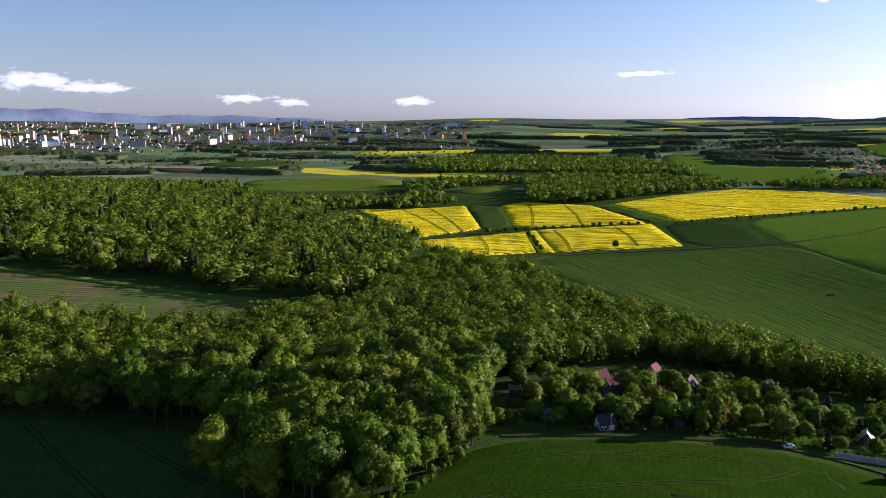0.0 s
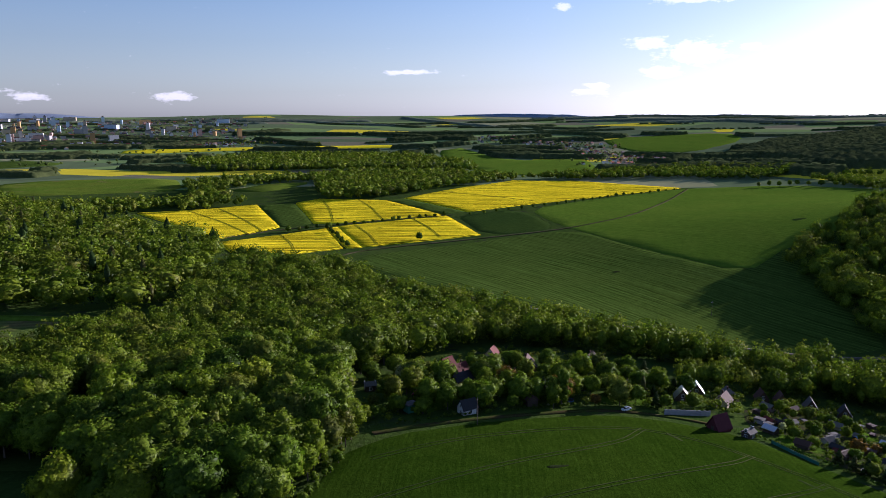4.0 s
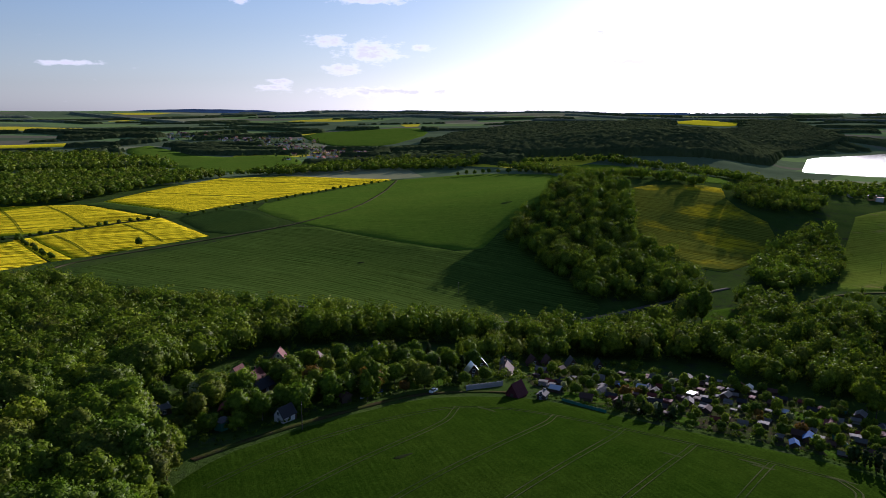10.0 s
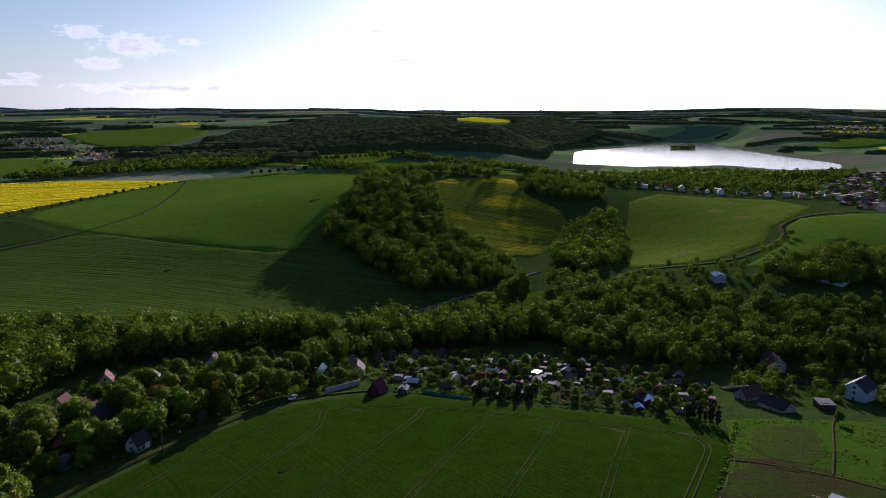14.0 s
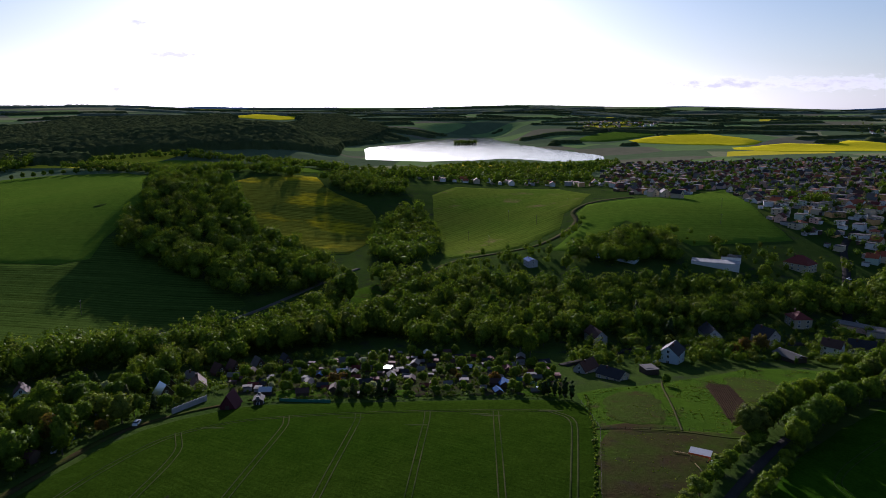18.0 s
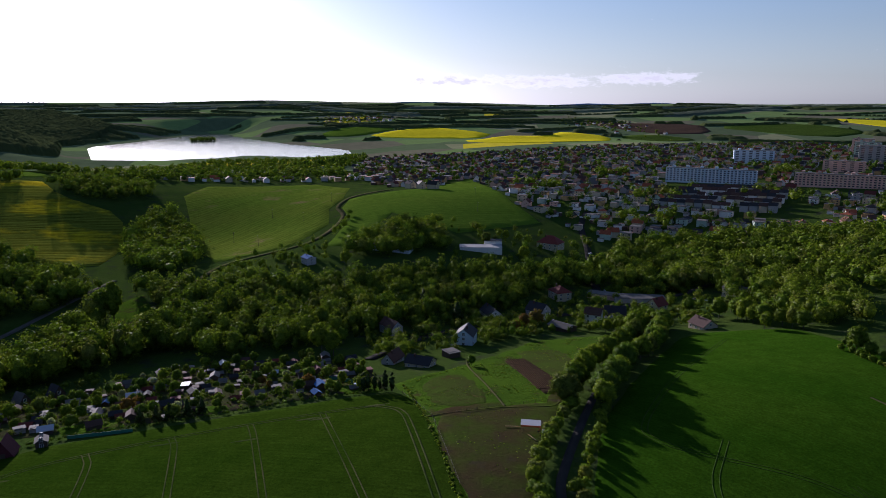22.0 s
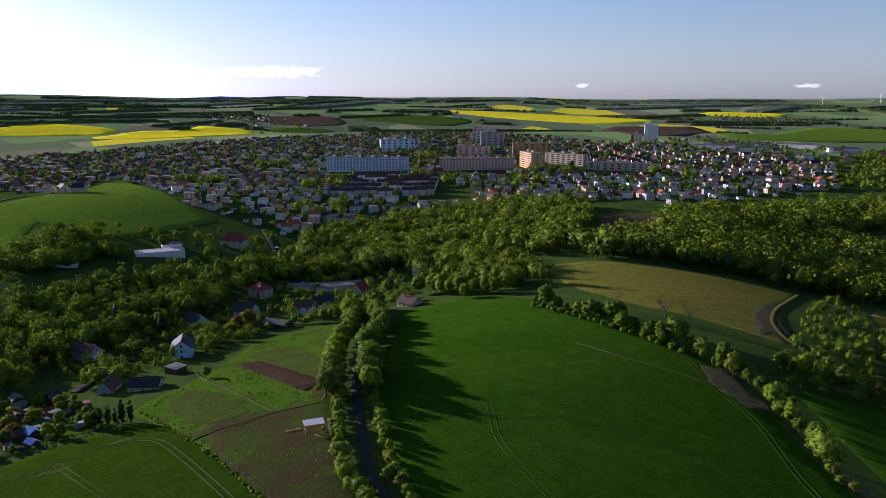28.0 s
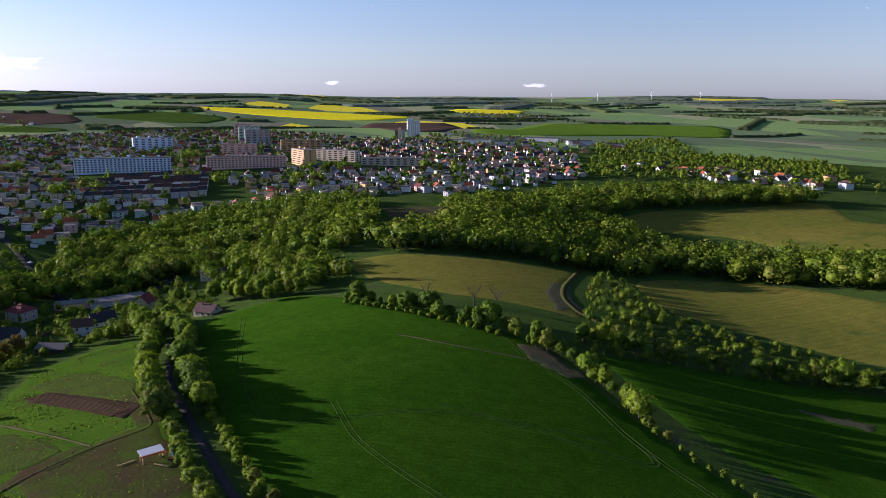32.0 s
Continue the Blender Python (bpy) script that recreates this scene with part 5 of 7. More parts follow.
def house_kit(label, w, d, floors, roof, wall, cover, rise=3.0, per=2, fine=False, name="house", sides=("front", "west"), chimney=True, category="house"):
    h = 2.8 * floors + 0.3
    parts = []
    if roof == "gable":
        parts += [("wall", solid("wall", [gable_wall(w, d, h, rise)], wall), None, []), ("roof", solid("roof", gable_roof(w, d, h, rise), cover), None, [])]
    elif roof == "hip":
        parts += [("wall", solid("wall", [box(0, 0, -6.0, w, d, h + 6.0)], wall), None, []), ("roof", solid("roof", hip_roof(w, d, h, rise), cover), None, [])]
    else:
        parts += [("wall", solid("wall", [box(0, 0, -6.0, w, d, h + 6.0)], wall), None, []), ("roof", solid("roof", [box(0, 0, h, w + 0.5, d + 0.5, 0.3), box(0.1 * w, 0.1 * d, h + 0.3, w * 0.8, d * 0.6, 0.12)], cover), None, [])]
    if chimney:
        parts.append(("chimney", solid("chimney", [box(w * 0.2, d * 0.12, h - 0.3, 0.6, 0.6, (rise if roof != "flat" else 0) + 1.2), box(w * 0.2, d * 0.12, h + 0.9 + (rise if roof != "flat" else 0), 0.75, 0.75, 0.12)], TILE_BROWN), None, []))
    for s in sides:
        parts += window_row(w, d, floors, per if s in ("front", "back") else max(1, per - 1), s, fine)
    if fine:
        parts.append(("door", DOOR, pose(w * 0.5 / per if per % 2 else 0, -d / 2, 0), []))
        if roof == "gable":
            parts += [("window", WINDOW_FRAME, pose(s * w / 2, 0, h + 0.3, 0, 0, 90 * s), [("pane", GLASS)]) for s in (-1, 1)]
    return Kit(name, label, category, parts)


# ---- the houses at the edge of the meadow ----
near_house = dict(fine=True, sides=("front", "west", "east", "back"))
# white wall in light blue render: bluish shade carried by the colour
house_kit("white two-storey house with a dark tiled roof", 12, 9.5, 2, "gable", BLUEWALL, TILE_DARK, 3.6, 2, **near_house).put(283, 54, -20 + 180)
house_kit("low house with a wide dark roof and a bright skylight", 15, 11, 1, "gable", CREAM, TILE_DARK, 3.2, 3, **near_house).put(232, 82, 60, size=0.78)
house_kit("grey farmhouse with a sunlit hipped roof", 14, 8, 1, "gable", GREY, TILE_BROWN, 4.4, 2, **near_house).put(242, 94, 150, size=0.78)
house_kit("small dark garage with a white roof edge", 7, 6, 1, "flat", TIMBER, SLATE, 0, 1, True, "garage", ("front",), False, "garage").put(249, 66, 25)
house_kit("old stone barn with a patched sunlit roof", 16, 9, 2, "gable", GREY, TILE_BROWN, 4.0, 2, **near_house).put(308, 92, 30, size=0.8)
house_kit("long white house in the shade of the wood", 16, 9, 1, "gable", WHITE, TILE_DARK, 3.8, 4, **near_house).put(352, 28, 10)
house_kit("dark roofed house with dormers", 12, 10, 2, "gable", GREY, TILE_DARK, 4.2, 2, **near_house).put(352, -2, 40)
house_kit("cream villa with a brick-red hipped roof", 13, 11, 2, "hip", CREAM, TILE_RED, 3.6, 3, **near_house).put(402, -30, 15)
house_kit("open barn with a pale sheet roof", 14, 9, 1, "gable", TIMBER, SLATE, 1.6, 1, True, "barn", ("front",), False, "barn").put(318, -8, 35)
house_kit("white gabled house by the street", 10, 8, 2, "gable", WHITE, TILE_BROWN, 3.2, 2, **near_house).put(340, -34, 60)
house_kit("white house with a long roof", 13, 9, 1, "gable", WHITE, TILE_DARK, 4.2, 3, **near_house).put(352, -52, 75)
house_kit("house with a bright orange tiled gable roof", 10, 9, 2, "gable", CREAM, TILE_RED, 4.2, 2, **near_house).put(357, -82, 120)
solar = house_kit("cream bungalow with solar panels on its roof", 12, 10, 1, "gable", CREAM, TILE_BROWN, 3.4, 3, **near_house).put(296, -83, 15)
for k in range(4):
    part("solar_panel", solid("solar_panel", [box(0, 0, 0, 1.9, 3.4, 0.08)], PANE), solar, "dark blue solar panel", pose(-4 + 2.05 * k, -2.7, 4.75, 32, 0, 0))
house_kit("large cream hall house with a low dark roof", 17, 11, 2, "gable", CREAM, TILE_DARK, 2.6, 4, **near_house).put(372, -145, 20)
house_kit("long yard hall with a flat grey roof", 34, 13, 1, "flat", GREY, SLATE, 0, 5, True, "hall", ("front",), False, "hall").put(392, -84, 75)
house_kit("brick workshop with a flat roof", 20, 10, 1, "flat", ROSE, SLATE, 0, 4, True, "workshop", ("front", "west"), False, "workshop").put(405, -62, 60)
works = house_kit("white flat-roofed works building", 44, 18, 1, "flat", WHITE, CONCRETE, 0, 7, True, "works_building", ("front", "west"), False, "works building")
works.put(512, 8, 82, size=0.8, z=gz(512, 8) + 0.8)
house_kit("white annex of the works", 20, 16, 2, "flat", WHITE, SLATE, 0, 4, True, "works_building", ("front", "west"), False, "works building").put(532, -6, 82, size=0.75, z=gz(532, -6) - 1.0)
house_kit("long blue-grey hall under the copse", 42, 12, 1, "flat", BLUEWALL, SLATE, 0, 7, True, "hall", ("front",), False, "hall").put(497, 88, 72)
# the villa is white; grey render puts its shade into the wall colour
house_kit("white villa with a blue pent roof", 13, 9, 2, "gable", GREY, BLUE, 2.0, 2, **near_house).put(461, 147, 30, size=0.8)
house_kit("big dark red roofed house above the works", 20, 14, 2, "hip", CREAM, TILE_RED, 6, 4, **near_house).put(534, -58, 50)
for x, y, turn in ((800, 34, 10), (815, 46, 30), (790, 20, 60)):
    house_kit("new house with a steep dark roof at the field's edge", 12, 9, 2, "gable", CREAM, TILE_DARK, 4, 2, sides=("front", "west")).put(x, y, turn)

# ---- cottages and huts of the garden plots ----
COTTAGES = [  # x, y, turn, width, depth, wall, roof, rise, label
    (58, 244, 15, 7, 5, WHITE, TILE_DARK, 3.2, "white garden cottage with a steep black roof"),
    (69, 302, 30, 7, 6, CREAM, TILE_RED, 3.4, "garden cottage with a red tiled roof"),
    (72, 293, 30, 8, 6, CREAM, TILE_RED, 3.2, "garden cottage with a faded red roof"),
    (68, 280, 20, 10, 7, TIMBER, TILE_DARK, 2.8, "dark timber cottage under a black roof"),
    (97, 318, 50, 7, 6, CREAM, TILE_RED, 3.6, "upper cottage with a bright red roof"),
    (98, 305, 20, 9, 6, CREAM, TILE_RED, 3.0, "low cottage with a red roof and terrace"),
    (108, 302, 60, 8, 7, TIMBER, TILE_BROWN, 3.4, "brown cottage between conifers"),
    (91, 279, 10, 10, 7, TIMBER, TILE_DARK, 3.0, "dark shed-like cottage in the trees"),
    (106, 292, 70, 7, 7, TIMBER, TILE_DARK, 4.2, "steep dark cottage behind the maple"),
    (147, 312, 40, 8, 6, BLUEWALL, TILE_BROWN, 3.0, "pale blue cottage at the wood's edge"),
    (29, 279, 0, 5, 4, TIMBER, SLATE, 1.2, "small grey tool shed in the shade"),
    (160, 256, 60, 6, 7, TIMBER, SHINY, 4.4, "steep cottage with a glaring metal roof"),
    (174, 265, 60, 6, 7, TIMBER, SHINY, 4.4, "steep cottage with a bright tin roof"),
    (178, 252, 35, 9, 7, CREAM, TILE_BROWN, 3.6, "cream cottage with a sunlit brown gable"),
    (190, 262, 75, 9, 6, CREAM, SLATE, 2.6, "long cottage with a pale roof"),
    (213, 256, 60, 6, 6, TIMBER, TILE_BROWN, 4.4, "steep A-frame hut with a pale edge"),
    (222, 248, 55, 6, 6, TIMBER, SLATE, 4.4, "steep A-frame hut beside the wood"),
    (205, 259, 65, 6, 6, TIMBER, TILE_BROWN, 4.2, "narrow A-frame hut under the trees"),
    (231, 238, 50, 6, 6, TIMBER, TILE_DARK, 4.4, "dark A-frame hut by the stream wood"),
    (158, 213, 20, 5, 4, TIMBER, SLATE, 1.2, "small hut with a white pent roof"),
]
cottage_kits = {}
for x, y, turn, w, d, wall, cover, rise, label in COTTAGES:
    key = (w, d, wall.name, cover.name, rise)
    if key not in cottage_kits:
        cottage_kits[key] = house_kit(label, w, d, 1, "gable", wall, cover, rise, 1, True, "cottage", ("front", "west"), w > 7, "cottage")
    cottage_kits[key].put(x, y, turn, "garden cottages", label, 0.86)
# the red A-frame barn on the field's edge
barn = thing("barn", "dark red A-frame barn at the field's edge", "barn", "", 151, 221, gz(151, 221) + 0.2, 10)
barn.scale = (0.84, 0.84, 0.84)
part("wall", solid("wall", [gable_wall(8, 7, 1.2, 5.6)], BARNRED), barn)
part("roof", solid("roof", gable_roof(8.4, 7.2, 1.3, 5.7, 0.4), BARNRED), barn)
part("door", solid("door", [box(0, 0, 0, 1.8, 0.15, 2.2)], TIMBER), barn, "", pose(-4, 0, 0, 0, 0, 90))

HUT_LOOKS = [("brown felt", TIMBER, TILE_BROWN), ("grey sheet", TIMBER, SLATE), ("red tile", TIMBER, TILE_RED), ("dark felt", TIMBER, TILE_DARK),
             ("pale sheet", GREY, SLATE), ("bright tin", TIMBER, SHINY), ("blue tarpaulin", TIMBER, BLUE), ("green", GREENNET, SLATE)]
HUTS = [Kit("garden_hut", f"small garden hut with a {look} roof", "hut",
            house_kit("", w, d, 1, roof, wall, cover, rise, 1, False, sides=("front",), chimney=False).parts + [("door", DOOR, pose(w * 0.3, -d / 2, 0), [])])
        for look, wall, cover in HUT_LOOKS for w, d, roof, rise in ((5.5, 4.2, "gable", 1.3), (4.2, 3.4, "flat", 0))]
PLOTS = [(172, 200), (170, 226), (182, 244), (205, 250), (232, 226), (258, 196), (262, 170), (258, 130), (248, 112), (220, 104), (192, 100), (190, 118), (182, 142), (176, 168)]
hut_rng = random.Random(12)
hut_spots = scatter(PLOTS, 8.6, 31, 0.46)
hut_weights = [8, 6, 8, 8, 4, 3, 6, 5, 4, 4, 1.5, 2, 1, 1, 1, 1]
hut_spots = hut_spots[np.random.RandomState(4).permutation(len(hut_spots))[:118]]
for x, y in hut_spots:
    hut_rng.choices(HUTS, hut_weights)[0].put(x, y, hut_rng.choice([15, 105]) + hut_rng.uniform(-14, 14), "garden huts", size=hut_rng.uniform(0.55, 0.88))
for x, y in ((45, 262), (38, 250), (84, 262), (118, 268), (132, 262), (128, 290), (52, 270), (140, 280), (86, 250)):
    hut_rng.choices(HUTS, hut_weights)[0].put(x, y, hut_rng.uniform(0, 90), "garden huts")
# lawns between the plots
LAWNS = [[(164, 206), (178, 218), (182, 200), (172, 190)], [(186, 100), (206, 103), (210, 116), (190, 118)], [(78, 266), (96, 268), (98, 258), (84, 252)], [(176, 172), (186, 174), (188, 160), (179, 156)],
         [(205, 225), (222, 222), (220, 208), (206, 210)], [(228, 150), (242, 146), (238, 132), (226, 134)], [(40, 246), (56, 254), (54, 262), (40, 258)], [(120, 250), (142, 250), (140, 260), (122, 262)]]
for k, poly in enumerate(LAWNS):
    ob = new("lawn", sheet(rounded(poly, 2), 0.36 + 0.02 * k, 4, MEADOW, 0.3, name="lawn"))
    tagged(ob, "mown garden lawn in evening sun", "lawn", kind="structure")
ob = new("garden_soil", sheet(PLOTS, 0.3, 6, GARDEN, 0.5, name="garden_soil"))
tagged(ob, "green garden ground with soil beds and paths", "ground", kind="structure")


def fence_run(line, panel, high, thick, material, name, label, category, lift=0.25, part_name="panel"):
    """A wall, net or fence in panels along a line."""
    run = thing(name, label, category)
    pts = densify(line, panel, 0.0, random.Random(2), False)
    for (x0, y0), (x1, y1) in zip(pts, pts[1:]):
        n = math.hypot(x1 - x0, y1 - y0)
        if n < 0.3:
            continue
        me = solid(part_name, [box(0, 0, -0.3, n * 0.97, thick, high + 0.3), box(-n / 2, 0, -0.3, 0.14, thick * 1.6, high + 0.45)], material)
        x, y = (x0 + x1) / 2, (y0 + y1) / 2
        part(part_name, me, run, "", pose(x, y, gz(x, y) + lift, 0, 0, math.degrees(math.atan2(y1 - y0, x1 - x0))))


def wire_fence(line, label):
    run = thing("field_fence", label, "fence")
    pts = densify(line, 4.0, 0.0, random.Random(2), False)
    post = make_mesh("post", *limb_arrays([((0, 0, -0.3), (0, 0, 1.1), 0.07, 0.06)], 6), TIMBER)
    for x, y in pts:
        part("post", post, run, "", pose(x, y, gz(x, y) + 0.25))
    for h in (0.5, 0.95):
        for (x0, y0), (x1, y1) in zip(pts, pts[1:]):
            part("wire", make_mesh("wire", *limb_arrays([((x0, y0, gz(x0, y0) + 0.25 + h), (x1, y1, gz(x1, y1) + 0.25 + h), 0.02, 0.02)], 3), SLATE), run)


fence_run([(138, 237), (159, 236)], 2.2, 2.0, 0.18, CONCRETE, "garden_wall", "grey concrete panel wall along the track", "wall")
fence_run([(163, 207), (163, 196), (164, 186)], 2.6, 1.0, 0.06, GREENNET, "net_fence", "turquoise green net fence at the field's edge", "fence")
fence_run([(205, 112), (214, 122)], 2.6, 1.6, 0.06, GREENNET, "net_fence", "green net fence among the garden trees", "fence")
wire_fence([(182, 93), (150, 85), (120, 84), (96, 83)], "low wire fence along the meadow's edge")
wire_fence([(149, 85), (156, 61), (158, 39)], "low wire fence round the bare paddock")

# ---- the timber shelter and the digger on the bare plot ----
shelter = thing("shelter", "open timber shelter with a white roof and orange fascia", "shelter", "", 130, 56, gz(130, 56) + 0.4, -105)
for x, y in ((-2.6, -1.2), (2.6, -1.2), (2.6, 1.2), (-2.6, 1.2)):
    part("post", solid("post", [box(x, y, -0.3, 0.16, 0.16, 2.9)], PINEWOOD), shelter)
part("roof", solid("roof", [([(-3.1, -1.7, 2.4), (3.1, -1.7, 2.4), (3.1, 1.7, 2.8), (-3.1, 1.7, 2.8), (-3.1, -1.7, 2.52), (3.1, -1.7, 2.52), (3.1, 1.7, 2.92), (-3.1, 1.7, 2.92)], [(3, 2, 1, 0), (4, 5, 6, 7), (0, 1, 5, 4), (1, 2, 6, 5), (2, 3, 7, 6), (3, 0, 4, 7)])], WHITE), shelter)
part("fascia", solid("fascia", [box(0, -1.78, 2.0, 6.2, 0.1, 0.52)], ORANGE), shelter, "bright orange fascia board")
for y in (-1.2, 1.2):
    part("beam", solid("beam", [box(0, y, 2.35, 6.2, 0.14, 0.18)], PINEWOOD), shelter)
for x, y, t in ((124, 57, 20), (134, 61, 80), (127, 52, -30)):
    plank = new("timber_beam", solid("timber_beam", [box(0, 0, 0, 4.5, 0.22, 0.22)], PINEWOOD))
    plank.matrix_basis = pose(x, y, gz(x, y) + 0.5, 0, 0, t)
    tagged(plank, "pale new timber beam lying by the shelter", "timber", "loose timber")
digger = thing("digger", "small orange and white digger beside the shelter", "digger", "", 124.5, 53, gz(124.5, 53) + 0.45, 30)
for s in (-0.7, 0.7):
    part("track", solid("track", [box(0, s, 0, 2.2, 0.4, 0.5, 0.85)], RUBBER), digger)
part("body", solid("body", [box(-0.3, 0, 0.5, 1.6, 1.4, 0.7, 0.9)], ORANGE), digger)
part("cab", solid("cab", [box(0.1, 0.2, 1.2, 1.0, 0.9, 1.2, 0.85)], CARWHITE), digger)
part("boom", make_mesh("boom", *limb_arrays([((0.6, -0.2, 0.9), (2.0, -0.2, 2.2), 0.14, 0.1), ((2.0, -0.2, 2.2), (2.9, -0.2, 0.7), 0.1, 0.08)]), ORANGE), digger)
part("bucket", solid("bucket", [box(2.9, -0.2, 0.3, 0.5, 0.6, 0.5, 0.7)], RUBBER), digger)

# ---- parked cars, a trampoline, poles ----
WHEEL = make_mesh("wheel", *limb_arrays([((0, -0.1, 0), (0, 0.1, 0), 0.32, 0.32), ((0, -0.11, 0), (0, -0.1, 0), 0.01, 0.32), ((0, 0.1, 0), (0, 0.11, 0), 0.32, 0.01)], 10), RUBBER)
CABIN = solid("cabin", [box(-0.15, 0, 0.95, 2.3, 1.5, 0.5, 0.78)], PANE)
LAMP_MESH = solid("headlight", [box(0, 0, 0, 0.08, 0.3, 0.15)], FRAME_WHITE)
BODIES = {m.name: solid("body", [box(0, 0, 0.3, 4.2, 1.72, 0.65, 0.93), box(-0.15, 0, 1.42, 1.7, 1.15, 0.06)], m) for m in (CARWHITE, CARDARK, SLATE)}


def car(x, y, turn, paint, label):
    ob = thing("car", label, "car", "parked cars", x, y, gz(x, y) + 0.5, turn)
    part("body", BODIES[paint.name], ob)
    part("cabin", CABIN, ob)
    for a in (-1.3, 1.3):
        for b in (-0.8, 0.8):
            part("wheel", WHEEL, ob, "", pose(a, b, 0.32))
    for b in (-0.6, 0.6):
        part("headlight", LAMP_MESH, ob, "", pose(2.08, b, 0.65))


car(123, 240.5, 15, CARWHITE, "white car parked on the garden track")
car(94, 248, 40, CARWHITE, "pale car under the birch trees")
car(372, -123, 60, CARWHITE, "white van-like car in the farm yard")
car(378, -118, 60, SLATE, "grey car in the farm yard")
car(270, 62, 20, CARDARK, "dark car beside the white house")
for x, y, t in ((420, -70, 20), (455, -78, 10), (520, -90, 15), (640, -118, 25), (700, -150, 25), (560, -102, 15), (760, -182, 30)):
    car(x, y, t, random.Random(x).choice([CARWHITE, CARDARK, SLATE]), "car parked along the town street")
tramp = thing("trampoline", "round dark trampoline on a garden lawn", "trampoline", "", 103, 251, gz(103, 251) + 0.4)
part("mat", make_mesh("mat", *limb_arrays([((0, 0, 0.8), (0, 0, 0.85), 1.9, 1.9), ((0, 0, 0.85), (0, 0, 0.86), 1.9, 0.01)], 16), RUBBER), tramp)
part("rim", make_mesh("rim", *limb_arrays([((0, 0, 0.74), (0, 0, 0.92), 2.1, 2.1)], 16), BLUE), tramp)
for k in range(4):
    part("leg", make_mesh("leg", *limb_arrays([((1.9 * math.cos(k * 1.57), 1.9 * math.sin(k * 1.57), -0.3), (1.9 * math.cos(k * 1.57), 1.9 * math.sin(k * 1.57), 0.8), 0.05, 0.05)]), SLATE), tramp)
POLE = make_mesh("pole", *limb_arrays([((0, 0, -0.8), (0, 0, 10), 0.16, 0.1)], 8), BARK)
ARM = solid("crossarm", [box(0, 0, 9.3, 2.2, 0.14, 0.14)], BARK)
INSULATOR = make_mesh("insulator", *limb_arrays([((0, 0, 9.44), (0, 0, 9.7), 0.07, 0.04)], 6), FRAME_WHITE)
for x, y, t in ((-98, 241, 20), (-91, 416, 20), (57, 231, 60), (558, 197, 40), (650, 165, 40), (735, 140, 40), (690, 200, 20), (600, 225, 40), (300, 415, 30), (640, -10, 60), (720, -20, 60)):
    ob = thing("power_pole", "wooden power pole with a crossarm", "power pole", "power poles", x, y, gz(x, y) + 0.2, t)
    part("pole", POLE, ob)
    part("crossarm", ARM, ob)
    for a in (-0.95, 0, 0.95):
        part("insulator", INSULATOR, ob, "", pose(a, 0, 0))

# ---- the town ----
TOWN = [(861, 68), (711, -34), (627, -82), (560, -125), (545, -230), (490, -355), (440, -400), (385, -440), (362, -560), (350, -700), (470, -900), (800, -960), (900, -900), (1235, -946), (1500, -900), (1600, -469), (1560, -187), (1560, 60), (1359, 124), (1031, 107)]
BLOCKS = [  # ends of the front, depth, floors, wall, label
    ((864, -306), (798, -398), 13, 6, BLUEWALL, "long blue-white panel block of flats"),
    ((766, -429), (707, -512), 13, 5, ROSE, "pink and cream panel block of flats"),
    ((722, -548), (680, -532), 18, 7, OCHRE, "tall orange block of flats"),
    ((730, -597), (666, -610), 13, 5, CREAM, "cream block of flats with blue bays"),
    ((1075, -513), (1050, -570), 13, 7, BLUEWALL, "pale blue tower block behind the slab blocks"),
    ((905, -560), (870, -600), 13, 5, ROSE, "orange-pink block of flats"),
    ((860, -640), (820, -690), 13, 6, OCHRE, "ochre block of flats"),
    ((1010, -690), (985, -725), 16, 9, GREY, "grey tower block on the town's far side"),
    ((1090, -740), (1066, -772), 16, 9, MINT, "mint tower block on the town's far side"),
    ((1180, -800), (1158, -828), 16, 9, ROSE, "rose tower block on the town's far side"),
    ((640, -590), (560, -640), 11, 3, CREAM, "low row of flats with a flat roof"),
    ((830, -480), (800, -520), 11, 2, MINT, "low green school block between the flats"),
]
taken = []


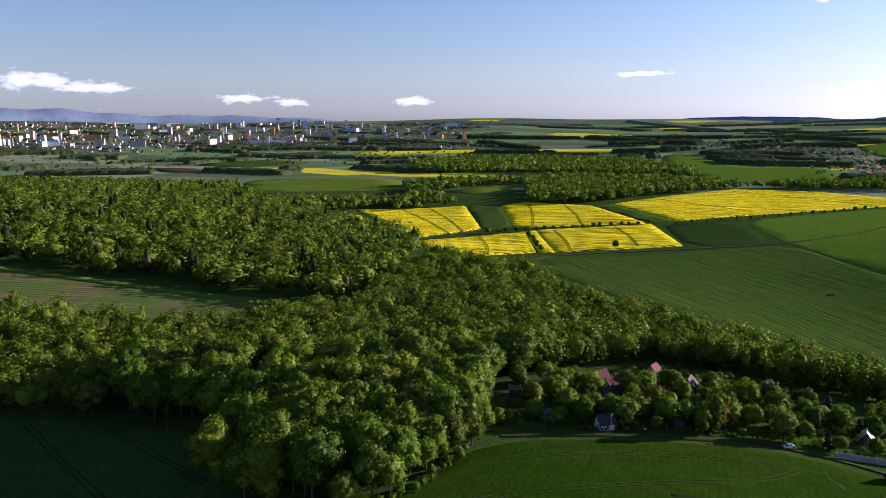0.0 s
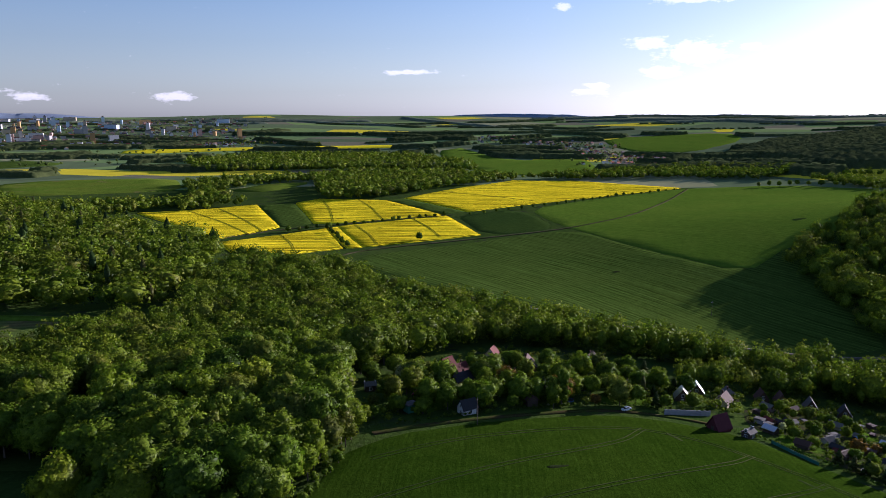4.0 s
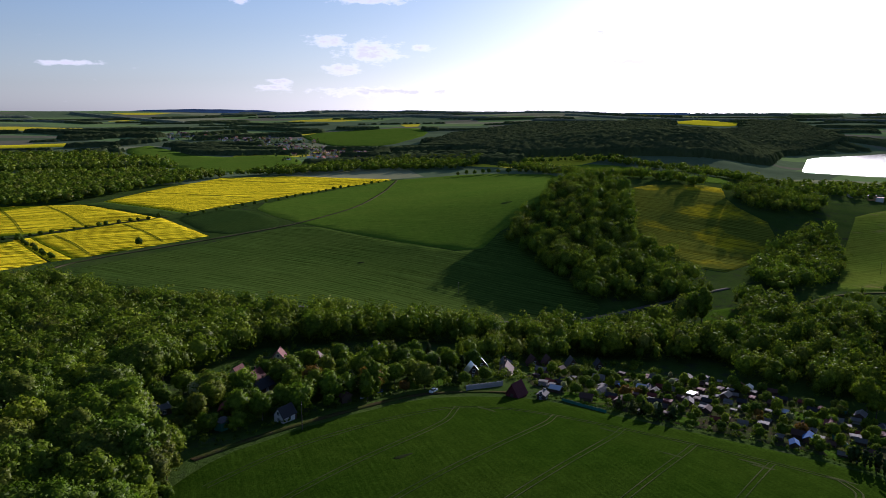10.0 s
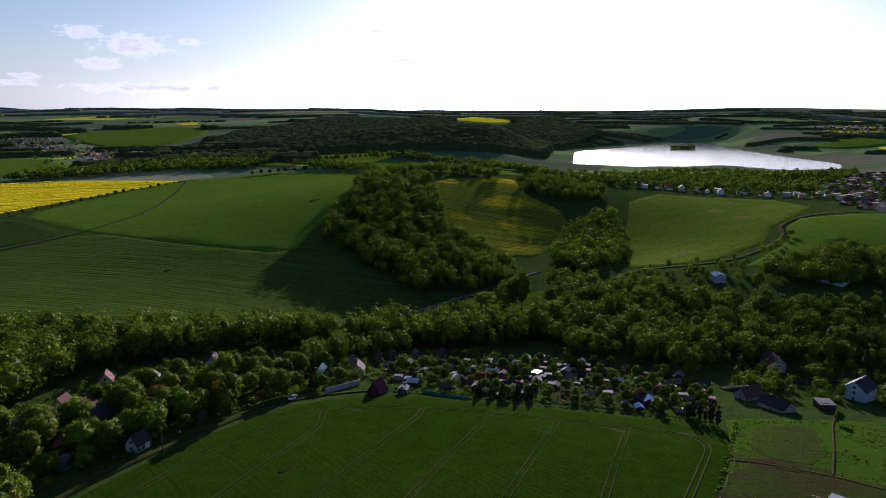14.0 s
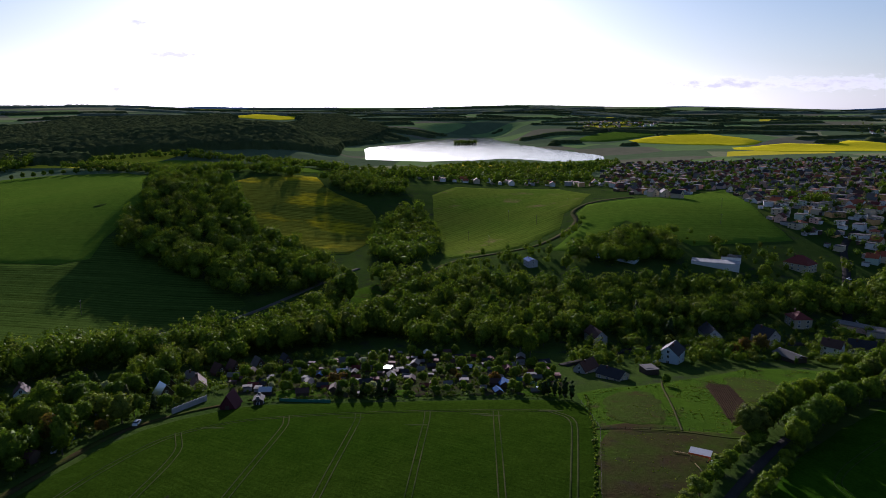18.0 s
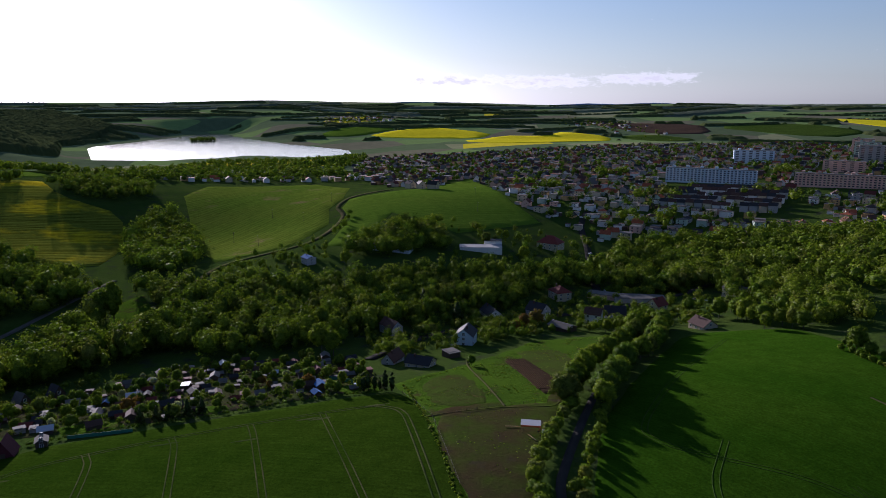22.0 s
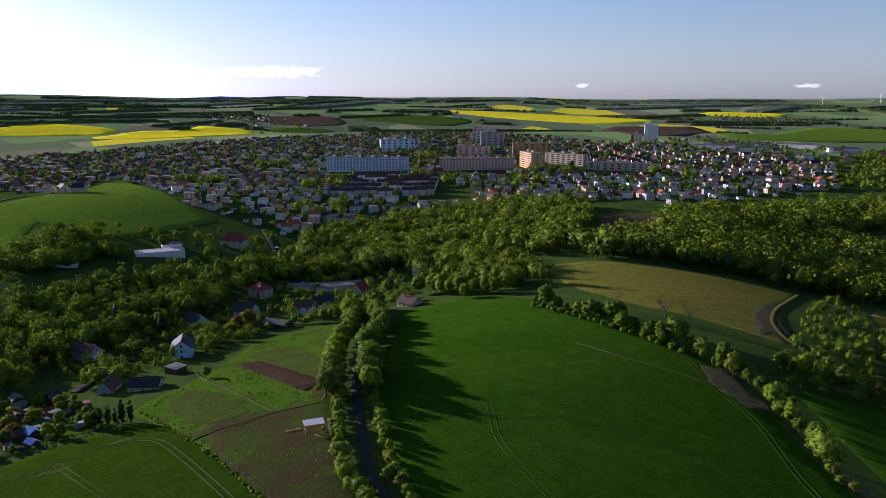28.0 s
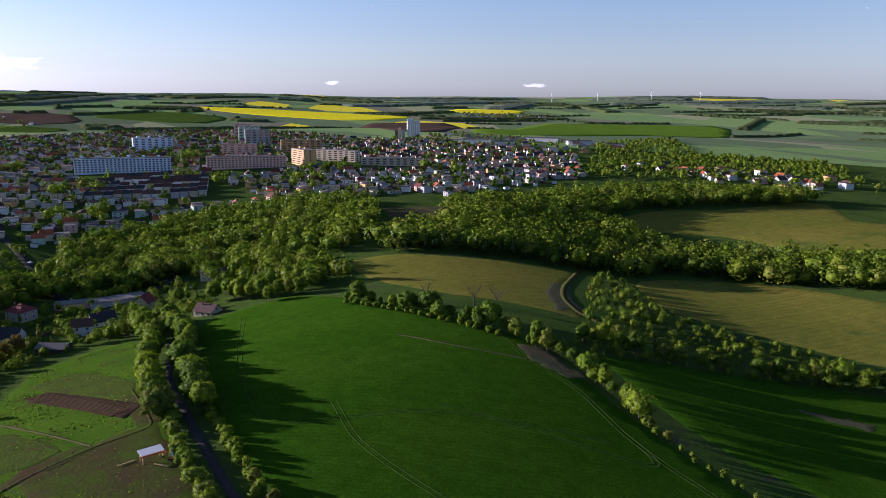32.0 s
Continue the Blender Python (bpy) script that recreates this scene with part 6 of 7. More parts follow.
def flats(a, b, depth, floors, wall, label, fine):
    x, y = (a[0] + b[0]) / 2, (a[1] + b[1]) / 2
    w = math.hypot(b[0] - a[0], b[1] - a[1])
    turn = math.degrees(math.atan2(a[1] - b[1], a[0] - b[0])) + 180
    h = 2.85 * floors + 1
    ob = thing("apartment_block", label, "apartment block", "blocks of flats", x, y, gz(x, y) + 0.4, turn)
    part("wall", solid("wall", [box(0, 0, -2, w, depth, h + 2)], wall), ob)
    part("roof", solid("roof", [box(0, 0, h, w + 0.3, depth + 0.3, 0.5)], SLATE), ob)
    for k in range(max(1, int(w / 18))):
        part("lift_house", solid("lift_house", [box(-w / 2 + 9 + 18 * k, 1, h + 0.5, 4, 4, 2.4)], wall), ob)
    per = max(3, int(w / (4.4 if fine else 9)))
    front = "front" if math.sin(radians(turn)) * (x + 40) - math.cos(radians(turn)) * (y - 80) < 0 else "back"
    wide = solid("window", [box(0, 0, 0, 2.3 if fine else 5.0, 0.2, 1.45)], PANE)
    for f in range(floors):
        for k in range(per):
            u, s = (k + 0.5) / per - 0.5, -1 if front == "front" else 1
            part("window", wide, ob, "", pose(u * w, s * depth / 2, 1.2 + 2.85 * f))
    for f in range(floors):
        part("window", wide, ob, "", pose(-w / 2, 0, 1.2 + 2.85 * f, 0, 0, 90))
        part("window", wide, ob, "", pose(w / 2, 0, 1.2 + 2.85 * f, 0, 0, 90))
    if fine:
        stripe = solid("stripe", [box(0, 0, 0, 0.9, 0.3, h - 1)], {BLUEWALL.name: FRAME_WHITE, ROSE.name: CREAM}.get(wall.name, ROSE))
        s = -1 if front == "front" else 1
        for k in range(0, per + 1, 2):
            part("stripe", stripe, ob, "pale vertical stripe", pose((k / per - 0.5) * w * 0.985, s * depth / 2, 0.8))
    taken.append((x, y, w / 2 + 14))


for k, row in enumerate(BLOCKS):
    flats(*row, k < 3)
# the grain silo
silo = thing("grain_silo", "tall white grain silo above the town", "silo", "", 872, -1000, gz(872, -1000) + 0.3, 40)
part("tower", solid("tower", [box(0, 0, -2, 26, 16, 36), box(7, 0, 34, 11, 12, 4)], WHITE), silo)
for k in range(6):
    for s in (-8, 8):
        part("cell", make_mesh("cell", *limb_arrays([((-10.5 + 4.2 * k, s, -2), (-10.5 + 4.2 * k, s, 33), 2.2, 2.2)], 12), WHITE), silo)
for x, h, m in ((20, 16, CONCRETE), (27, 20, ROSE), (34, 15, SLATE)):
    part("annex", solid("annex", [box(x, 0, -2, 6, 10, h + 2)], m), silo)
taken.append((872, -1000, 50))

TOWN_WALLS = [WHITE, CREAM, OCHRE, ROSE, GREY, MINT, WHITE, CREAM]
TOWN_ROOFS = [TILE_BROWN, TILE_ORANGE, TILE_DARK, TILE_RED]
town_kits = []
for k, wall in enumerate(TOWN_WALLS):
    town_kits.append(house_kit(f"{wall.name.split()[0]} cube house with a flat roof", 10.5, 10, 2, "flat", wall, SLATE if k % 2 else TILE_DARK, 0, 2, chimney=False))
for k, wall in enumerate(TOWN_WALLS[:6]):
    cover = TOWN_ROOFS[k % 4]
    town_kits.append(house_kit(f"{wall.name.split()[0]} house with a {cover.name.split()[0]} gable roof", 11, 9, 1 + k % 2, "gable", wall, cover, 3.6, 2, sides=("front", "west") if k % 2 else ("front",)))
for k, wall in enumerate((WHITE, CREAM, GREY)):
    town_kits.append(house_kit(f"{wall.name.split()[0]} house with a hipped {TOWN_ROOFS[k].name.split()[0]} roof", 11, 11, 2, "hip", wall, TOWN_ROOFS[k], 2.6, 2, sides=("front",)))


def joined_houses(name, label, points, turn, seed, grow=(0.95, 1.35), tall=(1.0, 1.0)):
    """Far houses, too many to count, as one object."""
    r = np.random.RandomState(seed)
    looks = [(WHITE, TILE_BROWN), (CREAM, TILE_RED), (GREY, TILE_DARK), (WHITE, TILE_ORANGE), (OCHRE, TILE_BROWN), (ROSE, SLATE)]
    mats = list({m.name: m for pair in looks for m in pair}.values())
    slot = {m.name: k for k, m in enumerate(mats)}
    verts, faces, index = [], [], []
    for x, y in points:
        wall, cover = looks[r.randint(len(looks))]
        g, t, up = r.uniform(*grow), radians(turn + r.choice([0, 90]) + r.uniform(-7, 7)), r.uniform(*tall)
        z = gz(x, y) + 0.3
        flat = r.rand() < 0.35
        body = [(box(0, 0, -1.5, 11, 10, 7.5), wall), (box(0, 0, 6, 11.5, 10.5, 0.4), cover)] if flat else [(gable_wall(11, 9, 4.6, 3.4), wall)] + [(q, cover) for q in gable_roof(11, 9, 4.6, 3.4)]
        for (v, f), m in body:
            n = len(verts)
            verts += [(x + g * (p[0] * math.cos(t) - p[1] * math.sin(t)), y + g * (p[0] * math.sin(t) + p[1] * math.cos(t)), z + g * up * p[2]) for p in v]
            faces += [tuple(n + i for i in q) for q in f]
            index += [slot[m.name]] * len(f)
    me = bpy.data.meshes.new(name)
    me.from_pydata(verts, [], faces)
    for m in mats:
        me.materials.append(m)
    me.polygons.foreach_set("material_index", index)
    tagged(new(name, me), label, "houses", kind="stuff")


FIELD_EDGE = [(736, 119), (790, 43), (979, -53), (694, -56), (615, -68), (558, 22)]
town_rng = random.Random(21)
ux, uy = math.cos(radians(52)), math.sin(radians(52))
spots = []
for i in range(-60, 60):
    for j in range(-60, 60):
        a, b = i * 17.5, j * 21 + (9 if j % 2 else 0)
        x, y = 900 + a * ux + b * uy + town_rng.uniform(-3, 3), -400 + a * uy - b * ux + town_rng.uniform(-3, 3)
        spots.append((x, y))
spots = np.array(spots)
spots = spots[inside(TOWN, spots[:, 0], spots[:, 1])]
spots = away(spots, FIELD_EDGE, 8)
for x, y, gap in taken:
    spots = spots[np.hypot(spots[:, 0] - x, spots[:, 1] - y) > gap]
reach = np.hypot(spots[:, 0] + 40, spots[:, 1] - 80)
TERRACE = [(784, -284), (800, -310), (716, -400), (560, -335), (585, -300), (660, -260)]
spots = away(spots, TERRACE, 4)
reach = np.hypot(spots[:, 0] + 40, spots[:, 1] - 80)
order = np.argsort(reach)
lots = spots[order][np.random.RandomState(3).rand(len(spots)) < 0.8]
for x, y in lots[:240]:
    town_rng.choices(town_kits, [2.2] * 8 + [1, 0.7, 1, 0.6, 1, 0.7] + [0.9] * 3)[0].put(x, y, 52 + town_rng.choice([0, 90, 180]) + town_rng.gauss(0, 14), "town houses", size=town_rng.uniform(0.72, 1.0))
joined_houses("far_town", "crowded houses of the town's far side", lots[240:], 52, 6, (0.7, 1.05))
# rows of terraced houses with dark red roofs
terrace_kits = [house_kit("white terraced house with a dark maroon roof", 8.6, 9, 2, "gable", wall, cover, 3.0, 2, name="terraced_house", sides=("front",)) for wall, cover in ((WHITE, TILE_BROWN), (GREY, TILE_DARK), (CREAM, TILE_BROWN))]
for row in range(5):
    for k in range(13):
        if (row * 5 + k * 3) % 11 == 0:
            continue
        x, y = 768 - 9.2 * k * ux - 27 * row * uy, -292 - 9.2 * k * uy + 27 * row * ux
        town_rng.choices(terrace_kits, [5, 3, 2])[0].put(x, y, 52, "terraced rows", size=0.94, z=gz(x, y) + 0.4 + 0.7 * ((k // 3 + row) % 3))
gardens = np.array([(768 - 9.2 * k * ux - 27 * (row + 0.5) * uy, -292 - 9.2 * k * uy + 27 * (row + 0.5) * ux) for row in range(-1, 5) for k in range(13)])
woods("terrace_trees", "small trees in the gardens of the terraces", gardens + np.random.RandomState(4).uniform(-4, 4, gardens.shape), (3, 8), VARIANTS_LOW, LEAF_DEEP, 1.0)


def sheds(name, label, points, turn, seed):
    """Garages and sheds behind the houses, too many to count."""
    r = np.random.RandomState(seed)
    mats = [GREY, SLATE, TILE_BROWN, WHITE, TIMBER]
    verts, faces, index = [], [], []
    for x, y in points:
        w, d, h, t = r.uniform(3.5, 8), r.uniform(3, 5.5), r.uniform(2.4, 3.4), radians(turn + r.choice([0, 90]) + r.uniform(-6, 6))
        z, wall, cover = gz(x, y), r.choice([0, 3, 4]), r.choice([1, 2])
        for (v, f), m in ((box(0, 0, -1, w, d, h + 1), wall), (box(0, 0, h, w + 0.5, d + 0.5, 0.25), cover)):
            n = len(verts)
            verts += [(x + p[0] * math.cos(t) - p[1] * math.sin(t), y + p[0] * math.sin(t) + p[1] * math.cos(t), z + p[2]) for p in v]
            faces += [tuple(n + i for i in q) for q in f]
            index += [m] * len(f)
    me = bpy.data.meshes.new(name)
    me.from_pydata(verts, [], faces)
    for m in mats:
        me.materials.append(m)
    me.polygons.foreach_set("material_index", index)
    tagged(new(name, me), label, "sheds", kind="stuff")


sheds("town_sheds", "garages and sheds behind the town houses", spots[order][:520] + np.random.RandomState(6).choice([-1, 1], (len(spots[order][:520]), 2)) * [8.5, 7.5], 52, 7)
rp = np.random.RandomState(23)
parks = np.concatenate([np.array(c) + rp.normal(size=(14, 2)) * [16, 16] for c in ((735, -235), (690, -360), (612, -190), (790, -330), (560, -420), (900, -500), (520, -600), (820, -130), (960, -260), (640, -520))])
for x, y, gap in taken:
    parks = parks[np.hypot(parks[:, 0] - x, parks[:, 1] - y) > gap - 6]
woods("park_trees", "tall broad trees of the town's parks and streets", parks, (9, 16), VARIANTS_LOW, LEAF_WOODS, 1.0)
r = np.random.RandomState(77)
p = spots[r.rand(len(spots)) < 0.95]
p = p + r.uniform(-9, 9, p.shape)
near_town = np.hypot(p[:, 0] + 40, p[:, 1] - 80) < 950
woods("town_trees", "garden and street trees between the town houses", p[near_town], (5, 11), VARIANTS_LOW, LEAF_DEEP, 1.0)
woods("town_trees", "trees among the houses of the town's far side", p[~near_town], (6, 12), VARIANTS_FAR, LEAF_DEEP, 1.0)

# ---- the far city and the far villages ----
r = np.random.RandomState(5)
city_rng = random.Random(9)
CITY_MESHES = []
for k, wall in enumerate((WHITE, CREAM, ROSE, GREY, OCHRE, BLUEWALL)):
    for w, h in ((34, 20), (16, 34), (58, 24)):
        CITY_MESHES.append((solid("wall", [box(0, 0, -6, w, 13, h + 6)], wall), solid("roof", [box(0, 0, h, w + 0.5, 13.5, 0.8), box(0, 0, h + 0.8, 6, 5, 2.5)], SLATE), f"far {wall.name.split()[0]} block of flats in the city"))
for k in range(150):
    deg = city_rng.uniform(-33, 2.5) if k < 110 else city_rng.gauss(-14, 5)
    d = city_rng.uniform(2950, 4450)
    x, y = -40 + d * math.sin(radians(deg)), 80 + d * math.cos(radians(deg))
    wall, roof, label = city_rng.choice(CITY_MESHES)
    ob = thing("apartment_block", label, "apartment block", "far city blocks", x, y, gz(x, y), city_rng.choice([0, 20, 90]) + city_rng.uniform(-10, 10))
    s = city_rng.uniform(0.7, 1.15)
    ob.scale = (s, s, s)
    part("wall", wall, ob)
    part("roof", roof, ob)
deg, d = np.radians(r.uniform(-34, 3, 1300)), r.uniform(2700, 4600, 1300)
joined_houses("far_city", "low houses and sheds of the distant city", np.stack([-40 + d * np.sin(deg), 80 + d * np.cos(deg)], 1), 10, 3, (0.8, 1.6), (0.6, 1.1))
rv = np.random.RandomState(61)
street = np.array(densify([(1130, 2950), (1200, 2750), (1250, 2400), (1165, 2000), (1060, 1700), (985, 1520)], 7.0, 0.0, random.Random(2), False))
joined_houses("far_village", "village houses strung along the far valley", street + rv.normal(size=street.shape) * [75, 30], 20, 12, (0.8, 1.2))
trees = np.repeat(street, 2, axis=0)
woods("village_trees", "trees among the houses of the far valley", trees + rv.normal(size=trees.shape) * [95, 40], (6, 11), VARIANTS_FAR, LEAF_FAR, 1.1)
for name, cx, cy, sx, sy, n, t in (("far_village", 1640, -2560, 160, 120, 90, 30), ("far_village", 190, -812, 95, 45, 46, 52),
                                   ("far_village", 3250, 120, 200, 120, 50, 10), ("far_village", 60, 2900, 120, 80, 25, 0), ("far_village", 2900, -900, 300, 100, 50, 15)):
    joined_houses(name, "cluster of village houses among fields", np.stack([cx + r.normal(size=n) * sx * 0.6, cy + r.normal(size=n) * sy * 0.6], 1), t, 11, (0.8, 1.15))
    m = int(n * 2.2)
    woods("village_trees", "trees among the village houses", np.stack([cx + r.normal(size=m) * sx * 0.75, cy + r.normal(size=m) * sy * 0.75], 1), (7, 13), VARIANTS_FAR, LEAF_WOODS, 1.1)
for k in range(4):
    deg = radians((152, 155.5, 159.5, 163)[k])
    x, y = -40 + 4500 * math.sin(deg), 80 + 4500 * math.cos(deg)
    mill = thing("wind_turbine", "white wind turbine far off on the skyline", "wind turbine", "far wind turbines", x, y, gz(x, y), 150)
    part("tower", make_mesh("tower", *limb_arrays([((0, 0, -3), (0, 0, 44), 1.6, 0.9)], 8), FRAME_WHITE), mill)
    part("hub", solid("hub", [box(0, -1, 43, 2, 4, 2)], FRAME_WHITE), mill)
    for b in range(3):
        q = radians(20 + 120 * b + 35 * k)
        part("blade", make_mesh("blade", *limb_arrays([((0, -3, 44), (22 * math.sin(q), -3, 44 + 22 * math.cos(q)), 0.9, 0.2)], 4), FRAME_WHITE), mill)
r2 = np.random.RandomState(55)
deg, d = np.radians(r2.uniform(-36, 5, 1000)), r2.uniform(2000, 4650, 1000)
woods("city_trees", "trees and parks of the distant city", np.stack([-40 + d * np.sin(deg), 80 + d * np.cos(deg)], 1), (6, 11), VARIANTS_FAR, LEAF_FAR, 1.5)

# ---- hedges, garden trees and single trees ----
def hedge(line, gap, kinds, low, high, group, sway=1.5, seed=1, name="hedge_tree", wide=(0.85, 1.2)):
    hr = random.Random(seed)
    for x, y in densify(line, gap, sway, hr, False):
        plant(hr.choice(kinds), x, y, hr.uniform(low, high), group, hr.uniform(*wide), name)


hedge([(-26, 184), (-14, 192), (-6, 205), (3, 219), (12, 229)], 5.0, ["broad", "light", "deep"], 11, 17, "woodland trees", 2.0, 31, "tree", (0.8, 1.05))
hedge([(-20, 182), (-9, 191), (-1, 204), (7, 219)], 3.0, ["bush"], 2.0, 4.0, "wood edge bushes", 1.2, 32)
hedge([(312, -50), (262, -28), (236, -10), (202, 12), (176, 27), (154, 38)], 5.2, ["broad", "light", "light", "deep"], 8.5, 13.5, "lane hedge trees", 1.6, 1, wide=(0.85, 1.15))
hedge([(306, -62), (258, -40), (232, -25), (198, 0), (172, 13), (148, 26)], 5.6, ["broad", "deep", "light"], 8.5, 13, "lane hedge trees", 1.4, 2, wide=(0.85, 1.15))
hedge([(156, 35), (140, 43), (117, 54), (94, 63), (70, 67)], 3.8, ["bush", "bush", "light", "bush"], 3.0, 5.5, "lane hedge bushes", 0.9, 3)
hedge([(148, 26), (128, 35), (110, 43), (88, 53), (66, 56)], 3.8, ["bush", "light", "bush"], 2.6, 5.0, "lane hedge bushes", 0.9, 4)
hedge([(214, -112), (186, -109), (150, -108), (120, -110), (94, -104)], 4.2, ["broad", "slim", "deep", "light", "deep", "bush"], 3.5, 13, "field hedge trees", 2.6, 5)
hedge([(210, -106), (160, -103), (118, -104)], 5.0, ["bush"], 2.5, 4, "field hedge bushes", 1.0, 6)
hedge([(96, -106), (79, -102), (62, -90), (42, -74)], 4.0, ["light", "slim", "deep", "broad", "bush"], 3.0, 10, "field hedge trees", 2.2, 7)
hedge([(38, -70), (22, -60), (0, -50), (-26, -38)], 3.4, ["bush"], 1.5, 3.4, "field hedge bushes", 1.8, 17)
hedge([(92, -132), (69, -138), (50, -146), (33, -156), (14, -168), (-7, -178), (-30, -188)], 7.5, ["broad", "light", "deep"], 6.5, 11, "hedgerow trees", 2.5, 18)
hedge([(262, -122), (282, -112), (300, -108), (330, -118)], 7, ["light", "broad"], 9, 13, "farm trees", 2.0, 8)
plot_rng = random.Random(14)
spots_g = scatter(PLOTS, 7.4, 91, 0.45)
spots_g = spots_g[np.random.RandomState(6).permutation(len(spots_g))]
far_from_huts = [p for p in spots_g if min(np.hypot(*(hut_spots - p).T)) > 2.8]
for x, y in far_from_huts[:120]:
    plant(plot_rng.choices(["broad", "light", "bush", "bloom", "deep", "copper"], [5, 4, 5, 1, 3, 0.6])[0], x, y, plot_rng.uniform(2.8, 6.2), "garden trees", plot_rng.uniform(0.9, 1.15), "garden_tree")
p = scatter(PLOTS, 4.2, 93, 0.48)
p = np.array([q for q in p if min(np.hypot(*(hut_spots - q).T)) > 2.7])
woods("garden_shrubs", "berry bushes and young fruit trees of the plots", p, (1.0, 2.9), VARIANTS_LOW, LEAF_WOODS, 1.1, "shrubs")
NORTH_PLOTS = [(16, 240), (50, 243), (86, 246), (118, 250), (136, 242), (158, 242), (172, 262), (165, 300), (150, 325), (110, 334), (60, 316), (32, 292), (20, 265)]
houses_n = np.array([(c[0], c[1]) for c in COTTAGES])
for x, y in [p for p in scatter(NORTH_PLOTS, 9.5, 92, 0.45) if min(np.hypot(*(houses_n - p).T)) > 5.5][:95]:
    plant(plot_rng.choices(["broad", "light", "bush", "bloom", "deep", "spruce", "copper"], [5, 4, 5, 1, 4, 1, 0.5])[0], x, y, plot_rng.uniform(5, 11.5), "garden trees", plot_rng.uniform(0.9, 1.15), "garden_tree")
p = scatter(NORTH_PLOTS, 5.2, 94, 0.48)
p = np.array([q for q in p if min(np.hypot(*(houses_n - q).T)) > 6])
woods("garden_shrubs", "bushes and hedges round the cottages", p, (1.2, 4.2), VARIANTS_LOW, LEAF_WOODS, 1.1, "shrubs")
YARD = [(246, 104), (300, 112), (332, 70), (366, 30), (392, -20), (420, -60), (412, -120), (372, -130), (338, -110), (306, -92), (302, -50), (308, 0), (282, 34), (258, 62)]
YARD_HOUSES = np.array([(283, 54), (232, 82), (240, 92), (249, 66), (308, 92), (352, 28), (352, -2), (402, -30), (318, -8), (340, -34), (352, -52), (357, -82), (296, -83), (372, -145), (392, -84), (405, -62), (380, -78), (392, -100)])
p = scatter(YARD, 7.5, 95, 0.48)
p = np.array([q for q in p if min(np.hypot(*(YARD_HOUSES - q).T)) > 9.5])
woods("yard_trees", "fruit trees and shrubs round the houses and the yard", p, (3, 8.5), VARIANTS_MID, LEAF_WOODS, 1.1)
SINGLES = [  # kind, x, y, height
    ("slim", 93, 244, 13), ("slim", 98, 247, 15), ("light", 108, 256, 11), ("copper", 82, 266, 12), ("light", 80, 262, 11), ("light", 122, 278, 14), ("broad", 44, 272, 11), ("copper", 112, 245, 6),
    ("copper", 303, 119, 9), ("broad", 286, 118, 9), ("copper", 322, 14, 10), ("copper", 330, 4, 10.5), ("copper", 312, 20, 7), ("slim", 376, 261, 24), ("light", 381, 268, 20), ("light", 452, 120, 12),
    ("deep", 175, 721, 9), ("light", 270, 128, 15), ("light", 262, 122, 13), ("broad", 300, 70, 8), ("broad", 260, 84, 7), ("bloom", 262, 92, 6), ("spruce", 352, 70, 16), ("spruce", 330, 52, 14),
    ("light", 308, -55, 9), ("light", 306, -30, 8), ("broad", 225, 60, 5), ("light", 330, -60, 9), ("broad", 345, -98, 10), ("light", 318, -104, 13), ("light", 302, -112, 14), ("broad", 284, -112, 12),
    ("light", 270, -104, 10), ("broad", 530, 0, 11), ("light", 545, -20, 10), ("light", 495, -25, 12), ("bush", 300, 30, 5), ("bush", 292, 40, 4), ("bush", 312, 0, 5), ("bush", 318, -18, 5),
]
for kind, x, y, h in SINGLES:
    plant(kind, x, y, h, "single trees", 1.0, "lone_tree")
hedge([(187, 97), (190, 108)], 2.2, ["thuja"], 5, 8, "garden thujas", 0.4, 9)
hedge([(172, 186), (174, 176), (178, 166)], 5, ["thuja", "spruce"], 6, 8, "garden thujas", 0.8, 10)
hedge([(282, 862), (430, 915), (583, 990), (703, 1030)], 21, ["broad", "deep"], 4.5, 6.5, "row of young trees by the rape", 1.0, 11)
hedge([(52, 824), (110, 838), (179, 857), (250, 868)], 11, ["bush", "deep"], 4, 7, "rape field hedge", 2.0, 12)
hedge([(97, 826), (98, 780), (98, 710)], 10, ["bush", "deep"], 4, 6, "rape field hedge", 2.0, 13)
hedge([(860, 1010), (930, 1000), (985, 930), (1000, 860), (940, 810), (860, 760)], 15, ["broad", "deep"], 8, 12, "hilltop trees", 4.0, 14)
# leafless trees in the field hedge
for x, y, h, seed in ((141, -140, 13, 1), (152, -136, 12, 2), (176, -128, 11, 3)):
    br = random.Random(seed)
    ends, tips = [((0, 0, -0.03), (0.01, 0, 0.32), 0.03, 0.022)], []
    for k in range(7):
        a = k * 0.9 + br.random()
        q = (0.22 * math.cos(a), 0.22 * math.sin(a), br.uniform(0.55, 0.72))
        ends.append(((0.01, 0, 0.3 + 0.02 * k), q, 0.014, 0.008))
        for j in range(6):
            b = a + br.uniform(-0.9, 0.9)
            ends.append((q, (q[0] + 0.16 * math.cos(b), q[1] + 0.16 * math.sin(b), q[2] + br.uniform(0.05, 0.3)), 0.006, 0.002))
    ob = thing("bare_tree", "leafless grey-brown tree in the field hedge", "tree", "bare trees", x, y, gz(x, y) + 0.2)
    ob.scale = (h, h, h)
    part("trunk", make_mesh("trunk", *limb_arrays(ends[:1], 7), BARK), ob)
    part("branches", make_mesh("branches", *limb_arrays(ends[1:], 4), BARK), ob)

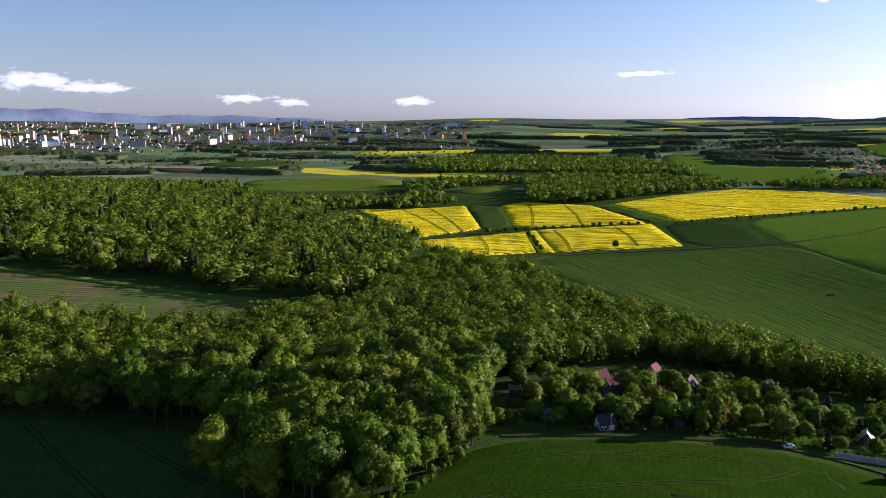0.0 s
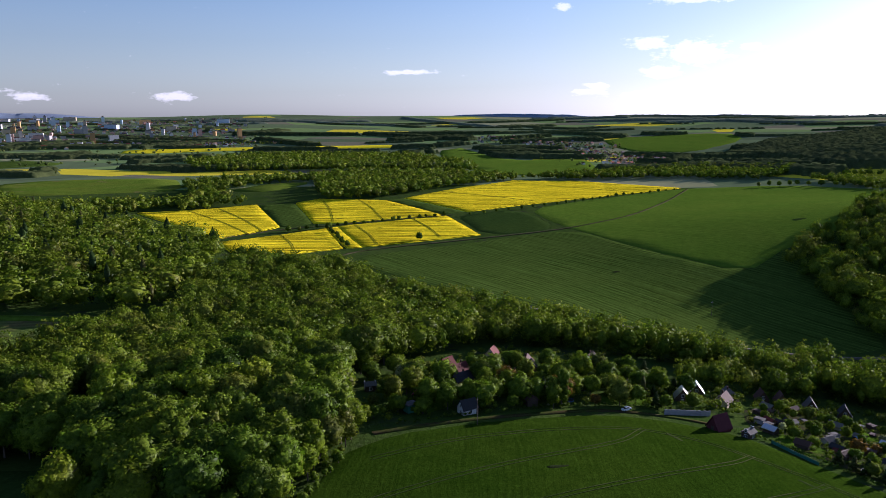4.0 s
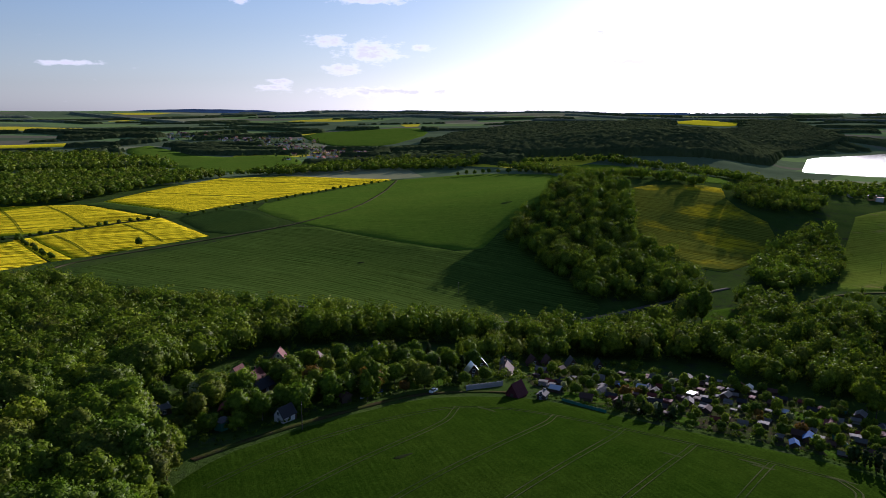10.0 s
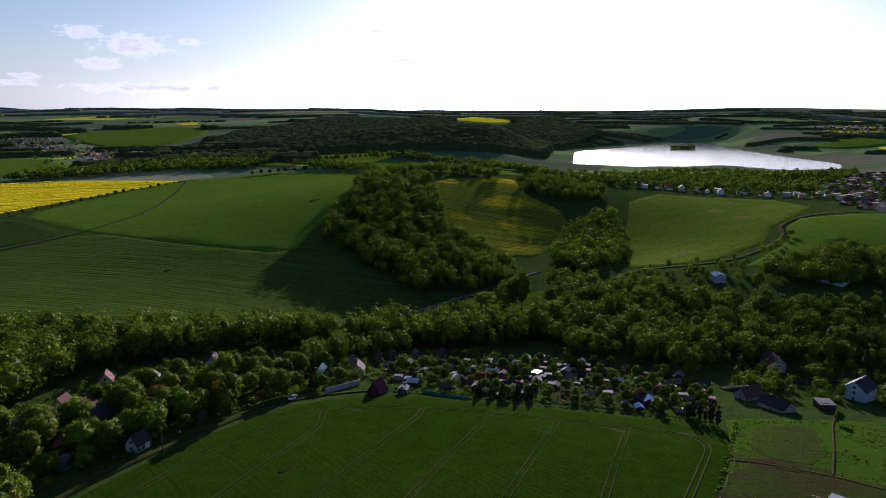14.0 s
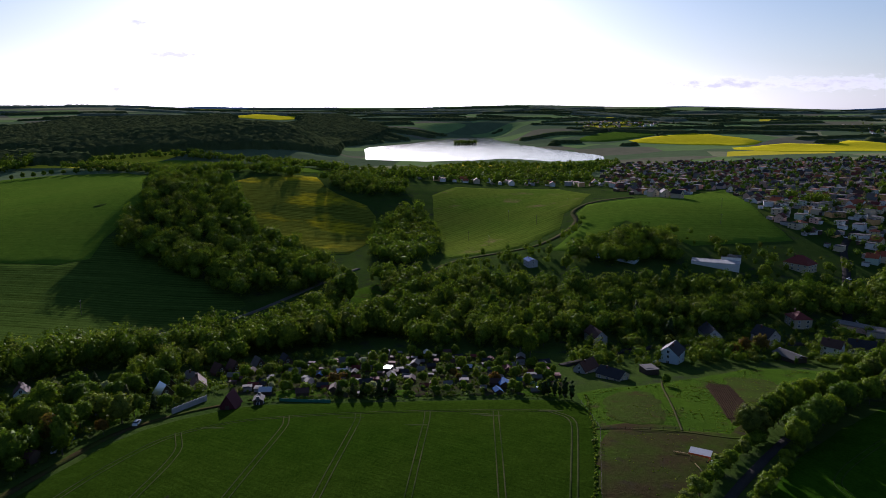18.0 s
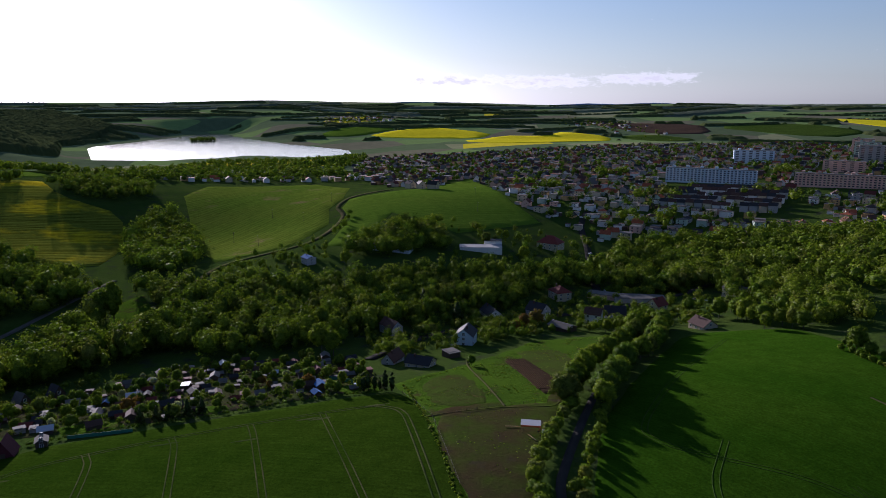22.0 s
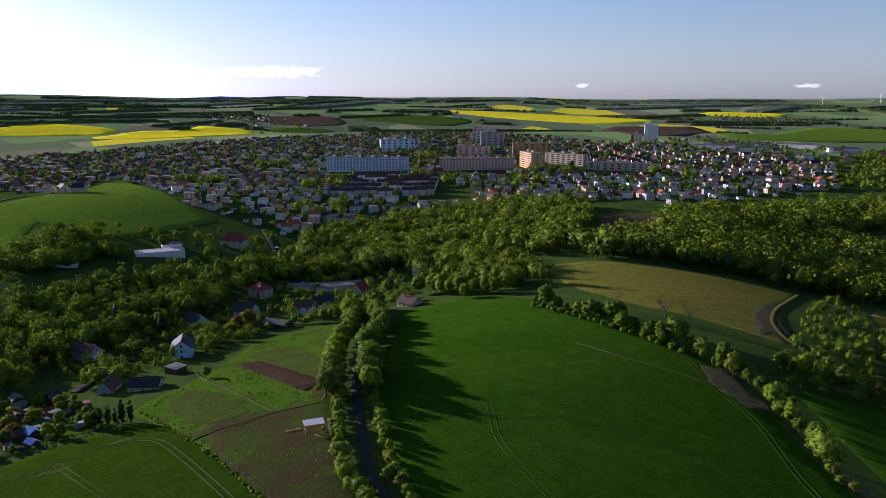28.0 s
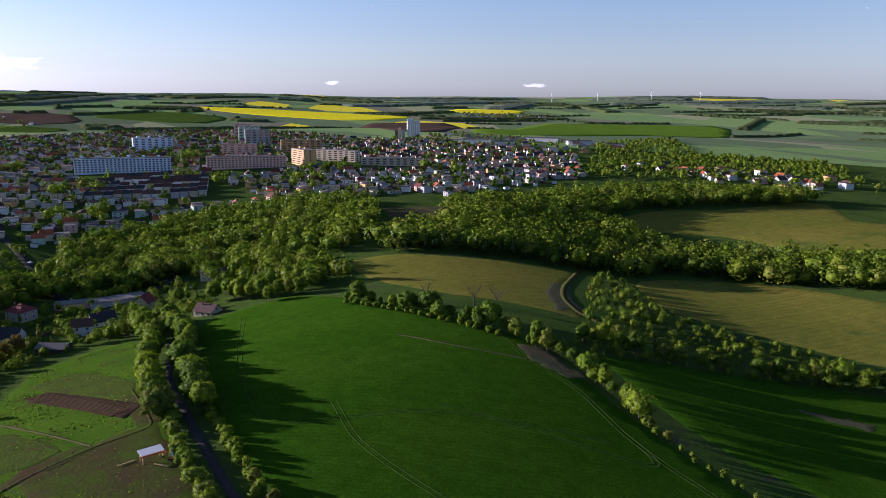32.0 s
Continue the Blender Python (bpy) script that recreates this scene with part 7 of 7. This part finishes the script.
# ---- tussocks of the rough meadow ----
def tussocks(poly, gap, seed, label, size, material):
    p = scatter(poly, gap, seed, 0.6)
    r = np.random.RandomState(seed)
    patch = np.array([noise.noise(Vector((x * 0.07, y * 0.07, 2.0))) for x, y in p])
    p = p[patch > -0.02]
    woods("grass_tussocks", label, p, size, VARIANTS_TUFT, material, 1.3, "grass")


tussocks([(184, 90), (201, 92), (223, 66), (252, 40), (286, 17), (292, -30), (225, 4), (160, 38), (158, 60), (152, 84)], 2.0, 61, "lush grass tussocks of the meadow", (0.25, 0.6), LEAF_LIGHT)
tussocks([(146, 84), (153, 62), (154, 42), (121, 56), (95, 68), (70, 74), (92, 83)], 2.4, 62, "grass tufts on the trampled plot", (0.2, 0.5), LEAF_LIGHT)

p = np.array(densify([(196, 92), (148, 87), (112, 85), (80, 84)], 0.8, 0.5, random.Random(4), False))
woods("grass_tussocks", "rank grass along the wire fence", p, (0.4, 0.9), VARIANTS_TUFT, LEAF_LIGHT, 1.3, "grass")

# ---- houses and poplars behind the pale field, halls at the town's end ----
row = np.array(densify([(962, 372), (990, 290), (1004, 210), (1020, 130), (1012, 60)], 16, 8.0, random.Random(6), False))
joined_houses("far_houses", "row of houses at the top of the fields", np.concatenate([row, row[::2] + [24, 9], row[1::3] + [48, 0]]), 10, 31, (0.55, 1.0))
woods("street_trees", "trees along the row of houses", np.concatenate([row + [12, 3], row + [-9, 7], row + [34, 0]]), (5, 11), VARIANTS_FAR, LEAF_WOODS, 1.1)
row = np.array(densify([(1306, 222), (1350, 180), (1408, 135)], 7, 1.0, random.Random(7), False))
woods("poplars", "row of tall slim poplars by the lake", row, (15, 20), VARIANTS_MID[8:], LEAF_DEEP, 0.8)
r = np.random.RandomState(19)
yard = np.stack([r.uniform(430, 900, 230), r.uniform(-1180, -930, 230)], 1)
woods("yard_trees", "trees and scrub between the halls", yard, (4, 10), VARIANTS_FAR, LEAF_WOODS, 1.1)
joined_houses("yard_sheds", "small works sheds between the halls", np.stack([r.uniform(450, 880, 45), r.uniform(-1160, -940, 45)], 1), 25, 8, (0.7, 1.5), (0.5, 0.9))
for x, y, w, d, turn in ((712, -984, 60, 24, 20), (654, -990, 46, 20, 30), (650, -1130, 70, 26, 15), (563, -1122, 52, 22, 40), (490, -1110, 40, 18, 25)):
    hall = thing("industrial_hall", "long low white hall at the town's end", "hall", "halls at the town's end", x, y, gz(x, y), turn)
    part("wall", solid("wall", [box(0, 0, -2, w, d, 9)], WHITE), hall)
    part("roof", solid("roof", [box(0, 0, 7, w + 0.6, d + 0.6, 0.7), box(0, 0, 7.7, w * 0.8, 3, 1.2)], SLATE), hall)

# ---- low hedges and rank growth at the field's edge, trees behind the cottages ----
p = np.array(densify([(157, 222), (164, 206), (168, 190), (174, 160), (182, 134), (186, 112), (187, 98)], 1.3, 0.7, random.Random(8), False))
woods("edge_hedge", "low dark hedge between the wheat and the garden plots", p, (0.9, 2.0), VARIANTS_LOW, LEAF_DEEP, 1.1, "hedge")
p = np.array(densify([(30, 238), (60, 242), (90, 245), (118, 248), (140, 243), (160, 239)], 1.8, 0.9, random.Random(9), False))
woods("edge_hedge", "clipped hedge along the earth track", p, (1.0, 2.4), VARIANTS_LOW, LEAF_DEEP, 1.1, "hedge")
p = scatter([(160, 272), (177, 289), (230, 310), (325, 340), (288, 302), (236, 262), (199, 272)], 7.5, 96, 0.6)
p = np.array([q for q in p if min(np.hypot(*(houses_n - q).T)) > 6])
woods("stream_wood", "slim trees behind the cottages", p, (7, 15), VARIANTS_MID[4:], LEAF_WOODS)
p = scatter([(148, 262), (172, 232), (182, 246), (240, 232), (250, 214), (262, 236), (213, 272), (165, 276)], 4.6, 97, 0.5)
p = np.array([q for q in p if min(np.hypot(*(houses_n - q).T)) > 4.6])
woods("garden_shrubs", "fruit trees and bushes between the cottages", p, (1.4, 4.6), VARIANTS_LOW, LEAF_WOODS, 1.1, "shrubs")
for k, (x, y, turn) in enumerate(((145, 171, -1.3), (158, 127, -1.3), (157, 122, -1.3), (168, 103, -1.3), (141, 145, -1.3), (125, 212, -1.3))):
    rng = random.Random(40 + k)
    c, d = math.cos(turn), math.sin(turn)
    ring = [(x + 4.5 * math.cos(a) * rng.uniform(0.5, 0.9) * c - 0.5 * math.sin(a) * d, y + 4.5 * math.cos(a) * rng.uniform(0.6, 1.2) * d + 0.8 * math.sin(a) * c) for a in [0.45 * i for i in range(14)]]
    tagged(new("bare_patch", sheet(ring, 0.32, 2, TRAMLINE, 0.2, 0.3, "bare_patch")), "pale worn earth where the wheel tracks turn", "field patch", kind="structure")
